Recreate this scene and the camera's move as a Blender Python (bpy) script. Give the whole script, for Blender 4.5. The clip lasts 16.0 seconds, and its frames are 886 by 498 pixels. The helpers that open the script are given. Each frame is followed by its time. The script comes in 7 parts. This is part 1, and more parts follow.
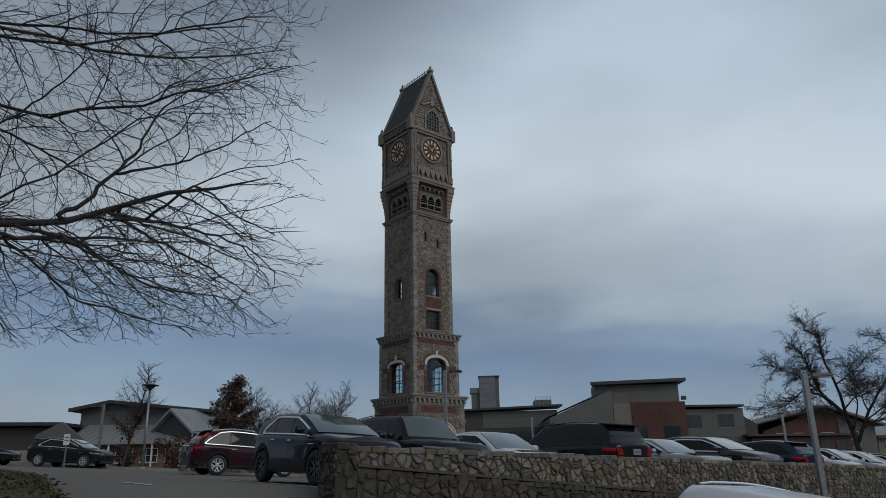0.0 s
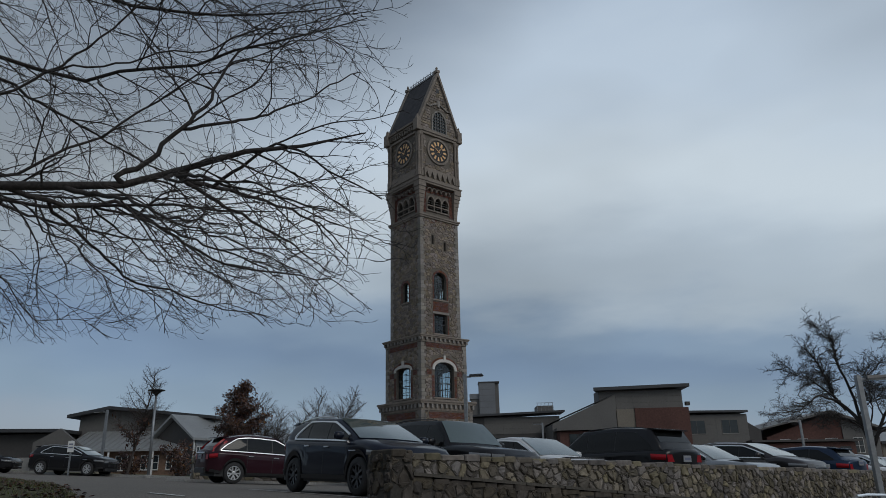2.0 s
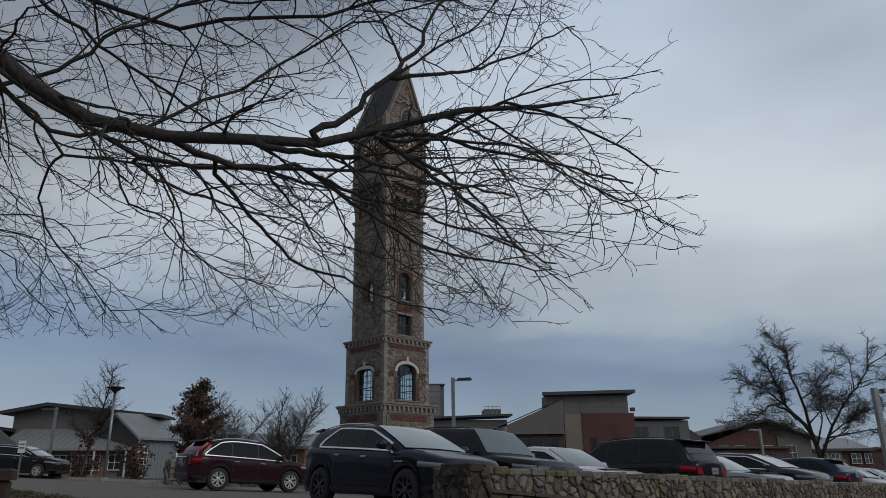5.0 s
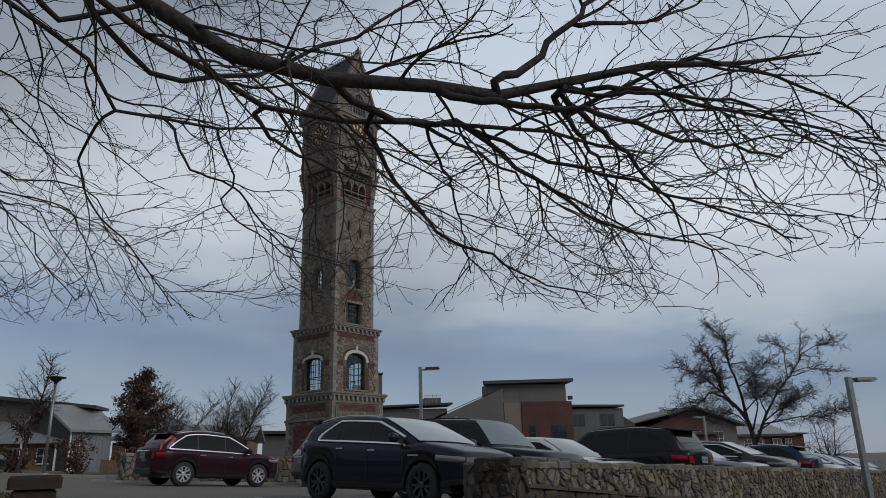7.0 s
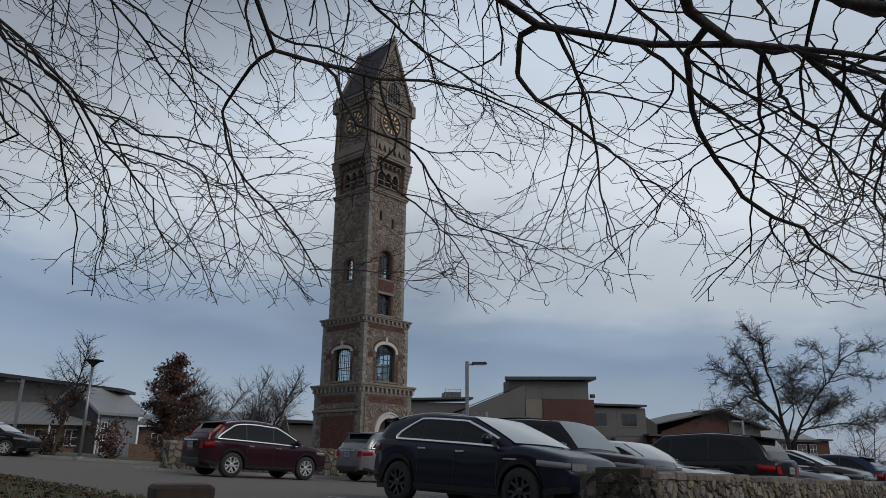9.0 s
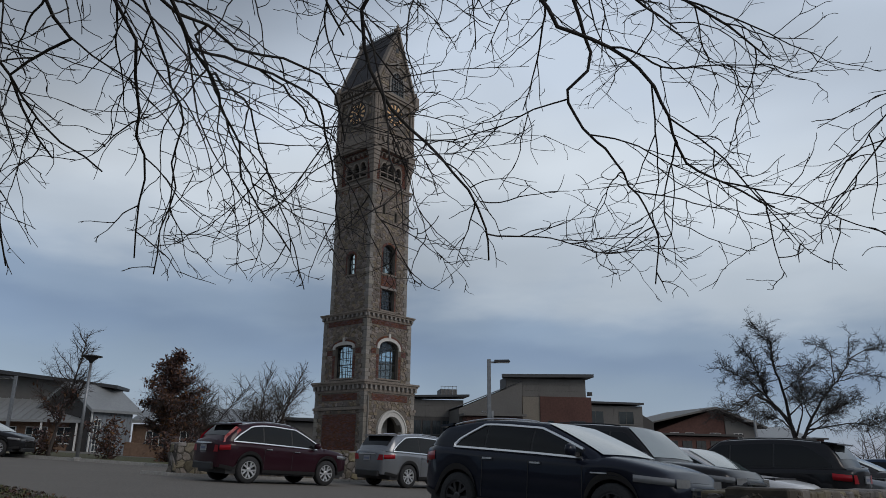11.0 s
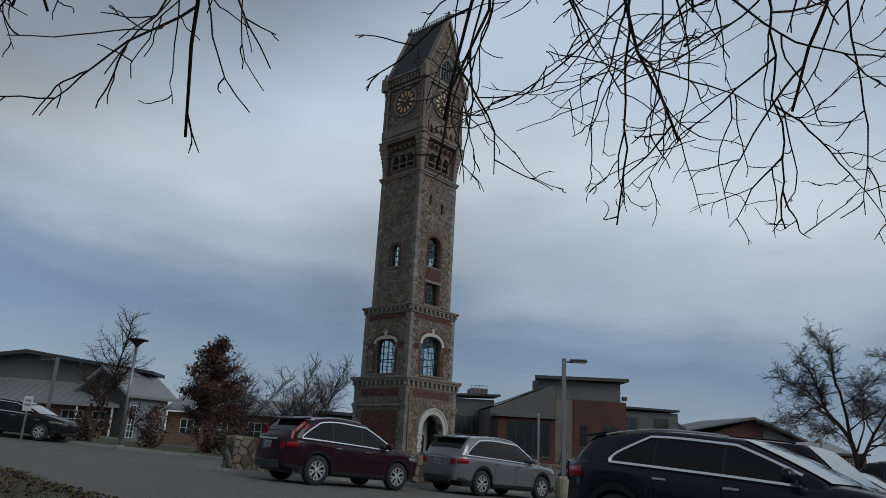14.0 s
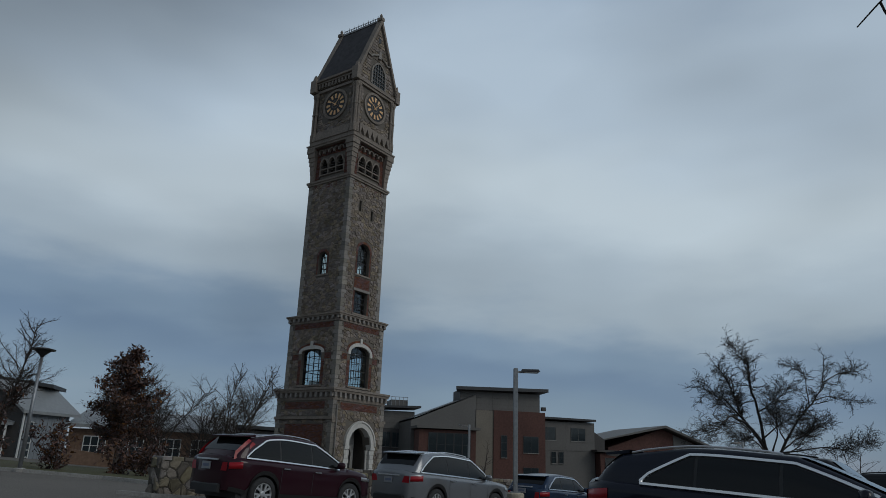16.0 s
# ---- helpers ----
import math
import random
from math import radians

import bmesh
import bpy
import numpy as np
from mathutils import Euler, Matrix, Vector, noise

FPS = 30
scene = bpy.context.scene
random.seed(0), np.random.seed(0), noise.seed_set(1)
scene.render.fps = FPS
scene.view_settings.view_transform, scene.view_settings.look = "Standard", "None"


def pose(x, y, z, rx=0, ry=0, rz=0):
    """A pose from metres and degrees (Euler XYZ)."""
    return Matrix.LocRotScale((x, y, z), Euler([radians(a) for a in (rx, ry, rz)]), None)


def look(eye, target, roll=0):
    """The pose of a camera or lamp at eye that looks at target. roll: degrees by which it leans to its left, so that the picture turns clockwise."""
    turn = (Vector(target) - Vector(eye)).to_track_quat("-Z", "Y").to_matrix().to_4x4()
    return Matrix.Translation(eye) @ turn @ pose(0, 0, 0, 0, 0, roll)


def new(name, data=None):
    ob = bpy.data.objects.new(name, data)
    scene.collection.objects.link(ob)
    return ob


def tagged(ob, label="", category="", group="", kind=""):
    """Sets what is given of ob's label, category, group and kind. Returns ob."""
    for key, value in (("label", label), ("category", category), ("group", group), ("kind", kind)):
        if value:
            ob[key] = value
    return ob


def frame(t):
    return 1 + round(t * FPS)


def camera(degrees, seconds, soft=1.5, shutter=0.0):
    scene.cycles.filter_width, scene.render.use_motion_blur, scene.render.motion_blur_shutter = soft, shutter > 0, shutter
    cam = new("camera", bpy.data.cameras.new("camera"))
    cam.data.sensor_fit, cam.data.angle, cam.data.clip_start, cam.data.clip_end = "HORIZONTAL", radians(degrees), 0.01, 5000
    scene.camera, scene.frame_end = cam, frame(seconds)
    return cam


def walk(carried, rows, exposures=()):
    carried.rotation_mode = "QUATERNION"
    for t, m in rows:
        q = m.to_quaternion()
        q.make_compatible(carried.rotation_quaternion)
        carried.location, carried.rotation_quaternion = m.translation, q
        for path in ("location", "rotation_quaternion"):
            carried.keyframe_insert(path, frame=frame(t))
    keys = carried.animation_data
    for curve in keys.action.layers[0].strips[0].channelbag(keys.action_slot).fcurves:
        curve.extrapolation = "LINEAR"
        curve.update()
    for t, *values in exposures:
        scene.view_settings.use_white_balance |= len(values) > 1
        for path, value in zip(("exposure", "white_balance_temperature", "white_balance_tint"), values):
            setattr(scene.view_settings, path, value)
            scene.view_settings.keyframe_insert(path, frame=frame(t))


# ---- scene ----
import itertools

cam = camera(64.3, 16.0, 0.8)
PATH = [
    (0, (1.1, -0.742, 1.703), (1.054, 1.167, 2.298), -1.2),
    (0.5, (0.868, -0.422, 1.711), (0.834, 1.491, 2.294), -1.4),
    (1, (0.604, -0.121, 1.714), (0.569, 1.789, 2.306), -1.7),
    (1.5, (0.274, 0.151, 1.76), (0.238, 2.054, 2.373), -1.5),
    (2, (-0.047, 0.374, 1.764), (-0.081, 2.278, 2.375), -1.3),
    (2.5, (-0.374, 0.582, 1.767), (-0.397, 2.491, 2.363), -0.9),
    (3, (-0.754, 0.805, 1.819), (-0.723, 2.721, 2.393), -1.0),
    (5.5, (-2.587, 1.608, 2.024), (-2.44, 3.505, 2.641), -0.7),
    (6, (-2.959, 1.801, 2.036), (-2.786, 3.7, 2.639), -0.7),
    (6.5, (-3.298, 1.97, 2.081), (-3.091, 3.869, 2.673), -0.9),
    (7, (-3.626, 2.226, 2.134), (-3.317, 4.115, 2.714), -1.5),
    (7.5, (-3.94, 2.596, 2.22), (-3.605, 4.479, 2.804), -1.0),
    (8, (-4.25, 2.88, 2.25), (-3.903, 4.762, 2.83), -0.8),
    (8.5, (-4.546, 3.115, 2.282), (-4.207, 5.002, 2.853), -0.5),
    (9, (-4.834, 3.398, 2.305), (-4.575, 5.3, 2.869), 0.5),
    (11.5, (-6.1, 5.434, 2.559), (-5.807, 7.333, 3.112), 0.8),
    (12, (-6.34, 5.789, 2.593), (-6.048, 7.689, 3.144), 1.1),
    (12.5, (-6.528, 6.253, 2.631), (-6.266, 8.153, 3.195), 1.6),
    (13, (-6.793, 6.685, 2.641), (-6.565, 8.592, 3.2), 2.0),
    (13.5, (-6.989, 7.128, 2.648), (-6.783, 9.037, 3.209), 3.0),
    (14, (-7.284, 7.427, 2.646), (-7.073, 9.339, 3.195), 3.1),
    (14.5, (-7.508, 7.788, 2.664), (-7.212, 9.692, 3.198), 2.2),
    (15, (-7.729, 8.201, 2.719), (-7.378, 10.082, 3.299), 2.0),
    (15.5, (-8.002, 8.682, 2.737), (-7.599, 10.549, 3.33), 2.0),
    (16, (-8.207, 9.013, 2.737), (-7.767, 10.874, 3.326), 2.0),
]
walk(cam, [(t, look(eye, target, roll)) for t, eye, target, roll in PATH], [(0, 0.0, 6450, 9), (3, 0.02, 6500, 10), (6, 0.09, 6760, 13), (8.5, 0.22, 6780, 13.5), (11.5, 0.17, 6600, 12.5), (13, 0.08, 6550, 12), (14, 0.03, 6450, 9.5), (15, -0.13, 6350, 8), (16, -0.17, 6350, 7)])

# ---- world and sun: bright overcast with banks of cloud ----
world = bpy.data.worlds.new("overcast_sky")
scene.world = world
world.use_nodes = True
wn, wl = world.node_tree.nodes, world.node_tree.links
wn.clear()


def wnode(kind, **sets):
    n = wn.new(kind)
    for k, val in sets.items():
        n.inputs[k].default_value = val
    return n


w_out = wn.new("ShaderNodeOutputWorld")
w_bg = wnode("ShaderNodeBackground", Strength=1.0)
w_co = wn.new("ShaderNodeTexCoord")
w_sep = wn.new("ShaderNodeSeparateXYZ")
wl.new(w_co.outputs["Generated"], w_sep.inputs[0])
w_sky = wn.new("ShaderNodeTexSky")
w_sky.sky_type, w_sky.sun_disc = "NISHITA", False
w_sky.sun_elevation, w_sky.sun_rotation = radians(32), radians(140)
w_skys = wn.new("ShaderNodeMixRGB")
w_skys.blend_type = "MULTIPLY"
w_skys.inputs[0].default_value = 1
w_skys.inputs[2].default_value = (0.012, 0.012, 0.012, 1)
wl.new(w_sky.outputs[0], w_skys.inputs[1])
# cloud layers are flattened towards the horizon
w_map = wn.new("ShaderNodeMapping")
w_map.inputs["Scale"].default_value = (1.0, 1.0, 3.2)
w_map.inputs["Rotation"].default_value = (0.05, 0.16, 0.4)
wl.new(w_co.outputs["Generated"], w_map.inputs[0])
w_n1 = wnode("ShaderNodeTexNoise", Scale=1.3, Detail=5.0, Roughness=0.5)
wl.new(w_map.outputs[0], w_n1.inputs["Vector"])
w_n2 = wnode("ShaderNodeTexNoise", Scale=4.5, Detail=6.0, Roughness=0.55)
wl.new(w_map.outputs[0], w_n2.inputs["Vector"])
# height above the horizon, shifted by the cloud noise
w_a = wn.new("ShaderNodeMath")
w_a.operation = "MULTIPLY_ADD"
w_a.inputs[1].default_value, w_a.inputs[2].default_value = 0.27, -0.175
wl.new(w_n1.outputs["Fac"], w_a.inputs[0])
w_b = wn.new("ShaderNodeMath")
w_b.operation = "MULTIPLY_ADD"
w_b.inputs[1].default_value = 0.08
wl.new(w_n2.outputs["Fac"], w_b.inputs[0])
wl.new(w_a.outputs[0], w_b.inputs[2])
w_h = wn.new("ShaderNodeMath")
w_h.operation = "ADD"
wl.new(w_sep.outputs["Z"], w_h.inputs[0])
wl.new(w_b.outputs[0], w_h.inputs[1])
w_ramp = wn.new("ShaderNodeValToRGB")
w_ramp.color_ramp.interpolation = "EASE"
els = w_ramp.color_ramp.elements
els[0].position, els[0].color = 0.0, (0.215, 0.256, 0.324, 1)
els[1].position, els[1].color = 1.0, (0.248, 0.290, 0.367, 1)
for at, col in ((0.06, (0.174, 0.237, 0.320, 1)), (0.125, (0.144, 0.205, 0.304, 1)), (0.17, (0.193, 0.262, 0.357, 1)), (0.235, (0.364, 0.425, 0.482, 1)), (0.335, (0.492, 0.555, 0.603, 1)), (0.50, (0.424, 0.500, 0.584, 1)), (0.66, (0.310, 0.385, 0.492, 1))):
    e = els.new(at)
    e.color = col
# darker banks of cloud low to the north-east and north-west, a thinner stretch between them
w_bank = w_h.outputs[0]
for toward, spread, shift in (((0.18, 0.968, 0.17), 0.90, -0.042), ((-0.22, 0.946, 0.235), 0.96, 0.015), ((-0.42, 0.89, 0.17), 0.93, -0.045)):
    dot = wn.new("ShaderNodeVectorMath")
    dot.operation = "DOT_PRODUCT"
    dot.inputs[1].default_value = toward
    wl.new(w_co.outputs["Generated"], dot.inputs[0])
    near = wn.new("ShaderNodeMapRange")
    near.interpolation_type = "SMOOTHSTEP"
    near.inputs["From Min"].default_value, near.inputs["From Max"].default_value = spread, 1.0
    near.inputs["To Min"].default_value, near.inputs["To Max"].default_value = 0.0, shift
    wl.new(dot.outputs["Value"], near.inputs["Value"])
    total = wn.new("ShaderNodeMath")
    total.operation = "ADD"
    wl.new(w_bank, total.inputs[0])
    wl.new(near.outputs[0], total.inputs[1])
    w_bank = total.outputs[0]
wl.new(w_bank, w_ramp.inputs[0])
w_add = wn.new("ShaderNodeMixRGB")
w_add.blend_type = "ADD"
w_add.inputs[0].default_value = 1.0
wl.new(w_ramp.outputs[0], w_add.inputs[1])
wl.new(w_skys.outputs[0], w_add.inputs[2])
# broad thick and thin stretches of the cloud
w_n3 = wnode("ShaderNodeTexNoise", Scale=1.7, Detail=3.0, Roughness=0.5)
w_m3 = wn.new("ShaderNodeMapping")
w_m3.inputs["Scale"].default_value = (1.0, 1.0, 2.2)
w_m3.inputs["Location"].default_value = (3.1, 1.7, 0.6)
w_m3.inputs["Rotation"].default_value = (0.0, 0.35, 0.0)
wl.new(w_co.outputs["Generated"], w_m3.inputs[0])
wl.new(w_m3.outputs[0], w_n3.inputs["Vector"])
w_r3 = wn.new("ShaderNodeMapRange")
w_r3.inputs["From Min"].default_value, w_r3.inputs["From Max"].default_value = 0.34, 0.62
w_r3.inputs["To Min"].default_value, w_r3.inputs["To Max"].default_value = 0.78, 1.09
wl.new(w_n3.outputs["Fac"], w_r3.inputs["Value"])
w_mul = wn.new("ShaderNodeMixRGB")
w_mul.blend_type = "MULTIPLY"
w_mul.inputs[0].default_value = 1.0
wl.new(w_add.outputs[0], w_mul.inputs[1])
wl.new(w_r3.outputs[0], w_mul.inputs[2])
# the cloud thickens overhead towards the west
w_west = wn.new("ShaderNodeVectorMath")
w_west.operation = "DOT_PRODUCT"
w_west.inputs[1].default_value = (-0.45, -0.1, 0.89)
wl.new(w_co.outputs["Generated"], w_west.inputs[0])
w_thick = wn.new("ShaderNodeMapRange")
w_thick.interpolation_type = "SMOOTHSTEP"
w_thick.inputs["From Min"].default_value, w_thick.inputs["From Max"].default_value = 0.33, 0.52
w_thick.inputs["To Min"].default_value, w_thick.inputs["To Max"].default_value = 1.0, 0.55
wl.new(w_west.outputs["Value"], w_thick.inputs["Value"])
w_mul2 = wn.new("ShaderNodeMixRGB")
w_mul2.blend_type = "MULTIPLY"
w_mul2.inputs[0].default_value = 1.0
wl.new(w_mul.outputs[0], w_mul2.inputs[1])
wl.new(w_thick.outputs[0], w_mul2.inputs[2])
wl.new(w_mul2.outputs[0], w_bg.inputs["Color"])
wl.new(w_bg.outputs[0], w_out.inputs["Surface"])

sun = new("sun", bpy.data.lights.new("sun", "SUN"))
sun.data.energy, sun.data.angle, sun.data.color = 0.6, radians(28), (1.0, 0.95, 0.88)
sun.matrix_world = look((40, -40, 40), (0, 0, 0))

# ---- materials ----


def material(name, base, rough=0.8, metal=0.0, vary=0.25, grain=14.0, stain=0.9, stain_amount=0.3, bump=0.25, dark=None, island=0.0, random=0.0, coat=0.0, spec=0.5, bump_dist=0.02):
    """A surface with fine grain, broad stains, relief, and if asked a shade of its own for every piece."""
    m = bpy.data.materials.new(name)
    m.use_nodes = True
    nt, b = m.node_tree, m.node_tree.nodes["Principled BSDF"]
    b.inputs["Roughness"].default_value, b.inputs["Metallic"].default_value = rough, metal
    b.inputs["Coat Weight"].default_value = coat
    b.inputs["Coat Roughness"].default_value = 0.03
    b.inputs["Specular IOR Level"].default_value = spec
    co = nt.nodes.new("ShaderNodeTexCoord")
    n1 = nt.nodes.new("ShaderNodeTexNoise")
    n1.inputs["Scale"].default_value, n1.inputs["Detail"].default_value = grain, 6
    n2 = nt.nodes.new("ShaderNodeTexNoise")
    n2.inputs["Scale"].default_value, n2.inputs["Detail"].default_value = stain, 4
    for n in (n1, n2):
        nt.links.new(co.outputs["Object"], n.inputs["Vector"])
    dk = dark or tuple(c * 0.45 for c in base)
    mix = nt.nodes.new("ShaderNodeMixRGB")
    mix.inputs[1].default_value, mix.inputs[2].default_value = (*base, 1), (*dk, 1)
    r = nt.nodes.new("ShaderNodeMapRange")
    r.inputs["From Min"].default_value, r.inputs["From Max"].default_value = 0.45, 0.75
    r.inputs["To Max"].default_value = stain_amount
    nt.links.new(n2.outputs["Fac"], r.inputs["Value"])
    nt.links.new(r.outputs[0], mix.inputs[0])
    hsv = nt.nodes.new("ShaderNodeHueSaturation")
    v = nt.nodes.new("ShaderNodeMapRange")
    v.inputs["From Min"].default_value, v.inputs["From Max"].default_value = 0.3, 0.7
    v.inputs["To Min"].default_value, v.inputs["To Max"].default_value = 1 - vary, 1 + vary
    nt.links.new(n1.outputs["Fac"], v.inputs["Value"])
    nt.links.new(mix.outputs[0], hsv.inputs["Color"])
    val = v.outputs[0]
    if island or random:
        src = nt.nodes.new("ShaderNodeNewGeometry").outputs["Random Per Island"] if island else nt.nodes.new("ShaderNodeObjectInfo").outputs["Random"]
        amount = island or random
        k = nt.nodes.new("ShaderNodeMapRange")
        k.inputs["To Min"].default_value, k.inputs["To Max"].default_value = 1 - amount, 1 + amount
        nt.links.new(src, k.inputs["Value"])
        mul = nt.nodes.new("ShaderNodeMath")
        mul.operation = "MULTIPLY"
        nt.links.new(val, mul.inputs[0])
        nt.links.new(k.outputs[0], mul.inputs[1])
        val = mul.outputs[0]
        wv = nt.nodes.new("ShaderNodeTexWhiteNoise")
        wv.noise_dimensions = "1D"
        nt.links.new(src, wv.inputs["W"])
        hu = nt.nodes.new("ShaderNodeMapRange")
        hu.inputs["To Min"].default_value, hu.inputs["To Max"].default_value = 0.5 - 0.06 * amount, 0.5 + 0.06 * amount
        sa = nt.nodes.new("ShaderNodeMapRange")
        sa.inputs["To Min"].default_value, sa.inputs["To Max"].default_value = 1 - 1.3 * amount, 1 + 0.9 * amount
        nt.links.new(wv.outputs["Value"], hu.inputs["Value"])
        nt.links.new(hu.outputs[0], hsv.inputs["Hue"])
        nt.links.new(wv.outputs["Value"], sa.inputs["Value"])
        nt.links.new(sa.outputs[0], hsv.inputs["Saturation"])
    nt.links.new(val, hsv.inputs["Value"])
    nt.links.new(hsv.outputs[0], b.inputs["Base Color"])
    if bump:
        bp = nt.nodes.new("ShaderNodeBump")
        bp.inputs["Strength"].default_value, bp.inputs["Distance"].default_value = bump, bump_dist
        nt.links.new(n1.outputs["Fac"], bp.inputs["Height"])
        nt.links.new(bp.outputs[0], b.inputs["Normal"])
    return m


def glassy(name, tint, rough=0.02):
    """Clear window glass."""
    m = bpy.data.materials.new(name)
    m.use_nodes = True
    b = m.node_tree.nodes["Principled BSDF"]
    b.inputs["Base Color"].default_value = (*tint, 1)
    b.inputs["Roughness"].default_value = rough
    b.inputs["Transmission Weight"].default_value = 1.0
    b.inputs["IOR"].default_value = 1.45
    return m


M_STONE = material("tower_rubble_stone", (0.240, 0.196, 0.158), 0.9, island=0.33, vary=0.28, grain=9, stain=0.35, stain_amount=0.45, bump=0.5)
M_MORTAR = material("tower_mortar", (0.165, 0.145, 0.122), 0.95, grain=20, bump=0.3)
M_QUOIN = material("granite_quoin", (0.275, 0.25, 0.22), 0.85, island=0.22, grain=16, stain=0.5, stain_amount=0.45)
M_TRIM = material("weathered_granite_trim", (0.25, 0.212, 0.178), 0.85, grain=10, stain=0.7, stain_amount=0.5)
M_LIME = material("pale_limestone", (0.60, 0.58, 0.54), 0.8, vary=0.1, grain=8, stain=0.8, stain_amount=0.25, bump=0.1)
M_BRICK = material("red_brick", (0.14, 0.056, 0.042), 0.85, island=0.3, grain=18, stain_amount=0.3)
M_SLATE = material("dark_slate", (0.040, 0.036, 0.038), 0.65, island=0.3, grain=12, bump=0.2)
M_LEAD = material("weathered_iron_cresting", (0.34, 0.35, 0.36), 0.6)
M_ASPHALT = material("asphalt", (0.180, 0.164, 0.144), 0.95, spec=0.2, vary=0.35, grain=42, stain=0.16, stain_amount=0.5, bump=0.35, dark=(0.125, 0.114, 0.100), bump_dist=0.008)
M_CONC = material("concrete", (0.34, 0.33, 0.31), 0.9, vary=0.18, grain=18, stain=1.2, stain_amount=0.4)
M_LAMPBASE = material("yellowed_concrete", (0.42, 0.38, 0.29), 0.9, vary=0.2, grain=14, stain=2.0, stain_amount=0.5)
M_PAINTLINE = material("road_paint", (0.55, 0.55, 0.53), 0.8, vary=0.3, grain=22, stain=3, stain_amount=0.6)
M_GRASS = material("winter_lawn", (0.085, 0.085, 0.035), 0.95, vary=0.5, grain=16, stain=0.6, stain_amount=0.6, dark=(0.09, 0.06, 0.035), bump=0.9)
M_BLADE = material("grass_blade", (0.10, 0.105, 0.045), 0.8, island=0.4, bump=0)
M_BARK = material("dark_bark", (0.050, 0.044, 0.041), 0.9, vary=0.35, grain=30, stain=3, bump=0.6)
M_BARK2 = material("grey_brown_bark", (0.058, 0.046, 0.039), 0.9, vary=0.35, grain=24, stain=2, bump=0.5)
M_OAKLEAF = material("dry_russet_leaf", (0.100, 0.047, 0.035), 0.75, island=0.55, bump=0)
M_WALLSTONE = material("field_stone", (0.185, 0.158, 0.125), 0.9, random=0.45, grain=7, vary=0.3, stain=2.2, stain_amount=0.5, bump=0.5)
M_WALLSTONE_J = material("field_stone_far", (0.185, 0.158, 0.125), 0.9, island=0.45, grain=7, vary=0.3, stain=2.2, stain_amount=0.5, bump=0.5)
M_DARKSTONE = material("dark_brown_stone", (0.080, 0.066, 0.052), 0.9, island=0.25, grain=7, vary=0.35, stain=1.6, stain_amount=0.5, bump=0.5)
M_BED = material("wall_mortar", (0.085, 0.076, 0.064), 0.95, grain=16)
M_DARKBED = material("dark_wall_mortar", (0.05, 0.046, 0.04), 0.95, grain=16)
M_WINFRAME = material("dark_window_frame", (0.035, 0.035, 0.036), 0.5, bump=0.0, grain=6)
M_GLASS = glassy("window_glass", (0.82, 0.90, 0.90))
M_GOLD = material("gilt_metal", (0.86, 0.52, 0.24), 0.45, metal=0.1, bump=0, vary=0.1)
M_DIAL = material("dark_dial", (0.018, 0.016, 0.015), 0.5, bump=0.05)
M_LOUVRE = material("grey_louvre", (0.16, 0.155, 0.15), 0.8)
M_POLE = material("galvanised_pole", (0.30, 0.31, 0.32), 0.45, metal=0.7, vary=0.12, grain=10)
M_DARKMETAL = material("bronze_metal", (0.06, 0.06, 0.062), 0.4, metal=0.6, vary=0.1)
M_LENS = material("lamp_lens", (0.6, 0.62, 0.62), 0.3, bump=0, vary=0.05)
M_SIDING = material("grey_metal_siding", (0.132, 0.126, 0.118), 0.6, vary=0.08, grain=3, stain=0.2, bump=0.05)
M_SIDING_DARK = material("charcoal_siding", (0.064, 0.059, 0.056), 0.6, vary=0.08, grain=3, stain=0.2, bump=0.05)
M_SIDING_BLUE = material("pale_blue_siding", (0.23, 0.255, 0.28), 0.6, vary=0.08, grain=3, stain=0.2, bump=0.05)
M_TAN = material("tan_panel", (0.21, 0.185, 0.15), 0.75, vary=0.1, grain=4, stain=0.2)
M_WOODWALL = material("tan_brick", (0.20, 0.125, 0.085), 0.85, vary=0.2, grain=5, stain=0.3)
M_BRICKFAR = material("school_brick", (0.108, 0.050, 0.040), 0.85, vary=0.2, grain=3, stain=0.2, stain_amount=0.4)
M_ROOFMETAL = material("standing_seam_roof", (0.31, 0.32, 0.32), 0.5, metal=0.2, vary=0.08, grain=4, stain=0.2)
M_FARBLOCK = material("blue_grey_concrete", (0.19, 0.20, 0.215), 0.85, vary=0.08, grain=3, stain=0.2)
M_FASCIA = material("dark_fascia", (0.05, 0.052, 0.056), 0.5, vary=0.1, grain=4)
M_WHITE = material("white_paint", (0.72, 0.72, 0.70), 0.6, vary=0.06, grain=5, stain_amount=0.15)
M_FARGLASS = material("office_glass", (0.03, 0.04, 0.045), 0.06, vary=0.1, grain=2, bump=0)
M_RUST = material("brown_post_wood", (0.05, 0.032, 0.024), 0.8, vary=0.3, grain=12)


def paint(name, base, metal=0.25, rough=0.32):
    return material(name, base, rough, metal=metal, vary=0.04, grain=60, stain=1.4, stain_amount=0.12, bump=0, coat=0.5, spec=0.1)


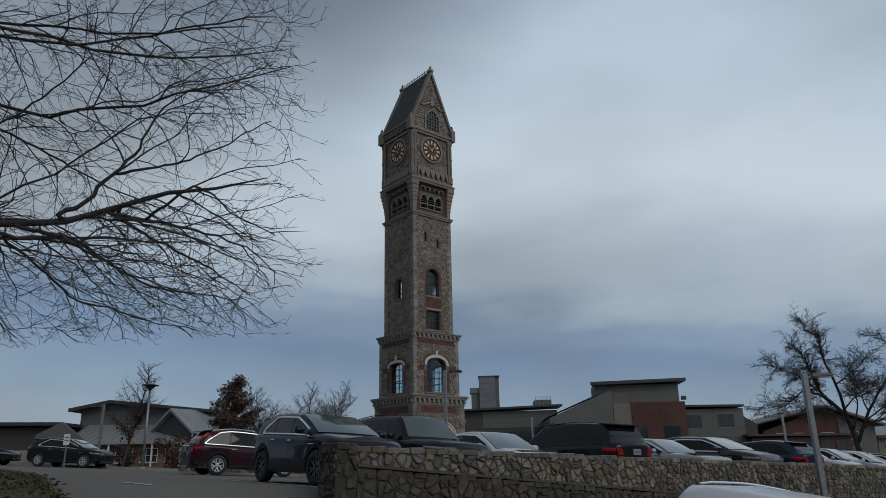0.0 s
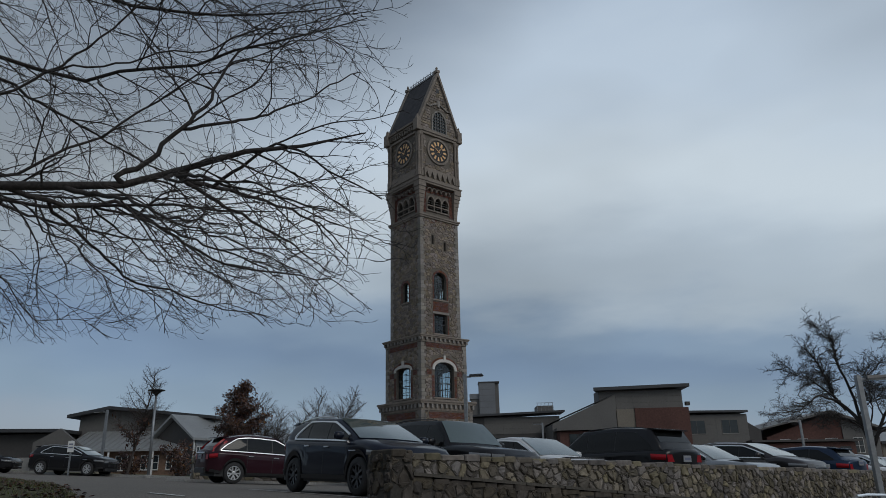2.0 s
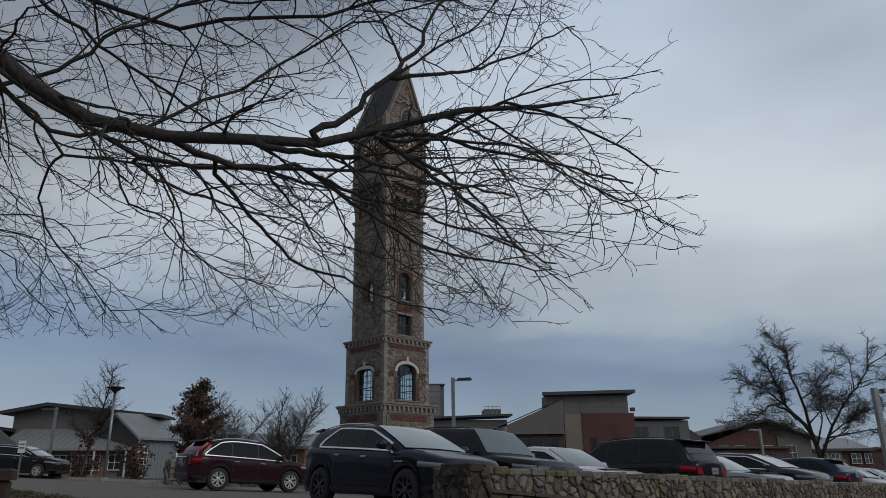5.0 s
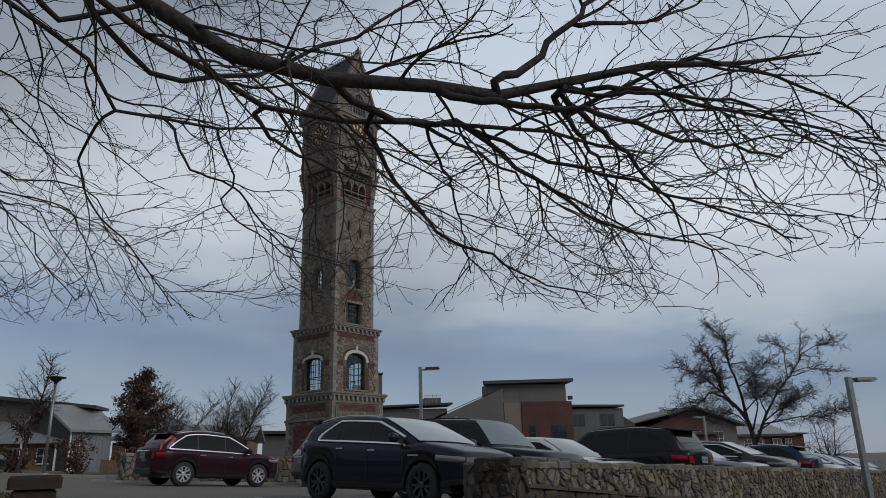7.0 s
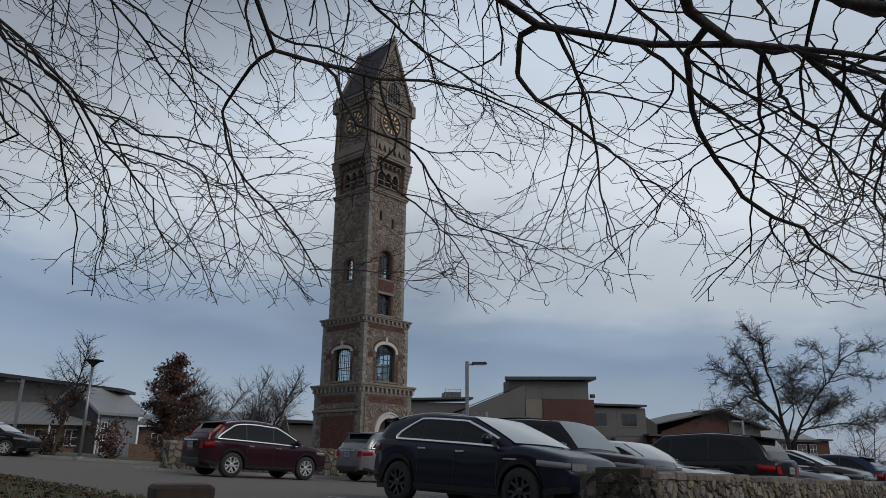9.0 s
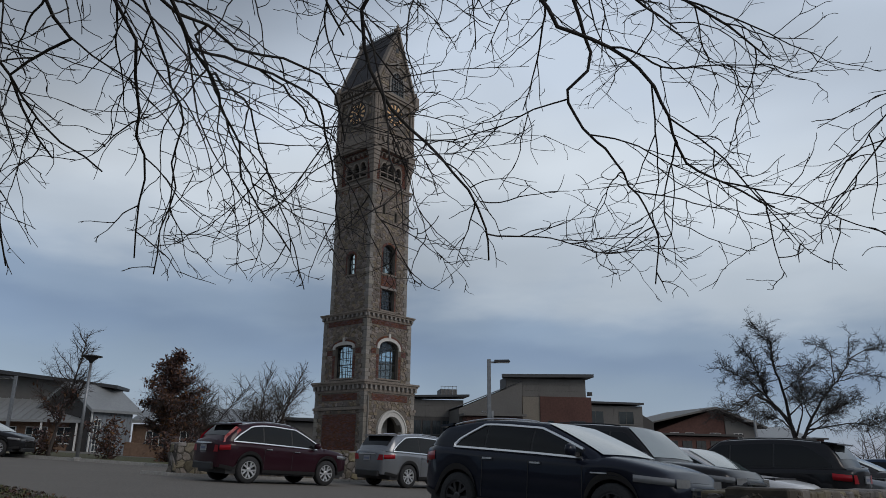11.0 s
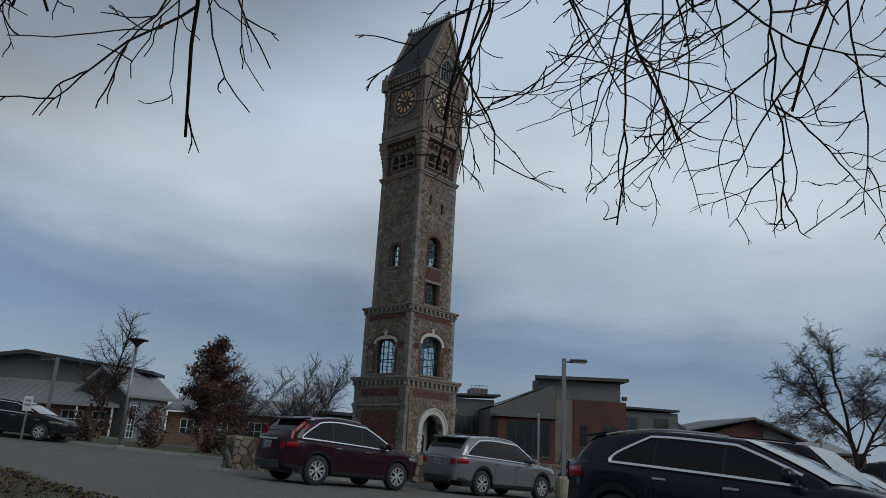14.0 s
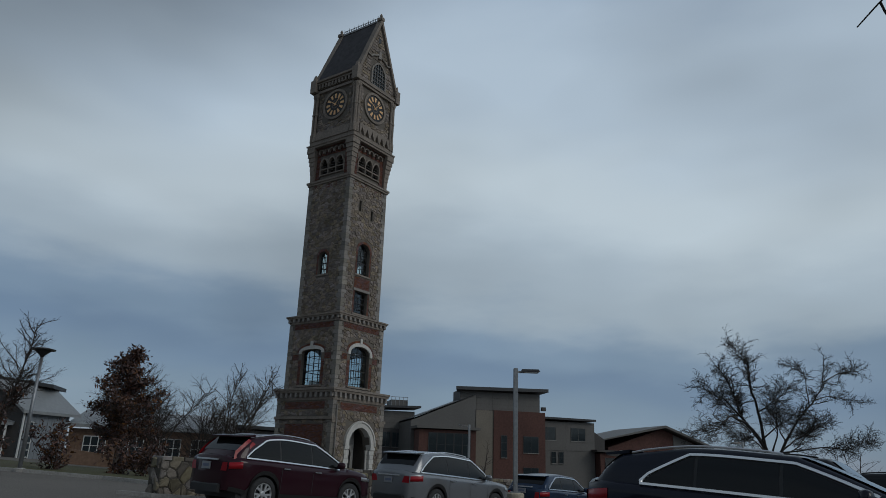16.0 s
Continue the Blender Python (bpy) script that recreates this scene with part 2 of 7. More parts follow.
P_NAVY = paint("navy_black_paint", (0.009, 0.012, 0.023), 0.0, 0.45)
P_BLACK = paint("black_paint", (0.013, 0.013, 0.015), 0.0, 0.45)
P_MAROON = paint("maroon_paint", (0.030, 0.008, 0.014), 0.0, 0.4)
P_GREY = paint("grey_metallic_paint", (0.24, 0.25, 0.265), 0.45, 0.26)
P_SILVER = paint("silver_paint", (0.36, 0.375, 0.39), 0.6)
P_WHITE = paint("white_car_paint", (0.62, 0.63, 0.64), 0.0)
P_BROWN = paint("grey_brown_paint", (0.06, 0.055, 0.055), 0.5)
P_BLUE = paint("blue_car_paint", (0.022, 0.040, 0.078), 0.3)
M_CARGLASS = material("tinted_car_glass", (0.010, 0.011, 0.012), 0.03, vary=0.05, grain=2, bump=0, spec=0.3)
# pale base colour stands in for sky mirrored in the windscreens
M_SCREEN = material("sky_pale_windscreen_glass", (0.085, 0.115, 0.112), 0.06, vary=0.1, grain=3, stain=1.5, stain_amount=0.5, bump=0, coat=0.5, spec=0.6)
M_TYRE = material("tyre_rubber", (0.028, 0.028, 0.029), 0.8, grain=30)
M_ALLOY = material("alloy_rim", (0.58, 0.59, 0.60), 0.35, metal=0.45, vary=0.08, bump=0)
M_DARKALLOY = material("dark_alloy_rim", (0.08, 0.08, 0.085), 0.35, metal=0.7, vary=0.08, bump=0)
M_CHROME = material("bright_chrome", (0.88, 0.89, 0.90), 0.28, metal=1.0, vary=0.03, bump=0)
M_PLASTIC = material("black_plastic", (0.024, 0.024, 0.025), 0.55, vary=0.12, grain=30, bump=0.1)
M_TAIL = material("red_tail_lens", (0.33, 0.010, 0.018), 0.3, vary=0.05, bump=0, coat=0.15, spec=0.25)
M_HEAD = material("clear_head_lens", (0.22, 0.23, 0.24), 0.08, vary=0.1, grain=12, bump=0, coat=0.8)
M_PLATE = material("number_plate", (0.30, 0.31, 0.33), 0.5, vary=0.05, bump=0)
M_INK = material("plate_ink", (0.16, 0.18, 0.26), 0.6, vary=0.05, bump=0)

# ---- mesh helpers ----


class Geo:
    """Collects vertices and faces for one mesh."""

    def __init__(self):
        self.v, self.f = [], []

    def add(self, verts, faces, m=None):
        n = len(self.v)
        self.v.extend([tuple(m @ Vector(p)) for p in verts] if m is not None else [tuple(p) for p in verts])
        self.f.extend([tuple(i + n for i in f) for f in faces])
        return self

    def box(self, x0, x1, y0, y1, z0, z1, m=None, c=0.0):
        if c <= 0:
            vs = [(x, y, z) for z in (z0, z1) for y in (y0, y1) for x in (x0, x1)]
            return self.add(vs, [(0, 2, 3, 1), (4, 5, 7, 6), (0, 1, 5, 4), (2, 6, 7, 3), (0, 4, 6, 2), (1, 3, 7, 5)], m)
        # chamfered upright edges and top
        rings = []
        for z, k in ((z0, 0), (z1 - c, 0), (z1, c)):
            a, b, p, q = x0 + k, x1 - k, y0 + k, y1 - k
            rings.append([(a + c, p, z), (b - c, p, z), (b, p + c, z), (b, q - c, z), (b - c, q, z), (a + c, q, z), (a, q - c, z), (a, p + c, z)])
        vs = sum(rings, [])
        fs = [tuple(range(7, -1, -1)), tuple(range(16, 24))]
        for r in range(2):
            fs += [(r * 8 + i, r * 8 + (i + 1) % 8, r * 8 + 8 + (i + 1) % 8, r * 8 + 8 + i) for i in range(8)]
        return self.add(vs, fs, m)

    def prism(self, poly, y0, y1, m=None):
        """A polygon in x and z, pushed along y."""
        n = len(poly)
        vs = [(x, y0, z) for x, z in poly] + [(x, y1, z) for x, z in poly]
        fs = [tuple(range(n)), tuple(range(2 * n - 1, n - 1, -1))]
        fs += [(i, i + n, (i + 1) % n + n, (i + 1) % n) for i in range(n)]
        return self.add(vs, fs, m)

    def lathe(self, profile, n=16, m=None, caps=True):
        """Profile of (radius, z), turned about z."""
        vs, fs = [], []
        for r, z in profile:
            vs += [(r * math.cos(2 * math.pi * i / n), r * math.sin(2 * math.pi * i / n), z) for i in range(n)]
        for k in range(len(profile) - 1):
            fs += [(k * n + i, k * n + (i + 1) % n, (k + 1) * n + (i + 1) % n, (k + 1) * n + i) for i in range(n)]
        if caps:
            fs += [tuple(range(n - 1, -1, -1)), tuple(range((len(profile) - 1) * n, len(profile) * n))]
        return self.add(vs, fs, m)

    def tube(self, pts, radii, n=6):
        """A round bar along points; the last ring closes to its end."""
        pts = [Vector(p) for p in pts]
        d = (pts[1] - pts[0]).normalized()
        a = d.cross(Vector((0.31, 0.17, 0.93)))
        if a.length < 1e-3:
            a = d.cross(Vector((1, 0, 0)))
        a.normalize()
        vs, fs = [], []
        for i, p in enumerate(pts):
            t = (pts[min(i + 1, len(pts) - 1)] - pts[max(i - 1, 0)])
            if t.length > 1e-6:
                d = t.normalized()
            a = (a - d * a.dot(d))
            a = a.normalized() if a.length > 1e-4 else d.orthogonal().normalized()
            b = d.cross(a)
            r = radii[i] if isinstance(radii, (list, tuple)) else radii
            vs += [tuple(p + (a * math.cos(2 * math.pi * k / n) + b * math.sin(2 * math.pi * k / n)) * r) for k in range(n)]
        for i in range(len(pts) - 1):
            fs += [(i * n + k, i * n + (k + 1) % n, (i + 1) * n + (k + 1) % n, (i + 1) * n + k) for k in range(n)]
        fs += [tuple(range(n - 1, -1, -1)), tuple(range((len(pts) - 1) * n, len(pts) * n))]
        return self.add(vs, fs)

    def strip(self, a, b):
        """A ribbon of quads between two rows of points."""
        n = len(a)
        return self.add(list(a) + list(b), [(i, i + 1, n + i + 1, n + i) for i in range(n - 1)])

    def mesh(self, name, material, smooth=False):
        me = bpy.data.meshes.new(name)
        me.from_pydata(self.v, [], self.f)
        if smooth:
            bm = bmesh.new()
            bm.from_mesh(me)
            bmesh.ops.remove_doubles(bm, verts=bm.verts, dist=0.0004)
            bmesh.ops.recalc_face_normals(bm, faces=bm.faces)
            bm.to_mesh(me)
            bm.free()
        me.materials.append(material)
        if smooth:
            me.polygons.foreach_set("use_smooth", [True] * len(me.polygons))
        me.update()
        return me


def part(name, geo, material, parent=None, label="", smooth=False, kind=""):
    """Links the geometry as one mesh object, under its thing if one is given."""
    ob = new(name, geo.mesh(name, material, smooth))
    ob.parent = parent
    return tagged(ob, label, kind=kind)


def thing(name, m, label, category, group="", kind=""):
    """An empty at the base of a thing, which holds its parts."""
    ob = new(name)
    ob.empty_display_size = 0.2
    ob.matrix_world = m
    return tagged(ob, label, category, group, kind)


# ---- ground ----
WALL_AT, WALL_DIR, WALL_OUT = Vector((-1.34, 12.6)), Vector((0.785, 0.62)), Vector((0.62, -0.785))


def smooth(a, b, x):
    t = min(max((x - a) / (b - a), 0), 1)
    return t * t * (3 - 2 * t)


def lot_height(x, y):
    d = -(Vector((x, y)) - WALL_AT).dot(WALL_OUT)
    bank = max(0.0, min(x, 13.0) - 1.5) * 0.035 * (1 - smooth(7, 20, d))
    return 1.42 - 0.05 * max(-60, min(60, x)) - 0.0075 * min(y, 130) + bank


def road_height(x, y):
    return 0.217 - 0.07 * max(-14, min(30, x)) + 0.055 * max(-14, min(24, y)) - 0.10 * max(0, min(x, 20) - 2)


def ground(x, y):
    """Height of the ground: a rising drive, and the car park on its terrace behind the wall."""
    q = Vector((x, y)) - WALL_AT
    d, s = -q.dot(WALL_OUT), q.dot(WALL_DIR)
    k = min(max((s + 0.6) / 0.6, 0), 1)
    wide, start = 5.0 * (1 - k) + 0.25 * k, 1.0 * (1 - k) + 0.12 * k
    a = min(max((d + start) / wide, 0), 1)
    a = a * a * (3 - 2 * a)
    return road_height(x, y) * (1 - a) + lot_height(x, y) * a


def ticks(lo, hi, fine_lo, fine_hi, fine, coarse):
    out, x = [], lo
    while x < hi:
        out.append(x)
        x += fine if fine_lo <= x < fine_hi else coarse
    return out + [hi]


gx = [-2500, -900, -400, -200] + ticks(-120, 120, -26, 30, 0.4, 6) + [200, 400, 900, 2500]
gy = [-900, -300, -120] + ticks(-60, 170, -6, 44, 0.4, 6) + [260, 500, 1000, 2500]
g = Geo()
g.v = [(x, y, ground(x, y)) for y in gy for x in gx]
g.f = [(j * len(gx) + i, j * len(gx) + i + 1, (j + 1) * len(gx) + i + 1, (j + 1) * len(gx) + i) for j in range(len(gy) - 1) for i in range(len(gx) - 1)]
tagged(part("ground", g, M_ASPHALT, smooth=True), "weathered dark asphalt drive and car park", "ground", kind="structure")


def draped(name, poly_fn, material, lift, label, category, step=0.5):
    """A sheet that lies on the ground: rows of points from poly_fn(i, j)."""
    rows = poly_fn(step)
    gg = Geo()
    for a, b in zip(rows, rows[1:]):
        gg.strip([(x, y, ground(x, y) + lift) for x, y in a], [(x, y, ground(x, y) + lift) for x, y in b])
    return tagged(part(name, gg, material, smooth=True), label, category, kind="structure")


# lawn beside the drive
def lawn_rows(step):
    rows = []
    for i in range(40):
        y = 2.0 + i * 0.55
        edge = -5.0 - max(0, y - 10.4) * 0.80 - 0.06 * math.sin(y * 2.1) - max(0, 10.4 - y) * 0.05
        rows.append([(edge - w, y) for w in (0, 0.15, 0.5, 1, 2, 3.5, 5, 7, 9)])
    return rows


draped("lawn", lawn_rows, M_GRASS, 0.035, "thin winter lawn with fallen leaves", "lawn")
rg = random.Random(11)
g, gl = Geo(), Geo()
for i in range(5200):
    y = rg.uniform(9.2, 21)
    x = -5.0 - max(0, y - 10.4) * 0.80 - rg.random() ** 2 * 4.5 + 0.05
    z = ground(x, y) + 0.03
    h, a, b = rg.uniform(0.04, 0.11), rg.uniform(0, 6.28), rg.uniform(-0.04, 0.04)
    g.add([(x, y, z), (x + 0.02 * math.cos(a), y + 0.02 * math.sin(a), z), (x + b, y + b, z + h)], [(0, 1, 2)])
    if i % 3 == 0:
        x += rg.uniform(-0.2, 0.25)
        s, t = rg.uniform(0.04, 0.08), rg.uniform(0.01, 0.05)
        gl.add([(x, y, z + 0.02), (x + s * math.cos(a), y + s * math.sin(a), z + 0.02 + t), (x + s * math.cos(a) - s * math.sin(a), y + s * math.sin(a) + s * math.cos(a), z + 0.03), (x - s * math.sin(a), y + s * math.cos(a), z + 0.02 + t)], [(0, 1, 2, 3)])
tagged(part("lawn_grass", g, M_BLADE), "short faded winter grass blades", "grass", kind="stuff")
tagged(part("fallen_leaves", gl, M_OAKLEAF), "brown fallen leaves along the lawn edge", "leaves", kind="stuff")

# ---- clock tower ----
TOWER_Z = 1.0
tower = thing("clock_tower", pose(-3.135, 67.83, TOWER_Z, 0, 0, 41.4), "tall square rubble stone clock tower with a steep slate gable roof", "clock tower")
FRONT, LEFT, BACK, RIGHT = (Matrix.Rotation(radians(a), 4, "Z") for a in (0, -90, 180, 90))
DOWN = Matrix.Translation((0, 0, -TOWER_Z))


def face(turn):
    return DOWN @ turn


def arch_top(kind, a, half, rise):
    """Height above the spring line of an arch, at a across its width."""
    q = min(abs(a) / half, 1)
    if kind == "point":
        r = (half * half + rise * rise) / (2 * half)
        return math.sqrt(max(r * r - (abs(a) + r - half) ** 2, 0))
    if kind == "round":
        return rise * math.sqrt(max(1 - q * q, 0))
    return 0.0


def pierced(geo, m, half, y_out, thick, z0, z1, openings):
    """A wall with openings (centre, half width, sill, spring, rise, kind) that go right through it."""
    cuts = {-half, half}
    for c, w, s, sp, r, k in openings:
        n = 12 if r else 1
        cuts |= {round(c - w + 2 * w * i / n, 4) for i in range(n + 1)}
    cuts = sorted(cuts)
    for a, b in zip(cuts, cuts[1:]):
        mid = (a + b) / 2
        holes = sorted([(s, sp + arch_top(k, a - c, w, r), sp + arch_top(k, b - c, w, r)) for c, w, s, sp, r, k in openings if c - w < mid < c + w])
        lo = (z0, z0)
        for s, ta, tb in holes + [(z1, z1, z1)]:
            y0, y1 = y_out, y_out + thick
            vs = [(a, y0, lo[0]), (b, y0, lo[1]), (b, y1, lo[1]), (a, y1, lo[0]), (a, y0, s), (b, y0, s), (b, y1, s), (a, y1, s)]
            geo.add(vs, [(3, 2, 1, 0), (4, 5, 6, 7), (0, 1, 5, 4), (2, 3, 7, 6), (0, 4, 7, 3), (1, 2, 6, 5)], m)
            lo = (ta, tb)


def ashlar(geo, m, half, y_out, z0, z1, skip, rnd, h=(0.2, 0.36), w=(0.26, 0.62), quoin=0.42):
    """Squared rubble in uneven courses, each stone a little proud of its joint."""
    z = z0
    while z < z1 - 0.05:
        zz = min(z + rnd.uniform(*h), z1)
        free = [(-half + quoin, half - quoin)]
        for a, b, s, t in skip:
            if s < zz - 0.02 and t > z + 0.02:
                free = [q for p in free for q in ((p[0], min(p[1], a)), (max(p[0], b), p[1])) if q[1] - q[0] > 0.06]
        for a, b in free:
            x = a
            while x < b - 0.02:
                xx = x + rnd.uniform(*w)
                if b - xx < 0.16:
                    xx = b
                k, d = 0.012, rnd.uniform(0.02, 0.06)
                up = rnd.uniform(-0.03, 0.03) if rnd.random() < 0.6 else 0
                x0, x1, s0, s1 = x + k, xx - k, z + k, zz - k
                c = 0.025
                vs = [(x0, y_out, s0), (x1, y_out, s0), (x1, y_out, s1), (x0, y_out, s1), (x0 + c, y_out - d, s0 + c), (x1 - c, y_out - d + up * 0.3, s0 + c), (x1 - c, y_out - d, s1 - c), (x0 + c, y_out - d - up * 0.3, s1 - c)]
                geo.add(vs, [(4, 5, 6, 7), (0, 1, 5, 4), (1, 2, 6, 5), (2, 3, 7, 6), (3, 0, 4, 7)], m)
                x = xx
        z = zz


def cells(width, height, size, rnd, top=None):
    """Irregular stone outlines that fill a strip: jittered points, each cell cut back by its neighbours."""
    nx, nz = max(1, round(width / (size * 0.86))), max(1, round(height / (size * 0.78)))
    pts = []
    for j in range(-1, nz + 1):
        for i in range(-1, nx + 1):
            if rnd.random() < 0.16:
                continue
            pts.append(((i + 0.5 + rnd.uniform(-0.55, 0.55) + (0.5 if j % 2 else 0)) * width / nx, (j + 0.5 + rnd.uniform(-0.5, 0.5)) * height / nz))
    grid = {}
    for p in pts:
        grid.setdefault((int(p[0] // size), int(p[1] // size)), []).append(p)
    out = []
    for p in pts:
        if not (0 < p[0] < width and 0 < p[1] < height):
            continue
        poly = [(max(0, p[0] - size), max(0, p[1] - size)), (min(width, p[0] + size), max(0, p[1] - size)), (min(width, p[0] + size), min(height, p[1] + size)), (max(0, p[0] - size), min(height, p[1] + size))]
        cx, cz = int(p[0] // size), int(p[1] // size)
        for q in [q for a in range(-3, 4) for b in range(-3, 4) for q in grid.get((cx + a, cz + b), [])]:
            if q is p:
                continue
            mx, mz, dx, dz = (p[0] + q[0]) / 2, (p[1] + q[1]) / 2, q[0] - p[0], q[1] - p[1]
            side = [(x - mx) * dx + (z - mz) * dz for x, z in poly]
            nxt = []
            for k in range(len(poly)):
                a, b, sa, sb = poly[k], poly[(k + 1) % len(poly)], side[k], side[(k + 1) % len(poly)]
                if sa <= 0:
                    nxt.append(a)
                if sa * sb < 0:
                    t = sa / (sa - sb)
                    nxt.append((a[0] + (b[0] - a[0]) * t, a[1] + (b[1] - a[1]) * t))
            poly = nxt
            if len(poly) < 3:
                break
        if len(poly) >= 3:
            out.append(poly)
    return out


def stone_mesh(poly, gap, proud, rnd):
    """A rounded stone face from its outline: at the origin, facing -y."""
    cx, cz = sum(p[0] for p in poly) / len(poly), sum(p[1] for p in poly) / len(poly)
    ring = []
    n = len(poly)
    for i in range(n):
        a, b = poly[i], poly[(i + 1) % n]
        # cut corners, so that stones are rounded
        for t in (0.17, 0.5, 0.83):
            j = rnd.uniform(-0.012, 0.012)
            ring.append((a[0] + (b[0] - a[0]) * t - cx + j, a[1] + (b[1] - a[1]) * t - cz - j))
    vs, m = [], len(ring)
    for k, y in ((gap, 0.02), (gap + 0.008, -proud * 0.7), (gap + 0.03, -proud)):
        for x, z in ring:
            r = math.hypot(x, z) or 1
            f = max(r - k, r * 0.3) / r
            vs.append((x * f, y + (rnd.uniform(-0.012, 0.012) if y < 0 else 0), z * f))
    fs = [(i + m * l, (i + 1) % m + m * l, (i + 1) % m + m * (l + 1), i + m * (l + 1)) for l in (0, 1) for i in range(m)]
    fs.append(tuple(range(2 * m, 3 * m)))
    return (cx, cz), vs, fs


def rubble(geo, m, half, y_out, z0, z1, skip, rnd, size=0.27, wide=1.45, quoin=0.36):
    """Random rubble: uneven stones fitted to one another, cut back at the openings."""
    x0, w = -half + quoin, 2 * (half - quoin)
    for poly in cells(w / wide, z1 - z0, size, rnd):
        poly = [(x0 + x * wide, z0 + z) for x, z in poly]
        cx, cz = sum(p[0] for p in poly) / len(poly), sum(p[1] for p in poly) / len(poly)
        if any(a < cx < b and s < cz < t for a, b, s, t in skip):
            continue
        for a, b, s, t in skip:
            cut = []
            for x, z in poly:
                if a < x < b and s < z < t:
                    gaps = [(x - a, a, z)] * (cx <= a) + [(b - x, b, z)] * (cx >= b) + [(z - s, x, s)] * (cz <= s) + [(t - z, x, t)] * (cz >= t)
                    x, z = min(gaps)[1:] if gaps else (x, z)
                cut.append((x, z))
            poly = cut
        (px, pz), vs, fs = stone_mesh(poly, rnd.uniform(0.003, 0.010), rnd.uniform(0.02, 0.06), rnd)
        geo.add([(x + px, y + y_out, z + pz) for x, y, z in vs], fs, m)


def quoins(geo, half, z0, z1, rnd):
    for turn in (FRONT, LEFT, BACK, RIGHT):
        m, z, i = face(turn), z0, 0
        while z < z1 - 0.05:
            zz = min(z + rnd.uniform(0.28, 0.42), z1)
            a, b = (0.50, 0.34) if i % 2 else (0.34, 0.50)
            geo.box(-half - 0.05, -half + a, -half - 0.05, -half + b, z + 0.012, zz - 0.012, m)
            z, i = zz, i + 1


def bricks(geo, m, x0, x1, y_out, z0, z1, skip=None):
    """Courses of brick, set against a wall."""
    z, i = z0, 0
    while z < z1 - 0.03:
        zz = min(z + 0.09, z1)
        x = x0 - (0.13 if i % 2 else 0)
        while x < x1:
            a, b = max(x, x0), min(x + 0.26, x1)
            if b - a > 0.04 and not (skip and skip((a + b) / 2, (z + zz) / 2)):
                geo.box(a + 0.006, b - 0.006, y_out - 0.012, y_out + 0.03, z + 0.006, zz - 0.006, m)
            x += 0.26
        z, i = zz, i + 1


def arch_band(geo, m, c, half, spring, rise, wide, y0, y1, kind, n=14, foot=0.0):
    """A ring of dressed stones over an arch, with short legs if asked."""
    pts_in, pts_out = [], []
    for i in range(n + 1):
        a = -half + 2 * half * (0.5 - 0.5 * math.cos(math.pi * i / n))
        pts_in.append((c + a, spring + arch_top(kind, a, half, rise)))
        o = a * (half + wide) / half
        pts_out.append((c + o, spring + arch_top(kind, o, half + wide, rise + wide)))
    if foot:
        pts_in = [(c - half, spring - foot)] + pts_in + [(c + half, spring - foot)]
        pts_out = [(c - half - wide, spring - foot)] + pts_out + [(c + half + wide, spring - foot)]
    for (p, q), (r, s) in zip(zip(pts_in, pts_out), zip(pts_in[1:], pts_out[1:])):
        vs = [(p[0], y0, p[1]), (r[0], y0, r[1]), (s[0], y0, s[1]), (q[0], y0, q[1])]
        vs += [(x, y1, z) for x, _, z in vs]
        geo.add(vs, [(0, 1, 2, 3), (7, 6, 5, 4), (0, 4, 5, 1), (2, 6, 7, 3), (1, 5, 6, 2), (0, 3, 7, 4)], m)


def glazed(parent, turn, c, half, sill, spring, rise, kind, y, cols, rows, frame_w=0.055, name="window"):
    """A sash with its bars, and the panes behind them as one sheet each row."""
    m, fr, gl = face(turn), Geo(), Geo()
    top = spring + rise
    arch_band(fr, m, c, half - frame_w, spring, max(rise - frame_w, 0.001), frame_w, y, y + 0.07, kind, 12, spring - sill)
    fr.box(c - half, c + half, y, y + 0.08, sill, sill + frame_w, m)
    if not rise:
        fr.box(c - half, c + half, y, y + 0.07, spring - frame_w, spring, m)
    for i in range(1, cols):
        a = -half + 2 * half * i / cols
        fr.box(c + a - 0.018, c + a + 0.018, y + 0.01, y + 0.06, sill, spring + arch_top(kind, a, half, rise), m)
    for j in range(1, rows):
        z = sill + (top - sill) * j / rows
        w = half
        if z > spring and rise:
            while w > 0.05 and spring + arch_top(kind, w, half, rise) < z:
                w -= 0.02
        t = 0.035 if j == rows // 2 else 0.018
        fr.box(c - w, c + w, y + 0.008, y + 0.062, z - t, z + t, m)
    win = part(name, fr, M_WINFRAME, parent, "dark metal multi-pane window frame")
    n = 10
    lo = [(c - half + 2 * half * i / n, y + 0.035, sill) for i in range(n + 1)]
    hi = [(x, yy, spring + arch_top(kind, x - c, half, rise)) for x, yy, _ in lo]
    back = [[(x, yy + 0.012, z) for x, yy, z in row] for row in (lo, hi)]
    gl.strip(lo, hi)
    gl.strip(back[1], back[0])
    gl.strip(hi, back[1])
    gl.strip(back[0], lo)
    gl.v = [tuple(m @ Vector(p)) for p in gl.v]
    pane = part("pane", gl, M_GLASS, win)
    pane.visible_shadow = False
    return win


rt = random.Random(5)
H1, H2, H3, H4, H5 = 2.99, 2.70, 2.37, 2.37, 2.55
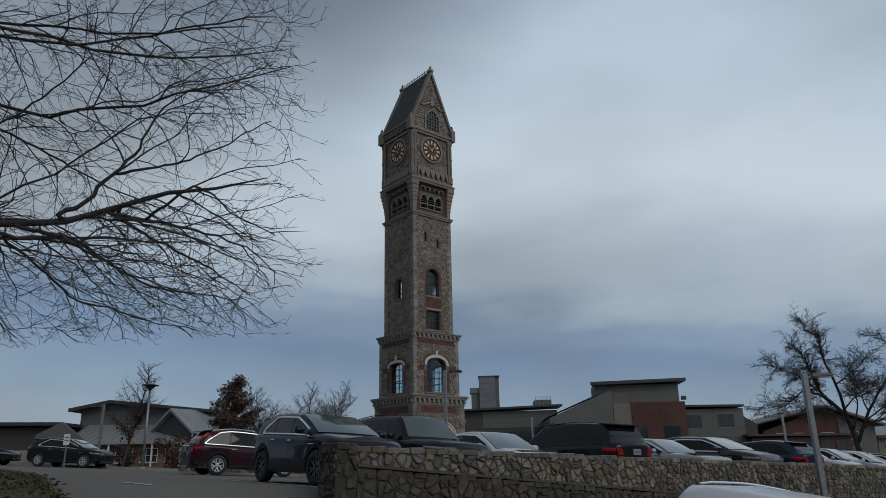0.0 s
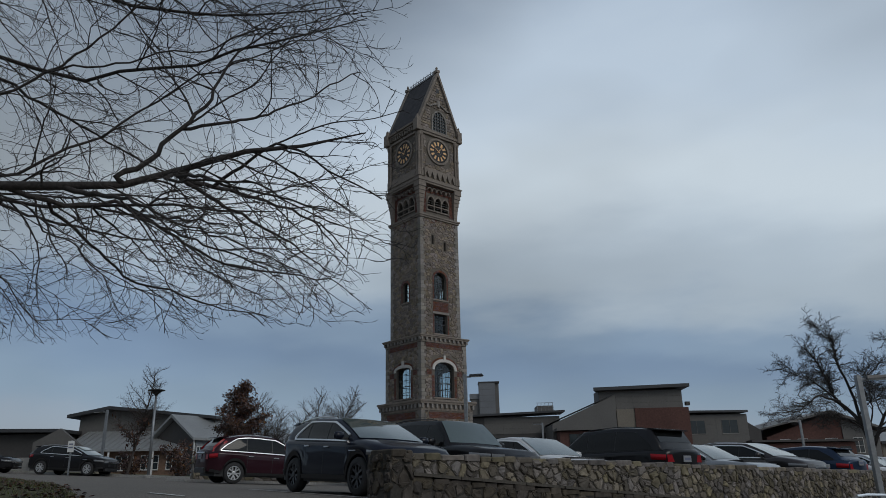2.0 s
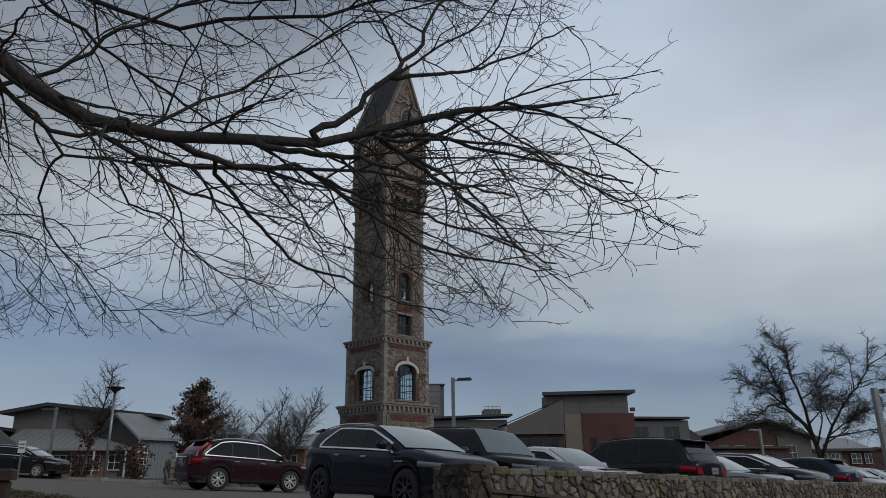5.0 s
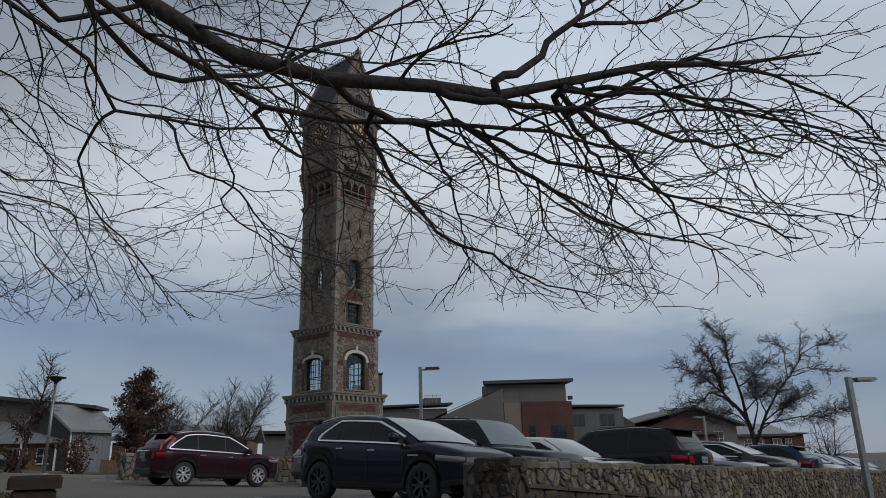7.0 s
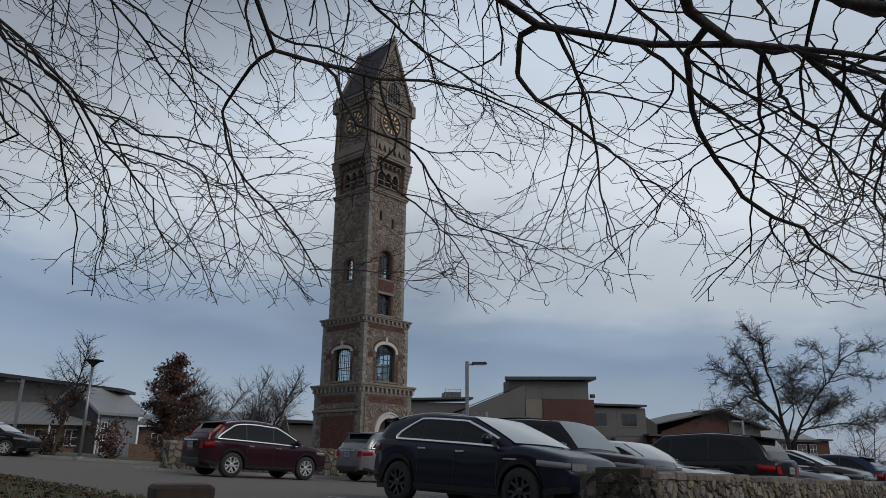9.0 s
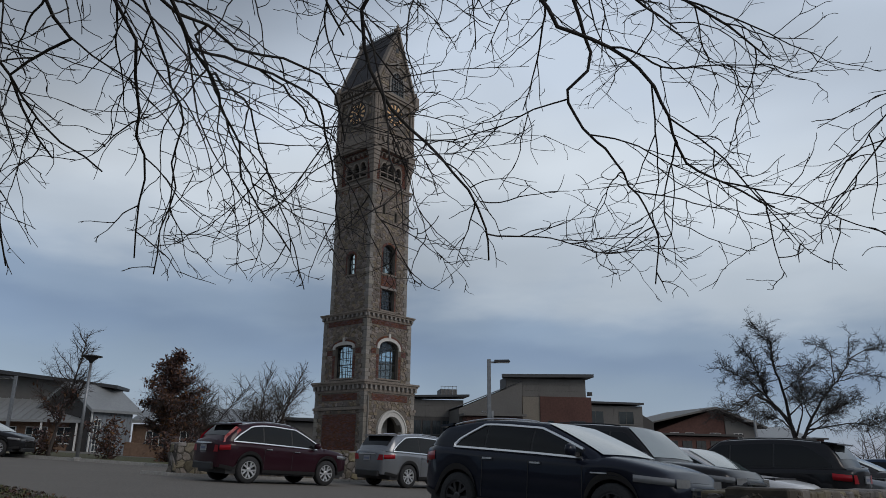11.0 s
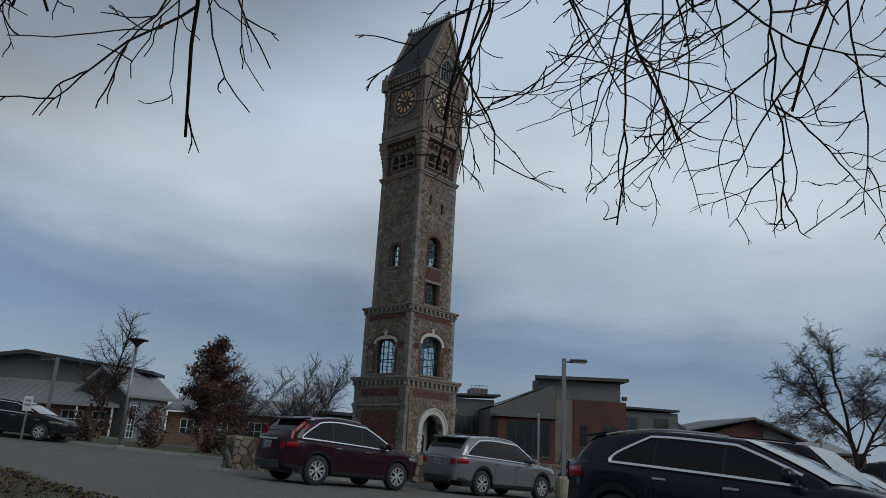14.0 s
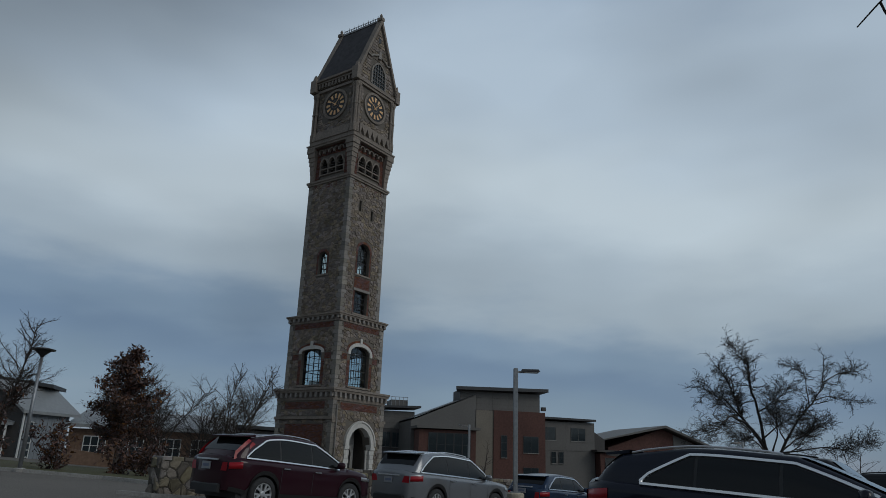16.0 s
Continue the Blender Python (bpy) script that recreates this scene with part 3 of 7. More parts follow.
# openings: centre, half width, sill, spring, rise, kind
DOOR = (0.25, 1.30, 0.4, 4.05, 1.35, "point")
BIG_F, BIG_L = (0.0, 1.16, 8.5, 11.1, 0.62, "round"), (0.0, 1.08, 8.5, 11.1, 0.22, "round")
RECT_F, ARCH_F, ARCH_L = (0.0, 0.80, 14.45, 16.3, 0.0, "flat"), (0.0, 0.76, 17.75, 19.75, 0.7, "round"), (0.0, 0.48, 17.6, 19.1, 0.45, "round")
SLITS = [(-0.85, 0.13, 23.2, 24.15, 0.0, "flat"), (0.68, 0.13, 22.75, 23.65, 0.0, "flat")]
BELL = [(c, 0.40, 26.75, 27.75, 0.52, "point") for c in (-0.92, 0.0, 0.92)]

core = Geo()
for turn, first, second, shaft in ((FRONT, [DOOR], [BIG_F], [RECT_F, ARCH_F] + SLITS), (LEFT, [], [BIG_L], [ARCH_L]), (BACK, [], [BIG_F], [RECT_F, ARCH_F] + SLITS), (RIGHT, [], [BIG_L], [ARCH_L])):
    m = face(turn)
    pierced(core, m, H1, -H1, 0.7, TOWER_Z - 0.6, 7.6, first)
    pierced(core, m, H2, -H2, 0.6, 7.6, 13.6, second)
    pierced(core, m, H3, -H3, 0.5, 13.6, 26.2, shaft)
    pierced(core, m, 2.2, -2.2, 0.4, 26.2, 29.4, BELL)
    pierced(core, m, 2.42, -2.42, 0.4, 29.4, 36.2, [])
for z, h in ((7.6, H2 - 0.3), (13.6, H3 - 0.3), (29.2, 2.3)):
    core.box(-h, h, -h, h, z - 0.12, z + 0.12, DOWN)
part("wall_core", core, M_MORTAR, tower)


def rects(ops, pad=0.12, over=0.12):
    return [(c - w - pad, c + w + pad, s - pad, sp + r + over) for c, w, s, sp, r, k in ops]


stone = Geo()
for turn, door, big, shaft, left in ((FRONT, [DOOR], [BIG_F], [RECT_F, ARCH_F], 0), (LEFT, [], [BIG_L], [ARCH_L], 1), (BACK, [], [BIG_F], [RECT_F, ARCH_F], 0), (RIGHT, [], [BIG_L], [ARCH_L], 1)):
    m = face(turn)
    if left:
        skip1 = [(-2.0, 2.2, 0, 5.55), (-2.2, 2.2, 6.55, 7.25)]
    else:
        skip1 = rects([DOOR], 0.4, 0.42) + [(-2.1, 2.3, 6.6, 7.2)]
    lay = rubble if turn in (FRONT, LEFT) else ashlar
    lay(stone, m, H1, -H1, TOWER_Z - 0.4, 7.3, skip1 + [(-3, 3, 5.82, 6.1)] * left, rt)
    lay(stone, m, H2, -H2, 8.2, 13.4, [(c - w - 0.34, c + w + 0.34, s - 0.1, sp + r + 0.5) for c, w, s, sp, r, k in big] + [(-2.2, 2.2, 12.95, 13.5), (-2.2, 2.2, 10.5, 10.95)], rt)
    lay(stone, m, H3, -H3, 14.0, 25.8, rects(shaft, 0.22, 0.24) + [(-1.0, 1.0, 16.4, 17.7)] * (not left) + rects(SLITS, 0.06, 0.06) * (not left), rt)
    lay(stone, m, 2.42, -2.42, 30.0, 34.9, [(-1.5, 1.5, 31.75, 34.75)], rt, quoin=0.3)
part("rubble_facing", stone, M_STONE, tower, "brown and grey squared rubble stones", kind="stuff")
qg = Geo()
quoins(qg, H1, TOWER_Z - 0.4, 7.3, rt)
quoins(qg, H2, 8.2, 13.4, rt)
quoins(qg, H3, 14.0, 25.8, rt)
part("quoin_facing", qg, M_QUOIN, tower, "paler granite corner stones", kind="stuff")


def band(geo, half, z0, z1, out):
    """A moulding that runs round all four faces."""
    a, b = (half + out) * math.sqrt(2), (half - 0.1) * math.sqrt(2)
    geo.lathe([(b, z0), (a, z0), (a, z1), (b, z1)], 4, DOWN @ Matrix.Rotation(radians(45), 4, "Z"), False)


def cornice(name, half, z0, z1, out, step=0.42):
    c = Geo()
    h = z1 - z0
    q = math.sqrt(2)
    prof = [(-0.1, 0), (0.08, 0), (0.08, 0.2), (0.02, 0.22), (0.02, 0.6), (out * 0.72, 0.62), (out * 0.8, 0.78), (out, 0.82), (out, 0.97), (out - 0.05, 1), (-0.1, 1)]
    c.lathe([((half + o) * q, z0 + h * f) for o, f in prof], 4, DOWN @ Matrix.Rotation(radians(45), 4, "Z"), False)
    ob = part(name, c, M_TRIM, tower, "moulded granite cornice on square brackets")
    for turn in (FRONT, LEFT, BACK, RIGHT):
        x = -half
        while x <= half + 0.01:
            part("bracket", Geo().box(x - 0.1, x + 0.1, -half - out * 0.74, -half + 0.05, z0 + 0.24 * h, z0 + 0.61 * h, face(turn)), M_QUOIN, ob)
            x += 2 * half / round(2 * half / (step * 1.25))


cornice("lower_cornice", H1, 7.28, 8.2, 0.36)
cornice("middle_cornice", H2, 13.45, 14.12, 0.31)
st = Geo()
for turn in (LEFT, RIGHT):
    st.box(-H1 - 0.16, H1 + 0.16, -H1 - 0.16, -H1 + 0.1, 5.84, 6.06, face(turn))
for turn in (FRONT, BACK):
    for s in (-1, 1):
        st.box(s * 2.75 - 0.3, s * 2.75 + 0.3, -H1 - 0.12, -H1 + 0.1, 5.6, 6.0, face(turn))
part("string_course", st, M_TRIM, tower)
for turn, left in ((FRONT, 0), (LEFT, 1), (BACK, 0), (RIGHT, 1)):
    m, b = face(turn), Geo()
    bricks(b, m, -2.15, 2.15, -H1 - 0.01, 6.62, 7.18)
    bricks(b, m, -2.15, 2.15, -H2 - 0.01, 13.0, 13.42)
    if left:
        bricks(b, m, -1.95, 2.15, -H1 - 0.01, 1.0, 5.5)
        c, w, s, sp, r, k = BIG_L
    else:
        c, w, s, sp, r, k = BIG_F
        bricks(b, m, -0.95, 0.95, -H3 - 0.01, 16.55, 17.5)
    bricks(b, m, -2.1, c - w - 0.36, -H2 - 0.015, 10.5, 10.95)
    bricks(b, m, c + w + 0.36, 2.1, -H2 - 0.015, 10.5, 10.95)
    for x in (c - w - 0.34, c + w + 0.04):
        bricks(b, m, x, x + 0.3, -H2 - 0.005, 8.5, 10.5)
    arch_band(b, m, c, w + 0.32, sp, r + 0.25, 0.2, -H2 - 0.05, -H2 + 0.05, k)
    for c2, w2, s2, sp2, r2, k2 in ([ARCH_L] if left else [RECT_F, ARCH_F]):
        for x in (c2 - w2 - 0.2, c2 + w2 + 0.02):
            bricks(b, m, x, x + 0.18, -H3 - 0.005, s2, sp2)
        if r2:
            arch_band(b, m, c2, w2 + 0.02, sp2, r2, 0.2, -H3 - 0.05, -H3 + 0.05, k2)
    bricks(b, m, -2.0, 2.0, -2.45, 29.18, 29.3)
    bricks(b, m, -1.95, -1.45, -2.215, 26.4, 29.2)
    bricks(b, m, 1.45, 1.95, -2.215, 26.4, 29.2)
    bricks(b, m, -1.45, 1.45, -2.215, 28.55, 29.2)
    bricks(b, m, -2.0, 2.0, -H3 - 0.01, 25.35, 25.75)
    part("brickwork", b, M_BRICK, tower, "dark red brick bands and panels", kind="stuff")
    l = Geo()
    # pale hood over the large window, lintels and sills
    arch_band(l, m, c, w + 0.02, sp, r, 0.28, -H2 - 0.09, -H2 + 0.2, k, 14, 0.12)
    l.box(c - 0.12, c + 0.12, -H2 - 0.12, -H2 + 0.1, sp + r + 0.2, sp + r + 0.62, m)
    part("window_hood", l, M_LIME, tower, "pale limestone window hood with a keystone")
    part("sill", Geo().box(c - w - 0.2, c + w + 0.2, -H2 - 0.12, -H2 + 0.2, 8.36, 8.49, m), M_TRIM, tower)
    for c2, w2, s2, sp2, r2, k2 in ([ARCH_L] if left else [RECT_F, ARCH_F]):
        part("sill", Geo().box(c2 - w2 - 0.22, c2 + w2 + 0.22, -H3 - 0.09, -H3 + 0.2, s2 - 0.16, s2 - 0.02, m), M_TRIM, tower)
        if not r2:
            part("lintel", Geo().box(c2 - w2 - 0.2, c2 + w2 + 0.2, -H3 - 0.08, -H3 + 0.2, sp2 + 0.01, sp2 + 0.22, m), M_QUOIN, tower)
    glazed(tower, turn, c, w, 8.5, sp, r, k, -H2 + 0.28, 4, 5)
    if left:
        glazed(tower, turn, *ARCH_L, -H3 + 0.28, 3, 4)
    else:
        glazed(tower, turn, *RECT_F, -H3 + 0.28, 4, 4)
        glazed(tower, turn, *ARCH_F, -H3 + 0.28, 4, 5)

# doorway: pale pointed surround, jambs with small columns, dark doors within
d, m = Geo(), face(FRONT)
c, w, s, sp, r, k = DOOR
arch_band(d, m, c, w - 0.02, sp, r, 0.40, -H1 - 0.14, -H1 + 0.4, k, 18, 0.1)
arch_band(d, m, c, w + 0.36, sp, r + 0.38, 0.12, -H1 - 0.22, -H1 + 0.05, k, 18)
for sx in (-1, 1):
    d.box(c + sx * (w + 0.2) - 0.26, c + sx * (w + 0.2) + 0.26, -H1 - 0.17, -H1 + 0.3, sp - 0.32, sp - 0.1, m)
    for q in range(9):
        d.box(c + sx * (w + 0.17) - (0.2 if q % 2 else 0.27), c + sx * (w + 0.17) + (0.2 if q % 2 else 0.27), -H1 - 0.09, -H1 + 0.2, 0.7 + q * 0.335, 0.7 + q * 0.335 + 0.32, m)
    d.lathe([(0.12, 0.7), (0.12, 0.9), (0.085, 0.98), (0.085, 3.4), (0.14, 3.72)], 10, m @ Matrix.Translation((c + sx * (w - 0.12), -H1 + 0.25, 0)))
part("door_surround", d, M_LIME, tower, "pale limestone pointed door surround")
d = Geo()
d.box(c - 1.3, c + 1.3, -H1 + 1.7, -H1 + 1.78, 0.4, 5.4, m)
part("porch_back_wall", d, M_LIME, tower)
d = Geo()
for a, b in ((-0.85, -0.02), (0.02, 0.85)):
    d.box(c + a, c + b, -H1 + 1.58, -H1 + 1.68, 0.6, 3.3, m)
    for q in range(3):
        d.box(c + a + 0.12, c + b - 0.12, -H1 + 1.55, -H1 + 1.58, 0.8 + q * 0.85, 1.45 + q * 0.85, m)
arch_band(d, m, c, 0.8, 3.3, 0.7, 0.08, -H1 + 1.55, -H1 + 1.66, "point")
part("door", d, M_WINFRAME, tower, "dark double door in the porch")
d = Geo()
d.tube([tuple(m @ Vector((-H1 + 0.35, -H1 - 0.16, z))) for z in (1.0, 4.0, 7.0)], 0.055, 8)
part("downpipe", d, M_QUOIN, tower, "pale corner downpipe")

# belfry: corners corbel outwards, three louvred openings in each face
for turn in (FRONT, LEFT, BACK, RIGHT):
    f, n = Geo(), 8
    for i in range(n):
        q = i / (n - 1)
        lo, hi = -2.40 - 0.35 * q ** 1.6, -1.98 + 0.12 * q
        for z in (26.1 + 3.2 * i / n, 26.1 + 3.2 * (i + 1) / n - 0.012):
            f.v += [tuple(face(turn) @ Vector(p)) for p in ((lo, lo, z), (hi, lo, z), (hi, hi, z), (lo, hi, z))]
    f.f = [(r * 4 + k, r * 4 + (k + 1) % 4, r * 4 + 4 + (k + 1) % 4, r * 4 + 4 + k) for r in range(2 * n - 1) for k in range(4)]
    f.f += [(3, 2, 1, 0), tuple(8 * n - 4 + k for k in range(4))]
    part("corner_pier", f, M_TRIM, tower, "stepped granite corner pier")
f = Geo()
band(f, 2.4, 25.78, 25.95, 0.12)
band(f, 2.4, 25.954, 26.12, 0.2)
band(f, 2.5, 29.3, 29.5, 0.25)
band(f, 2.5, 29.504, 29.62, 0.32)
band(f, 2.45, 29.624, 30.0, 0.18)
part("belfry_mouldings", f, M_TRIM, tower)
for turn in (FRONT, LEFT, BACK, RIGHT):
    m, tr = face(turn), Geo()
    for c, w, s, sp, r, k in BELL:
        for q in range(5):
            z = s + 0.08 + q * 0.24
            lv = Geo().add([(c - w, -2.12, z), (c + w, -2.12, z), (c + w, -1.86, z + 0.16), (c - w, -1.86, z + 0.16), (c - w, -2.12, z + 0.03), (c + w, -2.12, z + 0.03), (c + w, -1.86, z + 0.19), (c - w, -1.86, z + 0.19)], [(3, 2, 1, 0), (4, 5, 6, 7), (0, 1, 5, 4), (2, 3, 7, 6), (0, 4, 7, 3), (1, 2, 6, 5)], m)
            part("louvre", lv, M_LOUVRE, tower, "slanted grey belfry louvre")
        arch_band(tr, m, c, w - 0.03, sp - 0.1, r, 0.13, -2.36, -2.1, "point", 12, 0.0)
        tr.box(c - w, c + w, -2.34, -2.12, s - 0.12, s - 0.02, m)
        tr.box(c - w, c + w, -2.30, -2.16, s + 0.42, s + 0.52, m)
    for x in (-1.40, -0.46, 0.46, 1.40):
        tr.lathe([(0.085, 26.6), (0.06, 26.75), (0.06, 27.5), (0.10, 27.7)], 8, m @ Matrix.Translation((x, -2.25, 0)))
    for x in (-1.2, -0.6, 0.0, 0.6, 1.2):
        # little arches under the clock stage
        arch_band(tr, m, x, 0.22, 28.75, 0.24, 0.07, -2.52, -2.3, "point", 8, 0.1)
    if turn in (FRONT, BACK):
        # pierced zigzag band below the clock
        u = 0.66
        for i in range(6):
            x = -1.98 + u * i
            tr.prism([(x, 29.98), (x + 0.05, 29.98), (x + u / 2, 30.72), (x + u / 2, 30.95), (x, 30.95)], -2.70, -2.44, m)
            tr.prism([(x + u, 29.98), (x + u, 30.95), (x + u / 2, 30.95), (x + u / 2, 30.72), (x + u - 0.05, 29.98)], -2.70, -2.44, m)
    else:
        for i in range(3):
            tr.box(-2.0, 2.0, -2.72 + 0.07 * i, -2.44, 30.0 + 0.3 * i, 30.26 + 0.3 * i, m)
    part("tracery", tr, M_TRIM, tower, "carved stone arches and small shafts", kind="stuff")

# clock stage
SHAFT = [(0.17, 30.0), (0.17, 30.7), (0.12, 30.85), (0.12, 32.6), (0.16, 32.66), (0.16, 32.76), (0.12, 32.82), (0.12, 34.3), (0.19, 34.55), (0.19, 34.8)]
for turn in (FRONT, LEFT, BACK, RIGHT):
    for x in (-2.52, -2.22, 2.22, 2.52):
        part("corner_shaft", Geo().lathe(SHAFT, 10, face(turn) @ Matrix.Translation((x, -2.56, 0))), M_TRIM, tower, "slender ringed granite shaft")
f = Geo()
band(f, 2.5, 34.8, 35.05, 0.12)
for turn in (LEFT, RIGHT):
    m = face(turn)
    f.box(-2.75, 2.75, -2.75, -2.4, 35.66, 35.84, m)
    f.box(-2.85, 2.85, -2.9, -2.4, 35.844, 36.05, m)
    x = -2.4
    while x < 2.45:
        f.box(x - 0.1, x + 0.1, -2.72, -2.4, 35.22, 35.65, m)
        x += 0.4
for turn in (FRONT, BACK):
    f.box(-2.7, 2.7, -2.72, -2.4, 35.054, 35.3, face(turn))
part("eaves_moulding", f, M_TRIM, tower, "granite eaves moulding with brackets")

hours = [i * math.pi / 6 for i in range(12)]
for turn in (FRONT, LEFT, BACK, RIGHT):
    m = face(turn) @ Matrix.Translation((0, -2.46, 33.25)) @ Matrix.Rotation(radians(90), 4, "X")
    dial = part("clock_dial", Geo().lathe([(1.2, -0.02), (1.2, 0.03), (1.12, 0.05)], 40, m), M_DIAL, tower, "round black clock dial with gilt markers")
    ring = Geo()
    for r0, r1, hz in ((1.22, 1.46, 0.10), (0.36, 0.39, 0.065)):
        n = 40
        vs = [(r * math.cos(2 * math.pi * i / n), r * math.sin(2 * math.pi * i / n), z) for r, z in ((r0, -0.02), (r0, hz), (r1, hz), (r1, -0.02)) for i in range(n)]
        ring.add(vs, [(k * n + i, k * n + (i + 1) % n, (k + 1) * n + (i + 1) % n, (k + 1) * n + i) for k in range(3) for i in range(n)], m)
    part("dial_ring", ring, M_TRIM, dial)
    for a in hours:
        t = m @ Matrix.Rotation(a, 4, "Z")
        mk = Geo().add([(-0.075, 0.62, 0.075), (0.075, 0.62, 0.075), (0.125, 1.04, 0.075), (-0.125, 1.04, 0.075), (-0.075, 0.62, 0.05), (0.075, 0.62, 0.05), (0.125, 1.04, 0.05), (-0.125, 1.04, 0.05)], [(0, 1, 2, 3), (0, 4, 5, 1), (2, 6, 7, 3), (1, 5, 6, 2), (0, 3, 7, 4)], t)
        part("hour_marker", mk, M_GOLD, dial, "gilt hour marker")
    for a, ln, wd in ((-42, 0.98, 0.045), (55, 0.66, 0.06)):
        t = m @ Matrix.Rotation(radians(a), 4, "Z")
        hd = Geo()
        hd.add([(-wd, -0.18, 0.10), (wd, -0.18, 0.10), (0.012, ln, 0.10), (-0.012, ln, 0.10), (-wd, -0.18, 0.085), (wd, -0.18, 0.085), (0.012, ln, 0.085), (-0.012, ln, 0.085)], [(0, 1, 2, 3), (0, 4, 5, 1), (1, 5, 6, 2), (2, 6, 7, 3), (3, 7, 4, 0)], t)
        part("clock_hand", hd, M_GOLD, dial)

# gables and roof
EAVE, APEX, GW = 35.9, 42.45, 2.72
for turn in (FRONT, BACK):
    m, w, cp, ln = face(turn), Geo(), Geo(), Geo()
    lan = (0.1, 0.85, 35.45, 36.6, 1.15, "point")
    slope = (APEX - EAVE) / GW
    w.prism([(-GW, 35.2), (GW, 35.2), (GW, EAVE), (0.0, APEX), (-GW, EAVE)], -2.5, -2.2, m)
    part("gable_wall", w, M_MORTAR, tower)
    sg = Geo()
    z = 35.35
    while z < APEX - 0.7:
        wd = (APEX - 0.35 - z) / slope - 0.28
        if wd > 0.15:
            ashlar(sg, m, wd, -2.5, z, z + 0.3, [(-0.95, 1.15, 35.2, 38.0)], rt, h=(0.29, 0.3), quoin=0.0)
        z += 0.3
    part("gable_stones", sg, M_STONE, tower, kind="stuff")
    for s in (-1, 1):
        e = Vector((s * (GW + 0.12), 0, EAVE - 0.1))
        t = Vector((0, 0, APEX + 0.2))
        dd = (t - e).normalized()
        nn = Vector((-dd.z, 0, dd.x)) * (1 if s < 0 else -1)
        q = [e, t, t + nn * 0.0 - Vector((0, 0, 0.62)), e - nn * 0.0 + Vector((-s * 0.24, 0, 0))]
        cp.prism([(p.x, p.z) for p in q], -2.72, -2.15, m)
        # foot stones with a small upturned finial
        cp.box(s * (GW + 0.02) - 0.26, s * (GW + 0.02) + 0.26, -2.86, -2.2, 34.9, 36.15, m)
        cp.prism([(s * (GW + 0.02) - 0.2, 36.15), (s * (GW + 0.02) + 0.2, 36.15), (s * (GW + 0.02) + 0.02, 36.75)], -2.7, -2.4, m)
    cp.box(-0.22, 0.22, -2.78, -2.2, APEX - 0.05, APEX + 0.25, m)
    cp.lathe([(0.16, APEX + 0.25), (0.09, APEX + 0.4), (0.15, APEX + 0.52), (0.04, APEX + 0.75)], 8, m @ Matrix.Translation((0, -2.5, 0)))
    part("gable_coping", cp, M_TRIM, tower, "granite gable coping with finial")
    c, hw, s, sp, r, k = lan
    arch_band(ln, m, c, hw, sp, r, 0.17, -2.66, -2.4, k, 16, sp - s)
    ln.box(c - 1.3, c + 1.3, -2.62, -2.4, 35.3, 35.46, m)
    # a bowed truss ornament above the lancet
    for sx in (-1, 1):
        ln.tube([tuple(m @ Vector((0.05 + sx * x, -2.6, z))) for x, z in ((1.55, 38.25), (1.15, 38.15), (0.75, 38.4), (0.0, 38.75))], 0.1, 6)
    ln.box(-0.12, 0.22, -2.7, -2.5, 38.3, 39.1, m)
    part("lancet_surround", ln, M_QUOIN, tower)
    bk = Geo()
    bk.strip([(c - hw + 2 * hw * i / 12, -2.535, s) for i in range(13)], [(c - hw + 2 * hw * i / 12, -2.535, sp + arch_top(k, -hw + 2 * hw * i / 12, hw, r)) for i in range(13)])
    bk.v = [tuple(m @ Vector(p)) for p in bk.v]
    lw = part("lancet_window", bk, M_FARGLASS, tower, "dark pointed lattice window")
    br = Geo()
    for i in range(1, 5):
        a = -hw + 2 * hw * i / 5
        br.box(c + a - 0.035, c + a + 0.035, -2.62, -2.54, s, sp + arch_top(k, a, hw, r), m)
    for i in range(1, 6):
        z = s + i * 0.36
        wd = hw
        while wd > 0.05 and sp + arch_top(k, wd, hw, r) < z:
            wd -= 0.02
        br.box(c - wd, c + wd, -2.61, -2.545, z - 0.03, z + 0.03, m)
    part("lattice_bars", br, M_LOUVRE, lw)
    part("gable_vent", Geo().box(-0.16, 0.2, -2.56, -2.5, 40.0, 40.5, m), M_WINFRAME, tower)
rf = Geo()
for s in (-1, 1):
    for i in range(26):
        za, zb = EAVE + (APEX - EAVE) * i / 26, EAVE + (APEX - EAVE) * (i + 1) / 26 + 0.04
        xa, xb = s * (GW + 0.12) * (1 - i / 26), s * (GW + 0.12) * (1 - (i + 1) / 26)
        y = -2.2 - (0.15 if i % 2 else 0)
        while y < 2.2:
            y0, y1 = max(y, -2.2), min(y + 0.3, 2.2)
            if y1 - y0 > 0.03:
                rf.add([(xa, y0 + 0.004, za), (xa, y1 - 0.004, za), (xb, y1 - 0.004, zb), (xb, y0 + 0.004, zb), (xa * 1.012, y0 + 0.004, za - 0.03), (xa * 1.012, y1 - 0.004, za - 0.03)], [(0, 1, 2, 3), (4, 5, 1, 0)], DOWN)
            y += 0.3
part("slate_roof", rf, M_SLATE, tower, "dark slate steep gabled roof", kind="stuff")
rb = Geo().prism([(-GW, EAVE - 0.05), (GW, EAVE - 0.05), (0, APEX - 0.12)], -2.2, 2.2, DOWN)
part("roof_body", rb, M_SLATE, tower)
rc = Geo()
rc.box(-0.1, 0.1, -2.3, 2.3, APEX - 0.06, APEX + 0.1, DOWN)
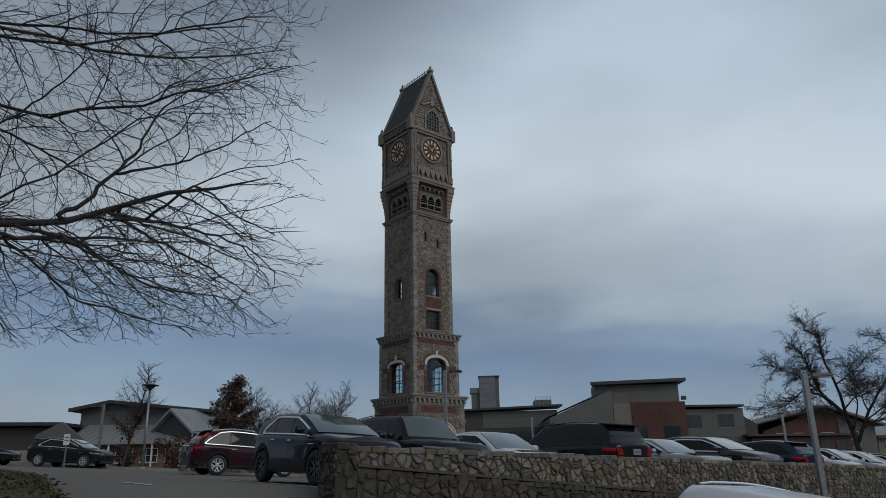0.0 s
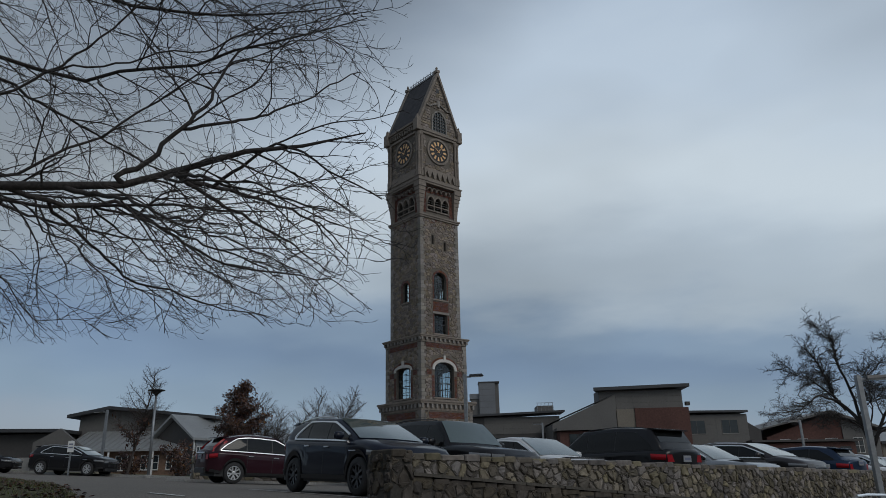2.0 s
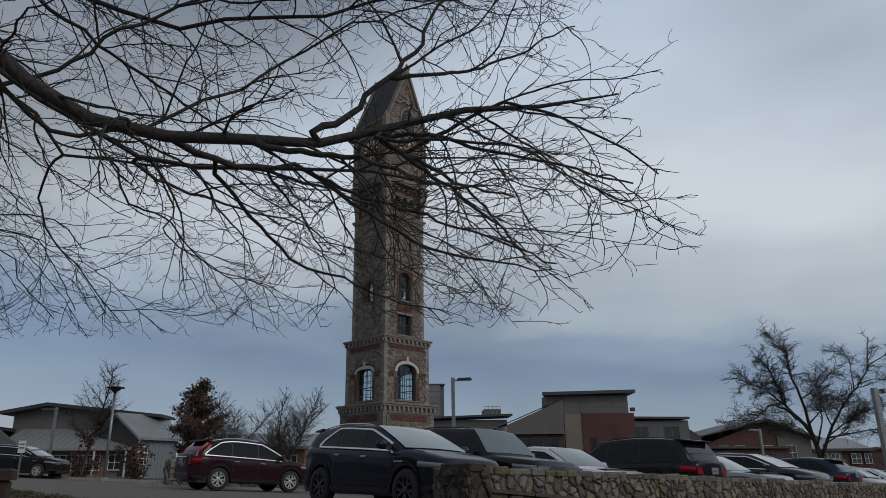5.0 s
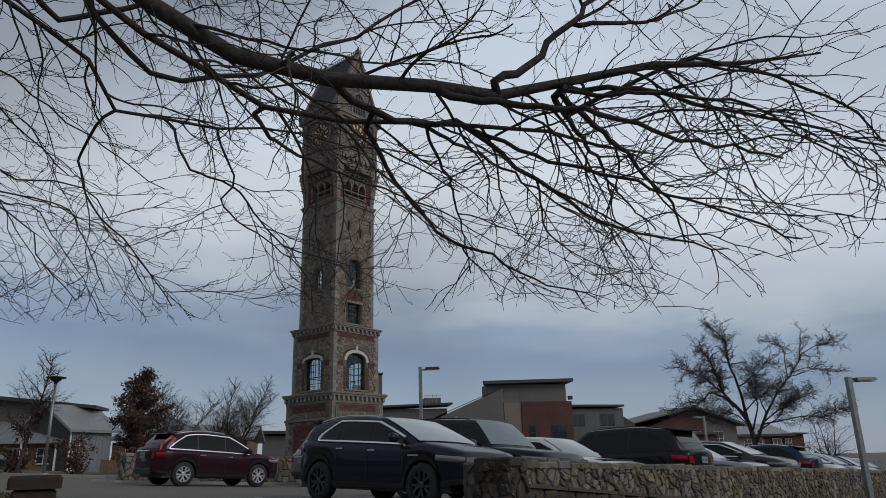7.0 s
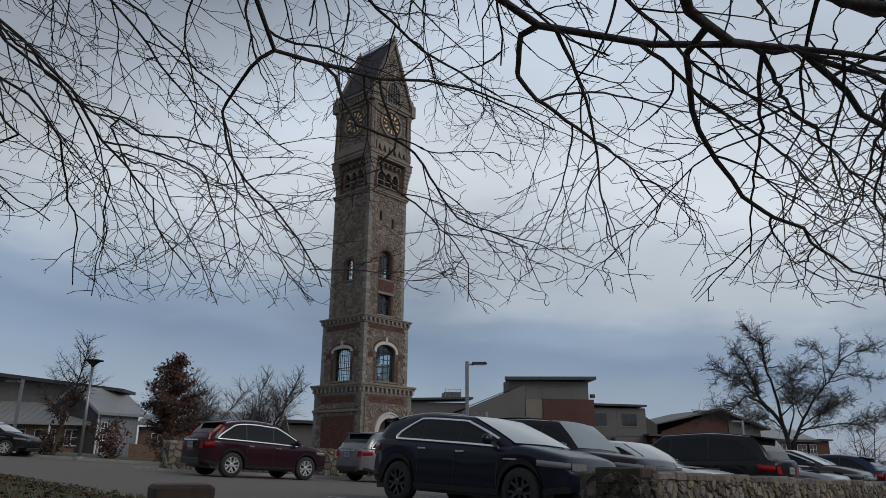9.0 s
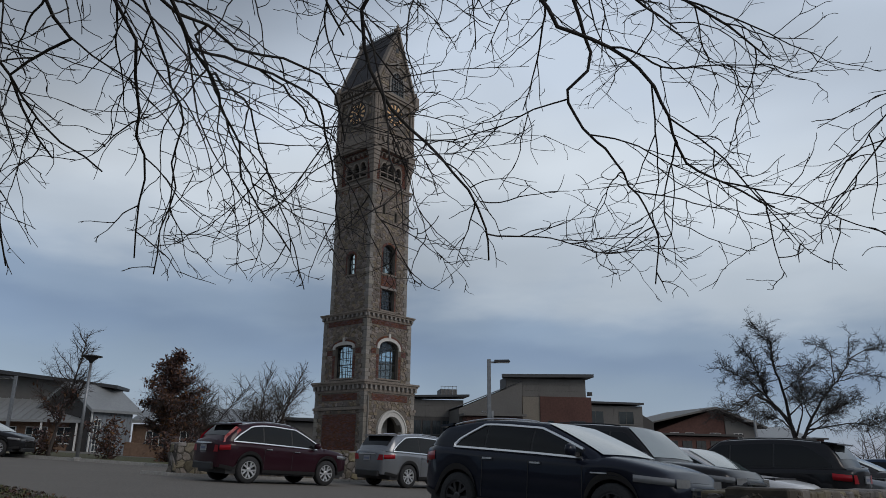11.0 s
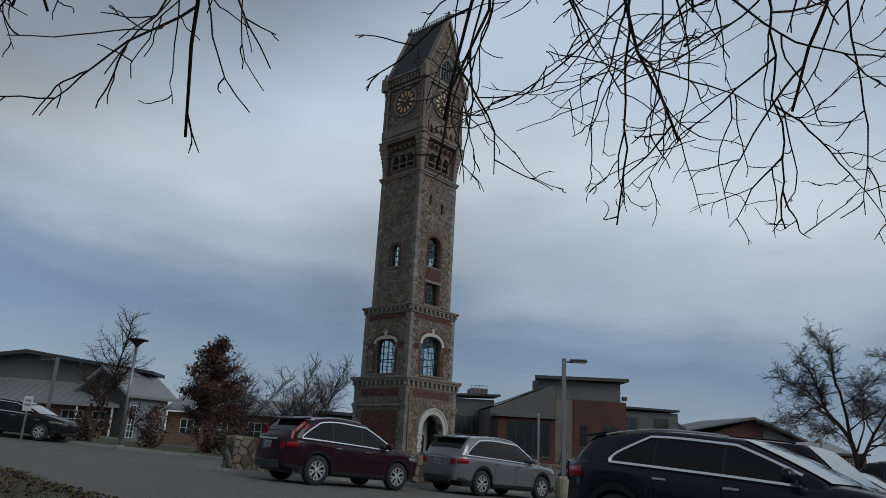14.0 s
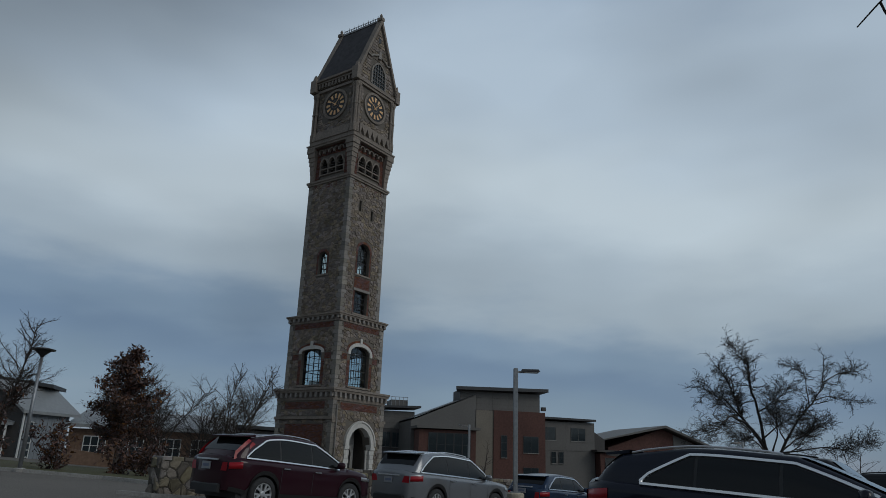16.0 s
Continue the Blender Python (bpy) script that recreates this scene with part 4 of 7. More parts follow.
for i in range(15):
    y = -2.1 + 4.2 * i / 14
    rc.box(-0.02, 0.02, y - 0.02, y + 0.02, APEX + 0.1, APEX + (0.62 if i % 2 == 0 else 0.45), DOWN)
    if i < 14:
        ya, yb = y, y + 0.3
        rc.tube([tuple(DOWN @ Vector((0, ya + 0.15 + 0.12 * math.cos(k), APEX + 0.28 + 0.12 * math.sin(k)))) for k in [j * math.pi / 4 for j in range(9)]], 0.018, 4)
rc.box(-0.015, 0.015, -2.1, 2.1, APEX + 0.41, APEX + 0.44, DOWN)
part("ridge_cresting", rc, M_LEAD, tower, "openwork metal ridge cresting")

# ---- field-stone walls ----


def rubble_wall(name, label, start, along, length, z_lo, z_hi, thick, size, rnd, near, mats, bed):
    """A mortared wall along a line; its first stretch has every stone as a piece of its own."""
    ang = math.degrees(math.atan2(along[1], along[0]))
    base = thing(name, pose(start[0], start[1], 0, 0, 0, ang), label, "wall", kind="structure")
    core, n = Geo(), 24
    for i in range(n):
        a, b = length * i / n, length * (i + 1) / n
        core.add([(a, 0, z_lo(a)), (b, 0, z_lo(b)), (b, thick, z_lo(b)), (a, thick, z_lo(a)), (a, 0, z_hi(a) - 0.03), (b, 0, z_hi(b) - 0.03), (b, thick, z_hi(b) - 0.03), (a, thick, z_hi(a) - 0.03)], [(0, 1, 5, 4), (2, 3, 7, 6), (4, 5, 6, 7)] + ([(0, 4, 7, 3)] if i == 0 else []) + ([(1, 2, 6, 5)] if i == n - 1 else []))
    part("mortar_core", core, bed, base)
    far, count = Geo(), 0
    height = max(z_hi(length * i / 20) - z_lo(length * i / 20) for i in range(21))
    todo = sorted(cells(length, height, size, rnd), key=lambda p: p[0][0])
    for poly in todo:
        (cx, cz), vs, fs = stone_mesh(poly, rnd.uniform(0.008, 0.02), rnd.uniform(0.012, 0.05), rnd)
        z = z_hi(cx) - height + cz
        if z < z_lo(cx) - 0.1:
            continue
        if count < near and cx < 14:
            s = Geo()
            s.v, s.f = vs, fs
            ob = part("stone", s, mats[0], base)
            ob.location = (cx, 0, z)
            count += 1
        else:
            far.add([(x + cx, y, zz + z) for x, y, zz in vs], fs)
    # rough cap stones along the top and the near end
    x = 0.0
    while x < length:
        w = rnd.uniform(0.25, 0.55)
        far.box(x + 0.01, min(x + w, length) - 0.01, -0.03 + rnd.uniform(-0.02, 0.02), thick + 0.02, z_hi(x) - 0.07, z_hi(x) + rnd.uniform(0.01, 0.05), None, 0.02)
        x += w
    for turn, x0 in ((-1, 0.0), (1, length)):
        # the ends show rough stones too
        h_end = z_hi(x0) - z_lo(x0)
        for poly in cells(thick, h_end, size, rnd):
            (cu, cz), vs, fs = stone_mesh(poly, rnd.uniform(0.006, 0.016), rnd.uniform(0.015, 0.05), rnd)
            far.add([(x0 - turn * y, cu + turn * x if turn > 0 else cu - x, z_lo(x0) + cz + z) for x, y, z in vs], fs)
    part("rubble_facing", far, mats[1], base, kind="stuff")
    return base


rw = random.Random(21)
rubble_wall("retaining_wall_1", "tan and grey field-stone retaining wall of the car park", WALL_AT, WALL_DIR, 46.0, lambda s: max(0.05, 0.9 - 0.05 * s), lambda s: 2.12 - 0.030 * s, 0.5, 0.20, rw, 298, (M_WALLSTONE, M_WALLSTONE_J), M_BED)
low_at = WALL_AT + WALL_OUT * 0.42 + WALL_DIR * 0.28
rubble_wall("retaining_wall_2", "dark brown stone lower wall with a sloping top", low_at, WALL_DIR, 13.0, lambda s: 0.0, lambda s: 1.725 - 0.085 * s, 0.40, 0.25, rw, 0, (M_DARKSTONE, M_DARKSTONE), M_DARKBED)
cap = thing("wall_coping", pose(low_at.x, low_at.y, 0, 0, 0, math.degrees(math.atan2(WALL_DIR.y, WALL_DIR.x))), "thin pale mortar coping on the lower wall", "coping", kind="structure")
g = Geo()
for i in range(26):
    a, b = i * 0.5, i * 0.5 + 0.5
    za, zb = 1.77 - 0.085 * a, 1.77 - 0.085 * b
    j = rw.uniform(-0.015, 0.015)
    g.add([(a + 0.004, -0.05 + j, za), (b, -0.05 + j, zb), (b, 0.42, zb), (a + 0.004, 0.42, za), (a + 0.004, -0.05 + j, za + 0.05), (b, -0.05 + j, zb + 0.05), (b, 0.42, zb + 0.06), (a + 0.004, 0.42, za + 0.06)], [(3, 2, 1, 0), (4, 5, 6, 7), (0, 1, 5, 4), (2, 3, 7, 6), (0, 4, 7, 3), (1, 2, 6, 5)])
part("coping_stones", g, M_BED, cap, kind="stuff")
# end pier of darker stone
pier_at = WALL_AT - WALL_DIR * 0.16 + WALL_OUT * 0.47
rubble_wall("wall_pier", "dark square stone pier at the wall's end", pier_at, WALL_DIR, 0.42, lambda s: 0.5, lambda s: 2.14, 0.62, 0.20, rw, 0, (M_DARKSTONE, M_DARKSTONE), M_DARKBED)
# low boulder wall behind the parked cars
rubble_wall("garden_wall", "low rough boulder wall beside the parked cars", (-10.8, 30.0), (0.815, 0.58), 17.0, lambda s: 1.1 - 0.04 * s, lambda s: 2.72 - 0.03 * s, 0.55, 0.32, rw, 120, (M_WALLSTONE, M_WALLSTONE_J), M_BED)

# ---- parked cars ----


def spline(pts, x):
    """Eased height along a list of (x, z), x rising."""
    if x <= pts[0][0]:
        return pts[0][1]
    for i in range(len(pts) - 1):
        (a, p), (b, q) = pts[i], pts[i + 1]
        if x <= b:
            p0, q1 = pts[max(i - 1, 0)], pts[min(i + 2, len(pts) - 1)]
            ma = (q - p0[1]) / (b - p0[0]) * (b - a) if i else (q - p)
            mb = (q1[1] - p) / (q1[0] - a) * (b - a) if i + 2 < len(pts) else (q - p)
            t = (x - a) / (b - a)
            return (2 * t ** 3 - 3 * t * t + 1) * p + (t ** 3 - 2 * t * t + t) * ma + (-2 * t ** 3 + 3 * t * t) * q + (t ** 3 - t * t) * mb
    return pts[-1][1]


def make_car(name, m, label, colour, length=4.65, width=1.86, height=1.67, base=2.7, wheel_r=0.36, belt=(1.02, 1.10), hood=(1.02, 0.84), cabin=(1.15, 0.30, -1.55, -2.10), rails=True, chrome=True, cladding=True, rim=None, deck=None, pillars=(0.12, -0.95), dark_rear=False, spokes=5, spoiler=True, rear_glass=True, group="parked cars", drop=0.09, tall_lamp=False, dlo=None):
    """A road car: x forward, y to its left, the ground at 0. cabin: foot and top of the windscreen, top and foot of the rear window."""
    car = thing(name, m, label, "car", group)
    L2, W2 = length / 2, width / 2
    ax = (base / 2 + 0.03, -base / 2 + 0.03)
    ra = wheel_r + 0.055
    sill = 0.30 if cladding else 0.24

    def half(x):
        s = abs(x) / L2
        return W2 * (1 - 0.05 * s ** 3 - 0.20 * max(0, s - 0.80) ** 2 / 0.04)

    def beltz(x):
        return belt[1] + (belt[0] - belt[1]) * (x + L2) / length

    c0, c1, c2, c3 = cabin

    def upper(x):
        """Top of the lower body: bonnet, waist, boot."""
        if x > c0 - 0.05:
            t = (x - c0 + 0.05) / (L2 - c0 + 0.05)
            return hood[0] + (hood[1] - hood[0]) * t ** 1.7 - 0.10 * max(0, t - 0.9) / 0.1
        if deck and x < c3 + 0.05:
            t = (c3 + 0.05 - x) / (c3 + 0.05 + L2)
            return deck - 0.05 * t
        return beltz(x)

    def low(x):
        z = sill + 0.10 * smooth(L2 - 0.7, L2, abs(x))
        for a in ax:
            if abs(x - a) < ra:
                z = max(z, wheel_r + math.sqrt(ra * ra - (x - a) ** 2))
        return z

    def roof(x):
        if x >= c0 or x <= c3:
            return beltz(x)
        pts = [(c3, upper(c3 - 0.06) if deck else beltz(c3)), (c2, height - drop), ((c1 + c2) / 2 - 0.1, height - 0.005), (c1, height - 0.045), (c0, hood[0])]
        if x > c1:
            t = (x - c1) / (c0 - c1)
            return pts[3][1] + (pts[4][1] - pts[3][1]) * (t * 0.82 + t * t * 0.18)
        if x < c2:
            t = (c2 - x) / (c2 - c3)
            return pts[1][1] + (pts[0][1] - pts[1][1]) * (t * 0.75 + t * t * 0.25)
        return spline(pts[1:4], x)

    xs, x = [], -L2
    while x < L2 - 1e-6:
        xs.append(x)
        x += 0.035 if min(abs(x - a) for a in ax) < ra + 0.05 or abs(x) > L2 - 0.3 else 0.09
    xs.append(L2)

    def shoulder(x):
        return max(min(upper(x) - 0.10, beltz(x) - 0.10), low(x) + 0.02)

    def section(x):
        w, zl, zs, zt = half(x), low(x), shoulder(x), upper(x)
        dx = 0.055 * smooth(L2 - 0.25, L2, abs(x))
        return [(x, w - 0.035, zl), (x, w - 0.005, zl + (zs - zl) * 0.30), (x, w - 0.022, zl + (zs - zl) * 0.62), (x, w - 0.002, zs - 0.03), (x, w - 0.02, zs + 0.03), (x, w - 0.075 - dx, zt - 0.01), (x, w * 0.62, zt + 0.022), (x, 0, zt + 0.03)]

    b, n = Geo(), 8
    for s in (1, -1):
        off = len(b.v)
        for x in xs:
            b.v += [(px, s * py, pz) for px, py, pz in section(x)]
        for i in range(len(xs) - 1):
            for k in range(n - 1):
                q = (off + i * n + k, off + (i + 1) * n + k, off + (i + 1) * n + k + 1, off + i * n + k + 1)
                b.f.append(q if s < 0 else q[::-1])
    # nose and tail are closed by bowed faces
    for xe, sg in ((L2, 1), (-L2, -1)):
        sec = section(xe)
        cols = 8
        rows = []
        for k in range(n - 1, -1, -1) if False else range(n):
            px, py, pz = sec[k]
            rows.append([(xe + sg * 0.07 * (1 - (j / cols * 2 - 1) ** 2) * (1 if 0 < k < n - 2 else 0.4), py * (1 - 2 * j / cols), pz) for j in range(cols + 1)])
        for p, q in zip(rows[:6], rows[1:7]):
            b.strip(p, q)
    body = part("body", b, colour, car, smooth=True)
    # dark floor and wheel housings
    u = Geo().box(-L2 + 0.25, L2 - 0.25, -W2 + 0.12, W2 - 0.12, 0.24, 0.5)
    for a in ax:
        u.box(a - ra - 0.03, a + ra + 0.03, -W2 + 0.30, W2 - 0.30, 0.3, 0.92)
    u.box(c3 + 0.3, c0 - 0.2, -W2 + 0.2, W2 - 0.2, 0.5, belt[0] - 0.12)
    part("underbody", u, M_PLASTIC, car)

    # cabin shell
    def side(x, f, out=0.0):
        wb, zt, zb = half(x) - 0.075, roof(x), min(upper(x), roof(x)) - 0.012
        wt = wb - 0.30 * max(zt - zb, 0) ** 1.05
        z = zb + (zt - 0.055 - zb) * f
        return (wb + (wt - wb) * f + out, z)

    cx = [c3 + (c0 - c3) * i / 44 for i in range(45)]
    c = Geo()
    rings = []
    for x in cx:
        y1, z1 = side(x, 1.0)
        k = max(roof(x) - (min(upper(x), roof(x))), 0)
        y0, z0 = side(x, 0.0)
        e = min(0.055, 0.6 * k)
        rings.append([(x, y0, z0), (x, (y0 + y1) / 2 + 0.012 * min(k * 3, 1), (z0 + z1) / 2), (x, y1, z1), (x, y1 - 0.045, z1 + e * 0.75), (x, y1 * 0.6, roof(x) + 0.016), (x, 0, roof(x) + 0.025)])
    for s in (1, -1):
        off = len(c.v)
        for r in rings:
            c.v += [(px, s * py, pz) for px, py, pz in r]
        for i in range(len(cx) - 1):
            for k in range(5):
                q = (off + i * 6 + k, off + (i + 1) * 6 + k, off + (i + 1) * 6 + k + 1, off + i * 6 + k + 1)
                c.f.append(q if s < 0 else q[::-1])
    part("cabin_shell", c, colour, car, smooth=True)

    # side windows between the pillars, with their bright outline
    f_lo, f_hi = 0.06, 0.90
    x_front, x_back = c0 - (c0 - c1) * 0.30, c3 + (c2 - c3) * (0.62 if not deck else 0.5)
    x_back = dlo or x_back
    edges = [x_back] + sorted(pillars) + [x_front]
    def rim_f(x):
        """The window line tapers to a point behind."""
        return 0.90 * min(1.0, 0.16 + ((x - x_back) / 0.62) ** 0.75 * 0.9) if x > x_back else 0.1

    def bow(x, f):
        y, z = side(x, f)
        return y + 0.016 * math.sin(math.pi * min(max(f, 0), 1)) + 0.006, z
    for s in (1, -1):
        for a, e in zip(edges, edges[1:]):
            a2, e2 = a + 0.02, e - 0.02
            w = Geo()
            for k0, k1 in ((0.0, 0.34), (0.34, 0.67), (0.67, 1.0)):
                r0, r1 = [], []
                for i in range(13):
                    x = a2 + (e2 - a2) * i / 12
                    span = max(rim_f(x) - 0.06, 0.01)
                    y0, z0 = bow(x, 0.06 + span * k0)
                    y1, z1 = bow(x, 0.06 + span * k1)
                    r0.append((x, s * y0, z0))
                    r1.append((x, s * y1, z1))
                w.strip(r0, r1)
            part("side_window", w, M_CARGLASS, car, smooth=True)
        # dark pillar trim behind the panes
        pb, r0, r1 = Geo(), [], []
        for i in range(33):
            x = x_back + 0.01 + (x_front - x_back - 0.02) * i / 32
            (y0, z0), (ym, zm), (y1, z1) = bow(x, 0.05), bow(x, (0.05 + rim_f(x)) / 2), bow(x, rim_f(x))
            r0.append(((x, s * (y0 - 0.003), z0), (x, s * (ym - 0.003), zm)))
            r1.append(((x, s * (ym - 0.003), zm), (x, s * (y1 - 0.003), z1)))
        for rr in (r0, r1):
            pb.strip([q[0] for q in rr], [q[1] for q in rr])
        part("pillar_trim", pb, M_PLASTIC, car, smooth=True)
        if chrome:
            t = Geo()
            n2 = 26
            lo = [(x_back + (x_front - x_back) * i / n2) for i in range(n2 + 1)]
            path = [(x, s * (bow(x, 0.03)[0] + 0.006), bow(x, 0.03)[1]) for x in reversed(lo)] + [(x, s * (bow(x, rim_f(x) + 0.03)[0] + 0.006), bow(x, rim_f(x) + 0.03)[1]) for x in lo]
            t.tube(path, 0.024, 5)
            part("window_trim", t, M_CHROME, car, "bright chrome window trim")
    # windscreen and rear window
    for a, e, nm in ((c0 - 0.05, c1 + 0.04, "windscreen"), (c3 + (0.05 if deck else 0.10), c2 - 0.02, "rear_window")):
        if nm == "rear_window" and not rear_glass:
            continue
        w, rows = Geo(), []
        for i in range(13):
            x = a + (e - a) * i / 12
            y1, z1 = side(x, 1.0)
            yy = y1 - 0.075
            row = []
            for j in range(9):
                y = -yy + 2 * yy * j / 8
                q = abs(y) / max(y1, 0.1)
                row.append((x, y, roof(x) + 0.026 - 0.009 * min(q / 0.6, 1) - 0.012 * max(0, q - 0.6) / 0.4 + 0.008))
            rows.append(row)
        for p, q in zip(rows, rows[1:]):
            w.strip(p, q)
        part(nm, w, M_SCREEN if nm == "windscreen" else M_CARGLASS, car, smooth=True)

    def skin(x0, x1, z0, z1, s, out=0.008, slant=0.0, nx=8):
        """A patch that follows the flank."""
        gg, r0, r1 = Geo(), [], []
        for i in range(nx + 1):
            x = x0 + (x1 - x0) * i / nx
            r0.append((x, s * (half(x) + out), z0 + slant * i / nx))
            r1.append((x, s * (half(x) - 0.004 + out), z1 + slant * i / nx))
        gg.strip(r0, r1)
        gg.strip([(x, y - s * 0.05, z) for x, y, z in r1], r1)
        gg.strip(r0, [(x, y - s * 0.05, z) for x, y, z in r0])
        return gg

    for s in (1, -1):
        zt = upper(-L2 + 0.2)
        # rear lamp wraps round the corner
        t = skin(-L2 + 0.02, -L2 + (0.28 if tall_lamp else 0.36), zt - 0.27, zt - 0.13, s, 0.004, 0.03)
        yy = half(-L2)
        t.strip([(-L2 - 0.012 - 0.03 * i / 4, s * (yy - 0.30 * i / 4), zt - 0.31) for i in range(5)], [(-L2 - 0.012 - 0.03 * i / 4, s * (yy - 0.30 * i / 4), zt - 0.13) for i in range(5)])
        part("tail_lamp", t, M_TAIL, car, "red tail lamp", smooth=True)
        if tall_lamp:
            # upright arm of the lamp beside the rear window
            t = Geo()
            r0, r1 = [], []
            for i in range(9):
                f = i / 8
                x = c3 + 0.06 + (c2 - c3) * 0.80 * f
                yy_, z_ = side(x, min(1.0, 0.25 + 0.75 * (i / 8 if i else 0)))
                z_ = beltz(x) - 0.06 + (roof(x) - 0.05 - beltz(x) + 0.06) * (0.05 + 0.93 * 1)  if i else beltz(x) - 0.10
                yy_ = side(x, 0.97)[0] if i else half(x) - 0.03
                r0.append((x - 0.05, s * (yy_ - 0.04), z_ + 0.055))
                r1.append((x + 0.10, s * (yy_ + 0.035), z_ - 0.05))
            t.strip(r0, r1)
            part("tail_lamp", t, M_TAIL, car, "upright red tail lamp arm", smooth=True)
        zh = upper(L2 - 0.25)
        t = skin(L2 - 0.50, L2 - 0.01, zh - 0.17, zh - 0.08, s, 0.004, -0.03)
        yy = half(L2)
        t.strip([(L2 + 0.012 + 0.03 * i / 4, s * (yy - 0.34 * i / 4), zh - 0.22) for i in range(5)], [(L2 + 0.012 + 0.03 * i / 4, s * (yy - 0.34 * i / 4), zh - 0.11) for i in range(5)])
        part("head_lamp", t, M_HEAD, car, "clear headlamp", smooth=True)
        for x in (pillars[0] + 0.14, pillars[1] + 0.14):
            zz = shoulder(x) - 0.035
            h = Geo().box(x - 0.095, x + 0.095, s * (half(x) + 0.018) - 0.013, s * (half(x) + 0.018) + 0.013, zz - 0.013, zz + 0.013)
            part("door_handle", h, M_CHROME if chrome else colour, car)
        # door seams
        for x in (c0 - 0.30, pillars[0], pillars[1] + 0.02):
            if min(abs(x - a) for a in ax) > ra:
                h = Geo().strip([(x - 0.006, s * (half(x) + 0.003), sill + 0.1), (x - 0.006, s * (half(x) + 0.004), shoulder(x) - 0.02)], [(x + 0.006, s * (half(x) + 0.003), sill + 0.1), (x + 0.006, s * (half(x) + 0.004), shoulder(x) - 0.02)])
                part("door_seam", h, M_PLASTIC, car)
        if dlo and chrome:
            zz = shoulder(c0 - 0.1) - 0.10
            part("fender_vent", Geo().box(c0 - 0.16, c0 + 0.10, s * (half(c0) + 0.004) - 0.012, s * (half(c0) + 0.004) + 0.012, zz, zz + 0.018), M_CHROME, car)
        xm = c0 - 0.42
        zb = beltz(xm) + 0.02
        mg = Geo()
        mm = Matrix.Translation((xm, s * (half(xm) + 0.10), zb + 0.07)) @ Matrix.Rotation(radians(-8 * s), 4, "Z")
        mg.lathe([(0.03, -0.085), (0.085, -0.07), (0.10, 0.0), (0.085, 0.065), (0.03, 0.085)], 12, mm @ Matrix.Diagonal((0.75, 1.25, 0.95, 1)))
        part("mirror_arm", Geo().box(xm - 0.03, xm + 0.05, min(s * (half(xm) - 0.09), s * (half(xm) + 0.06)), max(s * (half(xm) - 0.09), s * (half(xm) + 0.06)), zb - 0.01, zb + 0.04), M_PLASTIC, car)
        part("mirror", mg, colour, car, "door mirror", smooth=True)
        if cladding:
            cl = Geo()
            for k in range(len(xs) - 1):
                xa, xb = xs[k], xs[k + 1]
                if abs(xa) < L2 - 0.05:
                    cl.add([(xa, s * (half(xa) - 0.026), low(xa) - 0.01), (xb, s * (half(xb) - 0.026), low(xb) - 0.01), (xb, s * (half(xb) + 0.008), low(xb) + 0.085), (xa, s * (half(xa) + 0.008), low(xa) + 0.085)], [(0, 1, 2, 3)])
            part("sill_cladding", cl, M_PLASTIC, car)
        if rails:
            rl = [c2 + 0.12 + (c1 - c2 - 0.25) * i / 10 for i in range(11)]
            pts = [(x, s * (side(x, 1.0)[0] - 0.07), roof(x) + 0.020 - (0.014 if i in (0, 10) else 0)) for i, x in enumerate(rl)]
            part("roof_rail", Geo().tube(pts, 0.013, 6), M_CHROME if chrome else M_PLASTIC, car)
    # bumpers, grille, plates
    bw = half(L2) - 0.05
    fr = Geo().box(L2 + 0.01, L2 + 0.062, -bw * 0.55, bw * 0.55, 0.48, hood[1] - 0.16, None)
    for i in range(4):
        fr.box(L2 + 0.06, L2 + 0.075, -bw * 0.5, bw * 0.5, 0.5 + i * (hood[1] - 0.7) / 4, 0.515 + i * (hood[1] - 0.7) / 4)
    part("grille", fr, M_PLASTIC, car)
    part("grille_bar", Geo().box(L2 + 0.04, L2 + 0.085, -bw * 0.56, bw * 0.56, hood[1] - 0.17, hood[1] - 0.135), M_CHROME, car)
    part("rear_bumper", Geo().box(-L2 - 0.075, -L2 + 0.1, -bw * 0.86, bw * 0.86, 0.34, 0.53, None, 0.035), M_PLASTIC if cladding else colour, car)
    part("front_bumper", Geo().box(L2 - 0.1, L2 + 0.08, -bw * 0.86, bw * 0.86, 0.27, 0.42, None, 0.035), M_PLASTIC if cladding else colour, car)
    zp = 0.82 if not deck else 0.78
    pl = part("number_plate", Geo().box(-L2 - 0.10, -L2 - 0.075, -0.16, 0.16, zp, zp + 0.16), M_PLATE, car)
    part("plate_bar", Geo().box(-L2 - 0.104, -L2 - 0.10, -0.12, 0.12, zp + 0.05, zp + 0.11), M_INK, pl)
    if chrome:
        part("tailgate_bar", Geo().box(-L2 - 0.10, -L2 - 0.06, -0.42, 0.42, zp + 0.20, zp + 0.235), M_CHROME, car)
    if not deck and spoiler:
        sp = Geo()
        x0 = c2 - 0.02
        yw = side(c2, 1.0)[0] - 0.04
        sp.add([(x0 + 0.12, -yw, height - 0.055), (x0 + 0.12, yw, height - 0.055), (x0 - 0.20, yw * 0.97, height - 0.10), (x0 - 0.20, -yw * 0.97, height - 0.10), (x0 + 0.12, -yw, height - 0.10), (x0 + 0.12, yw, height - 0.10), (x0 - 0.20, yw * 0.97, height - 0.13), (x0 - 0.20, -yw * 0.97, height - 0.13)], [(0, 1, 2, 3), (7, 6, 5, 4), (3, 2, 6, 7), (0, 3, 7, 4), (1, 5, 6, 2)])
        part("roof_spoiler", sp, colour, car)
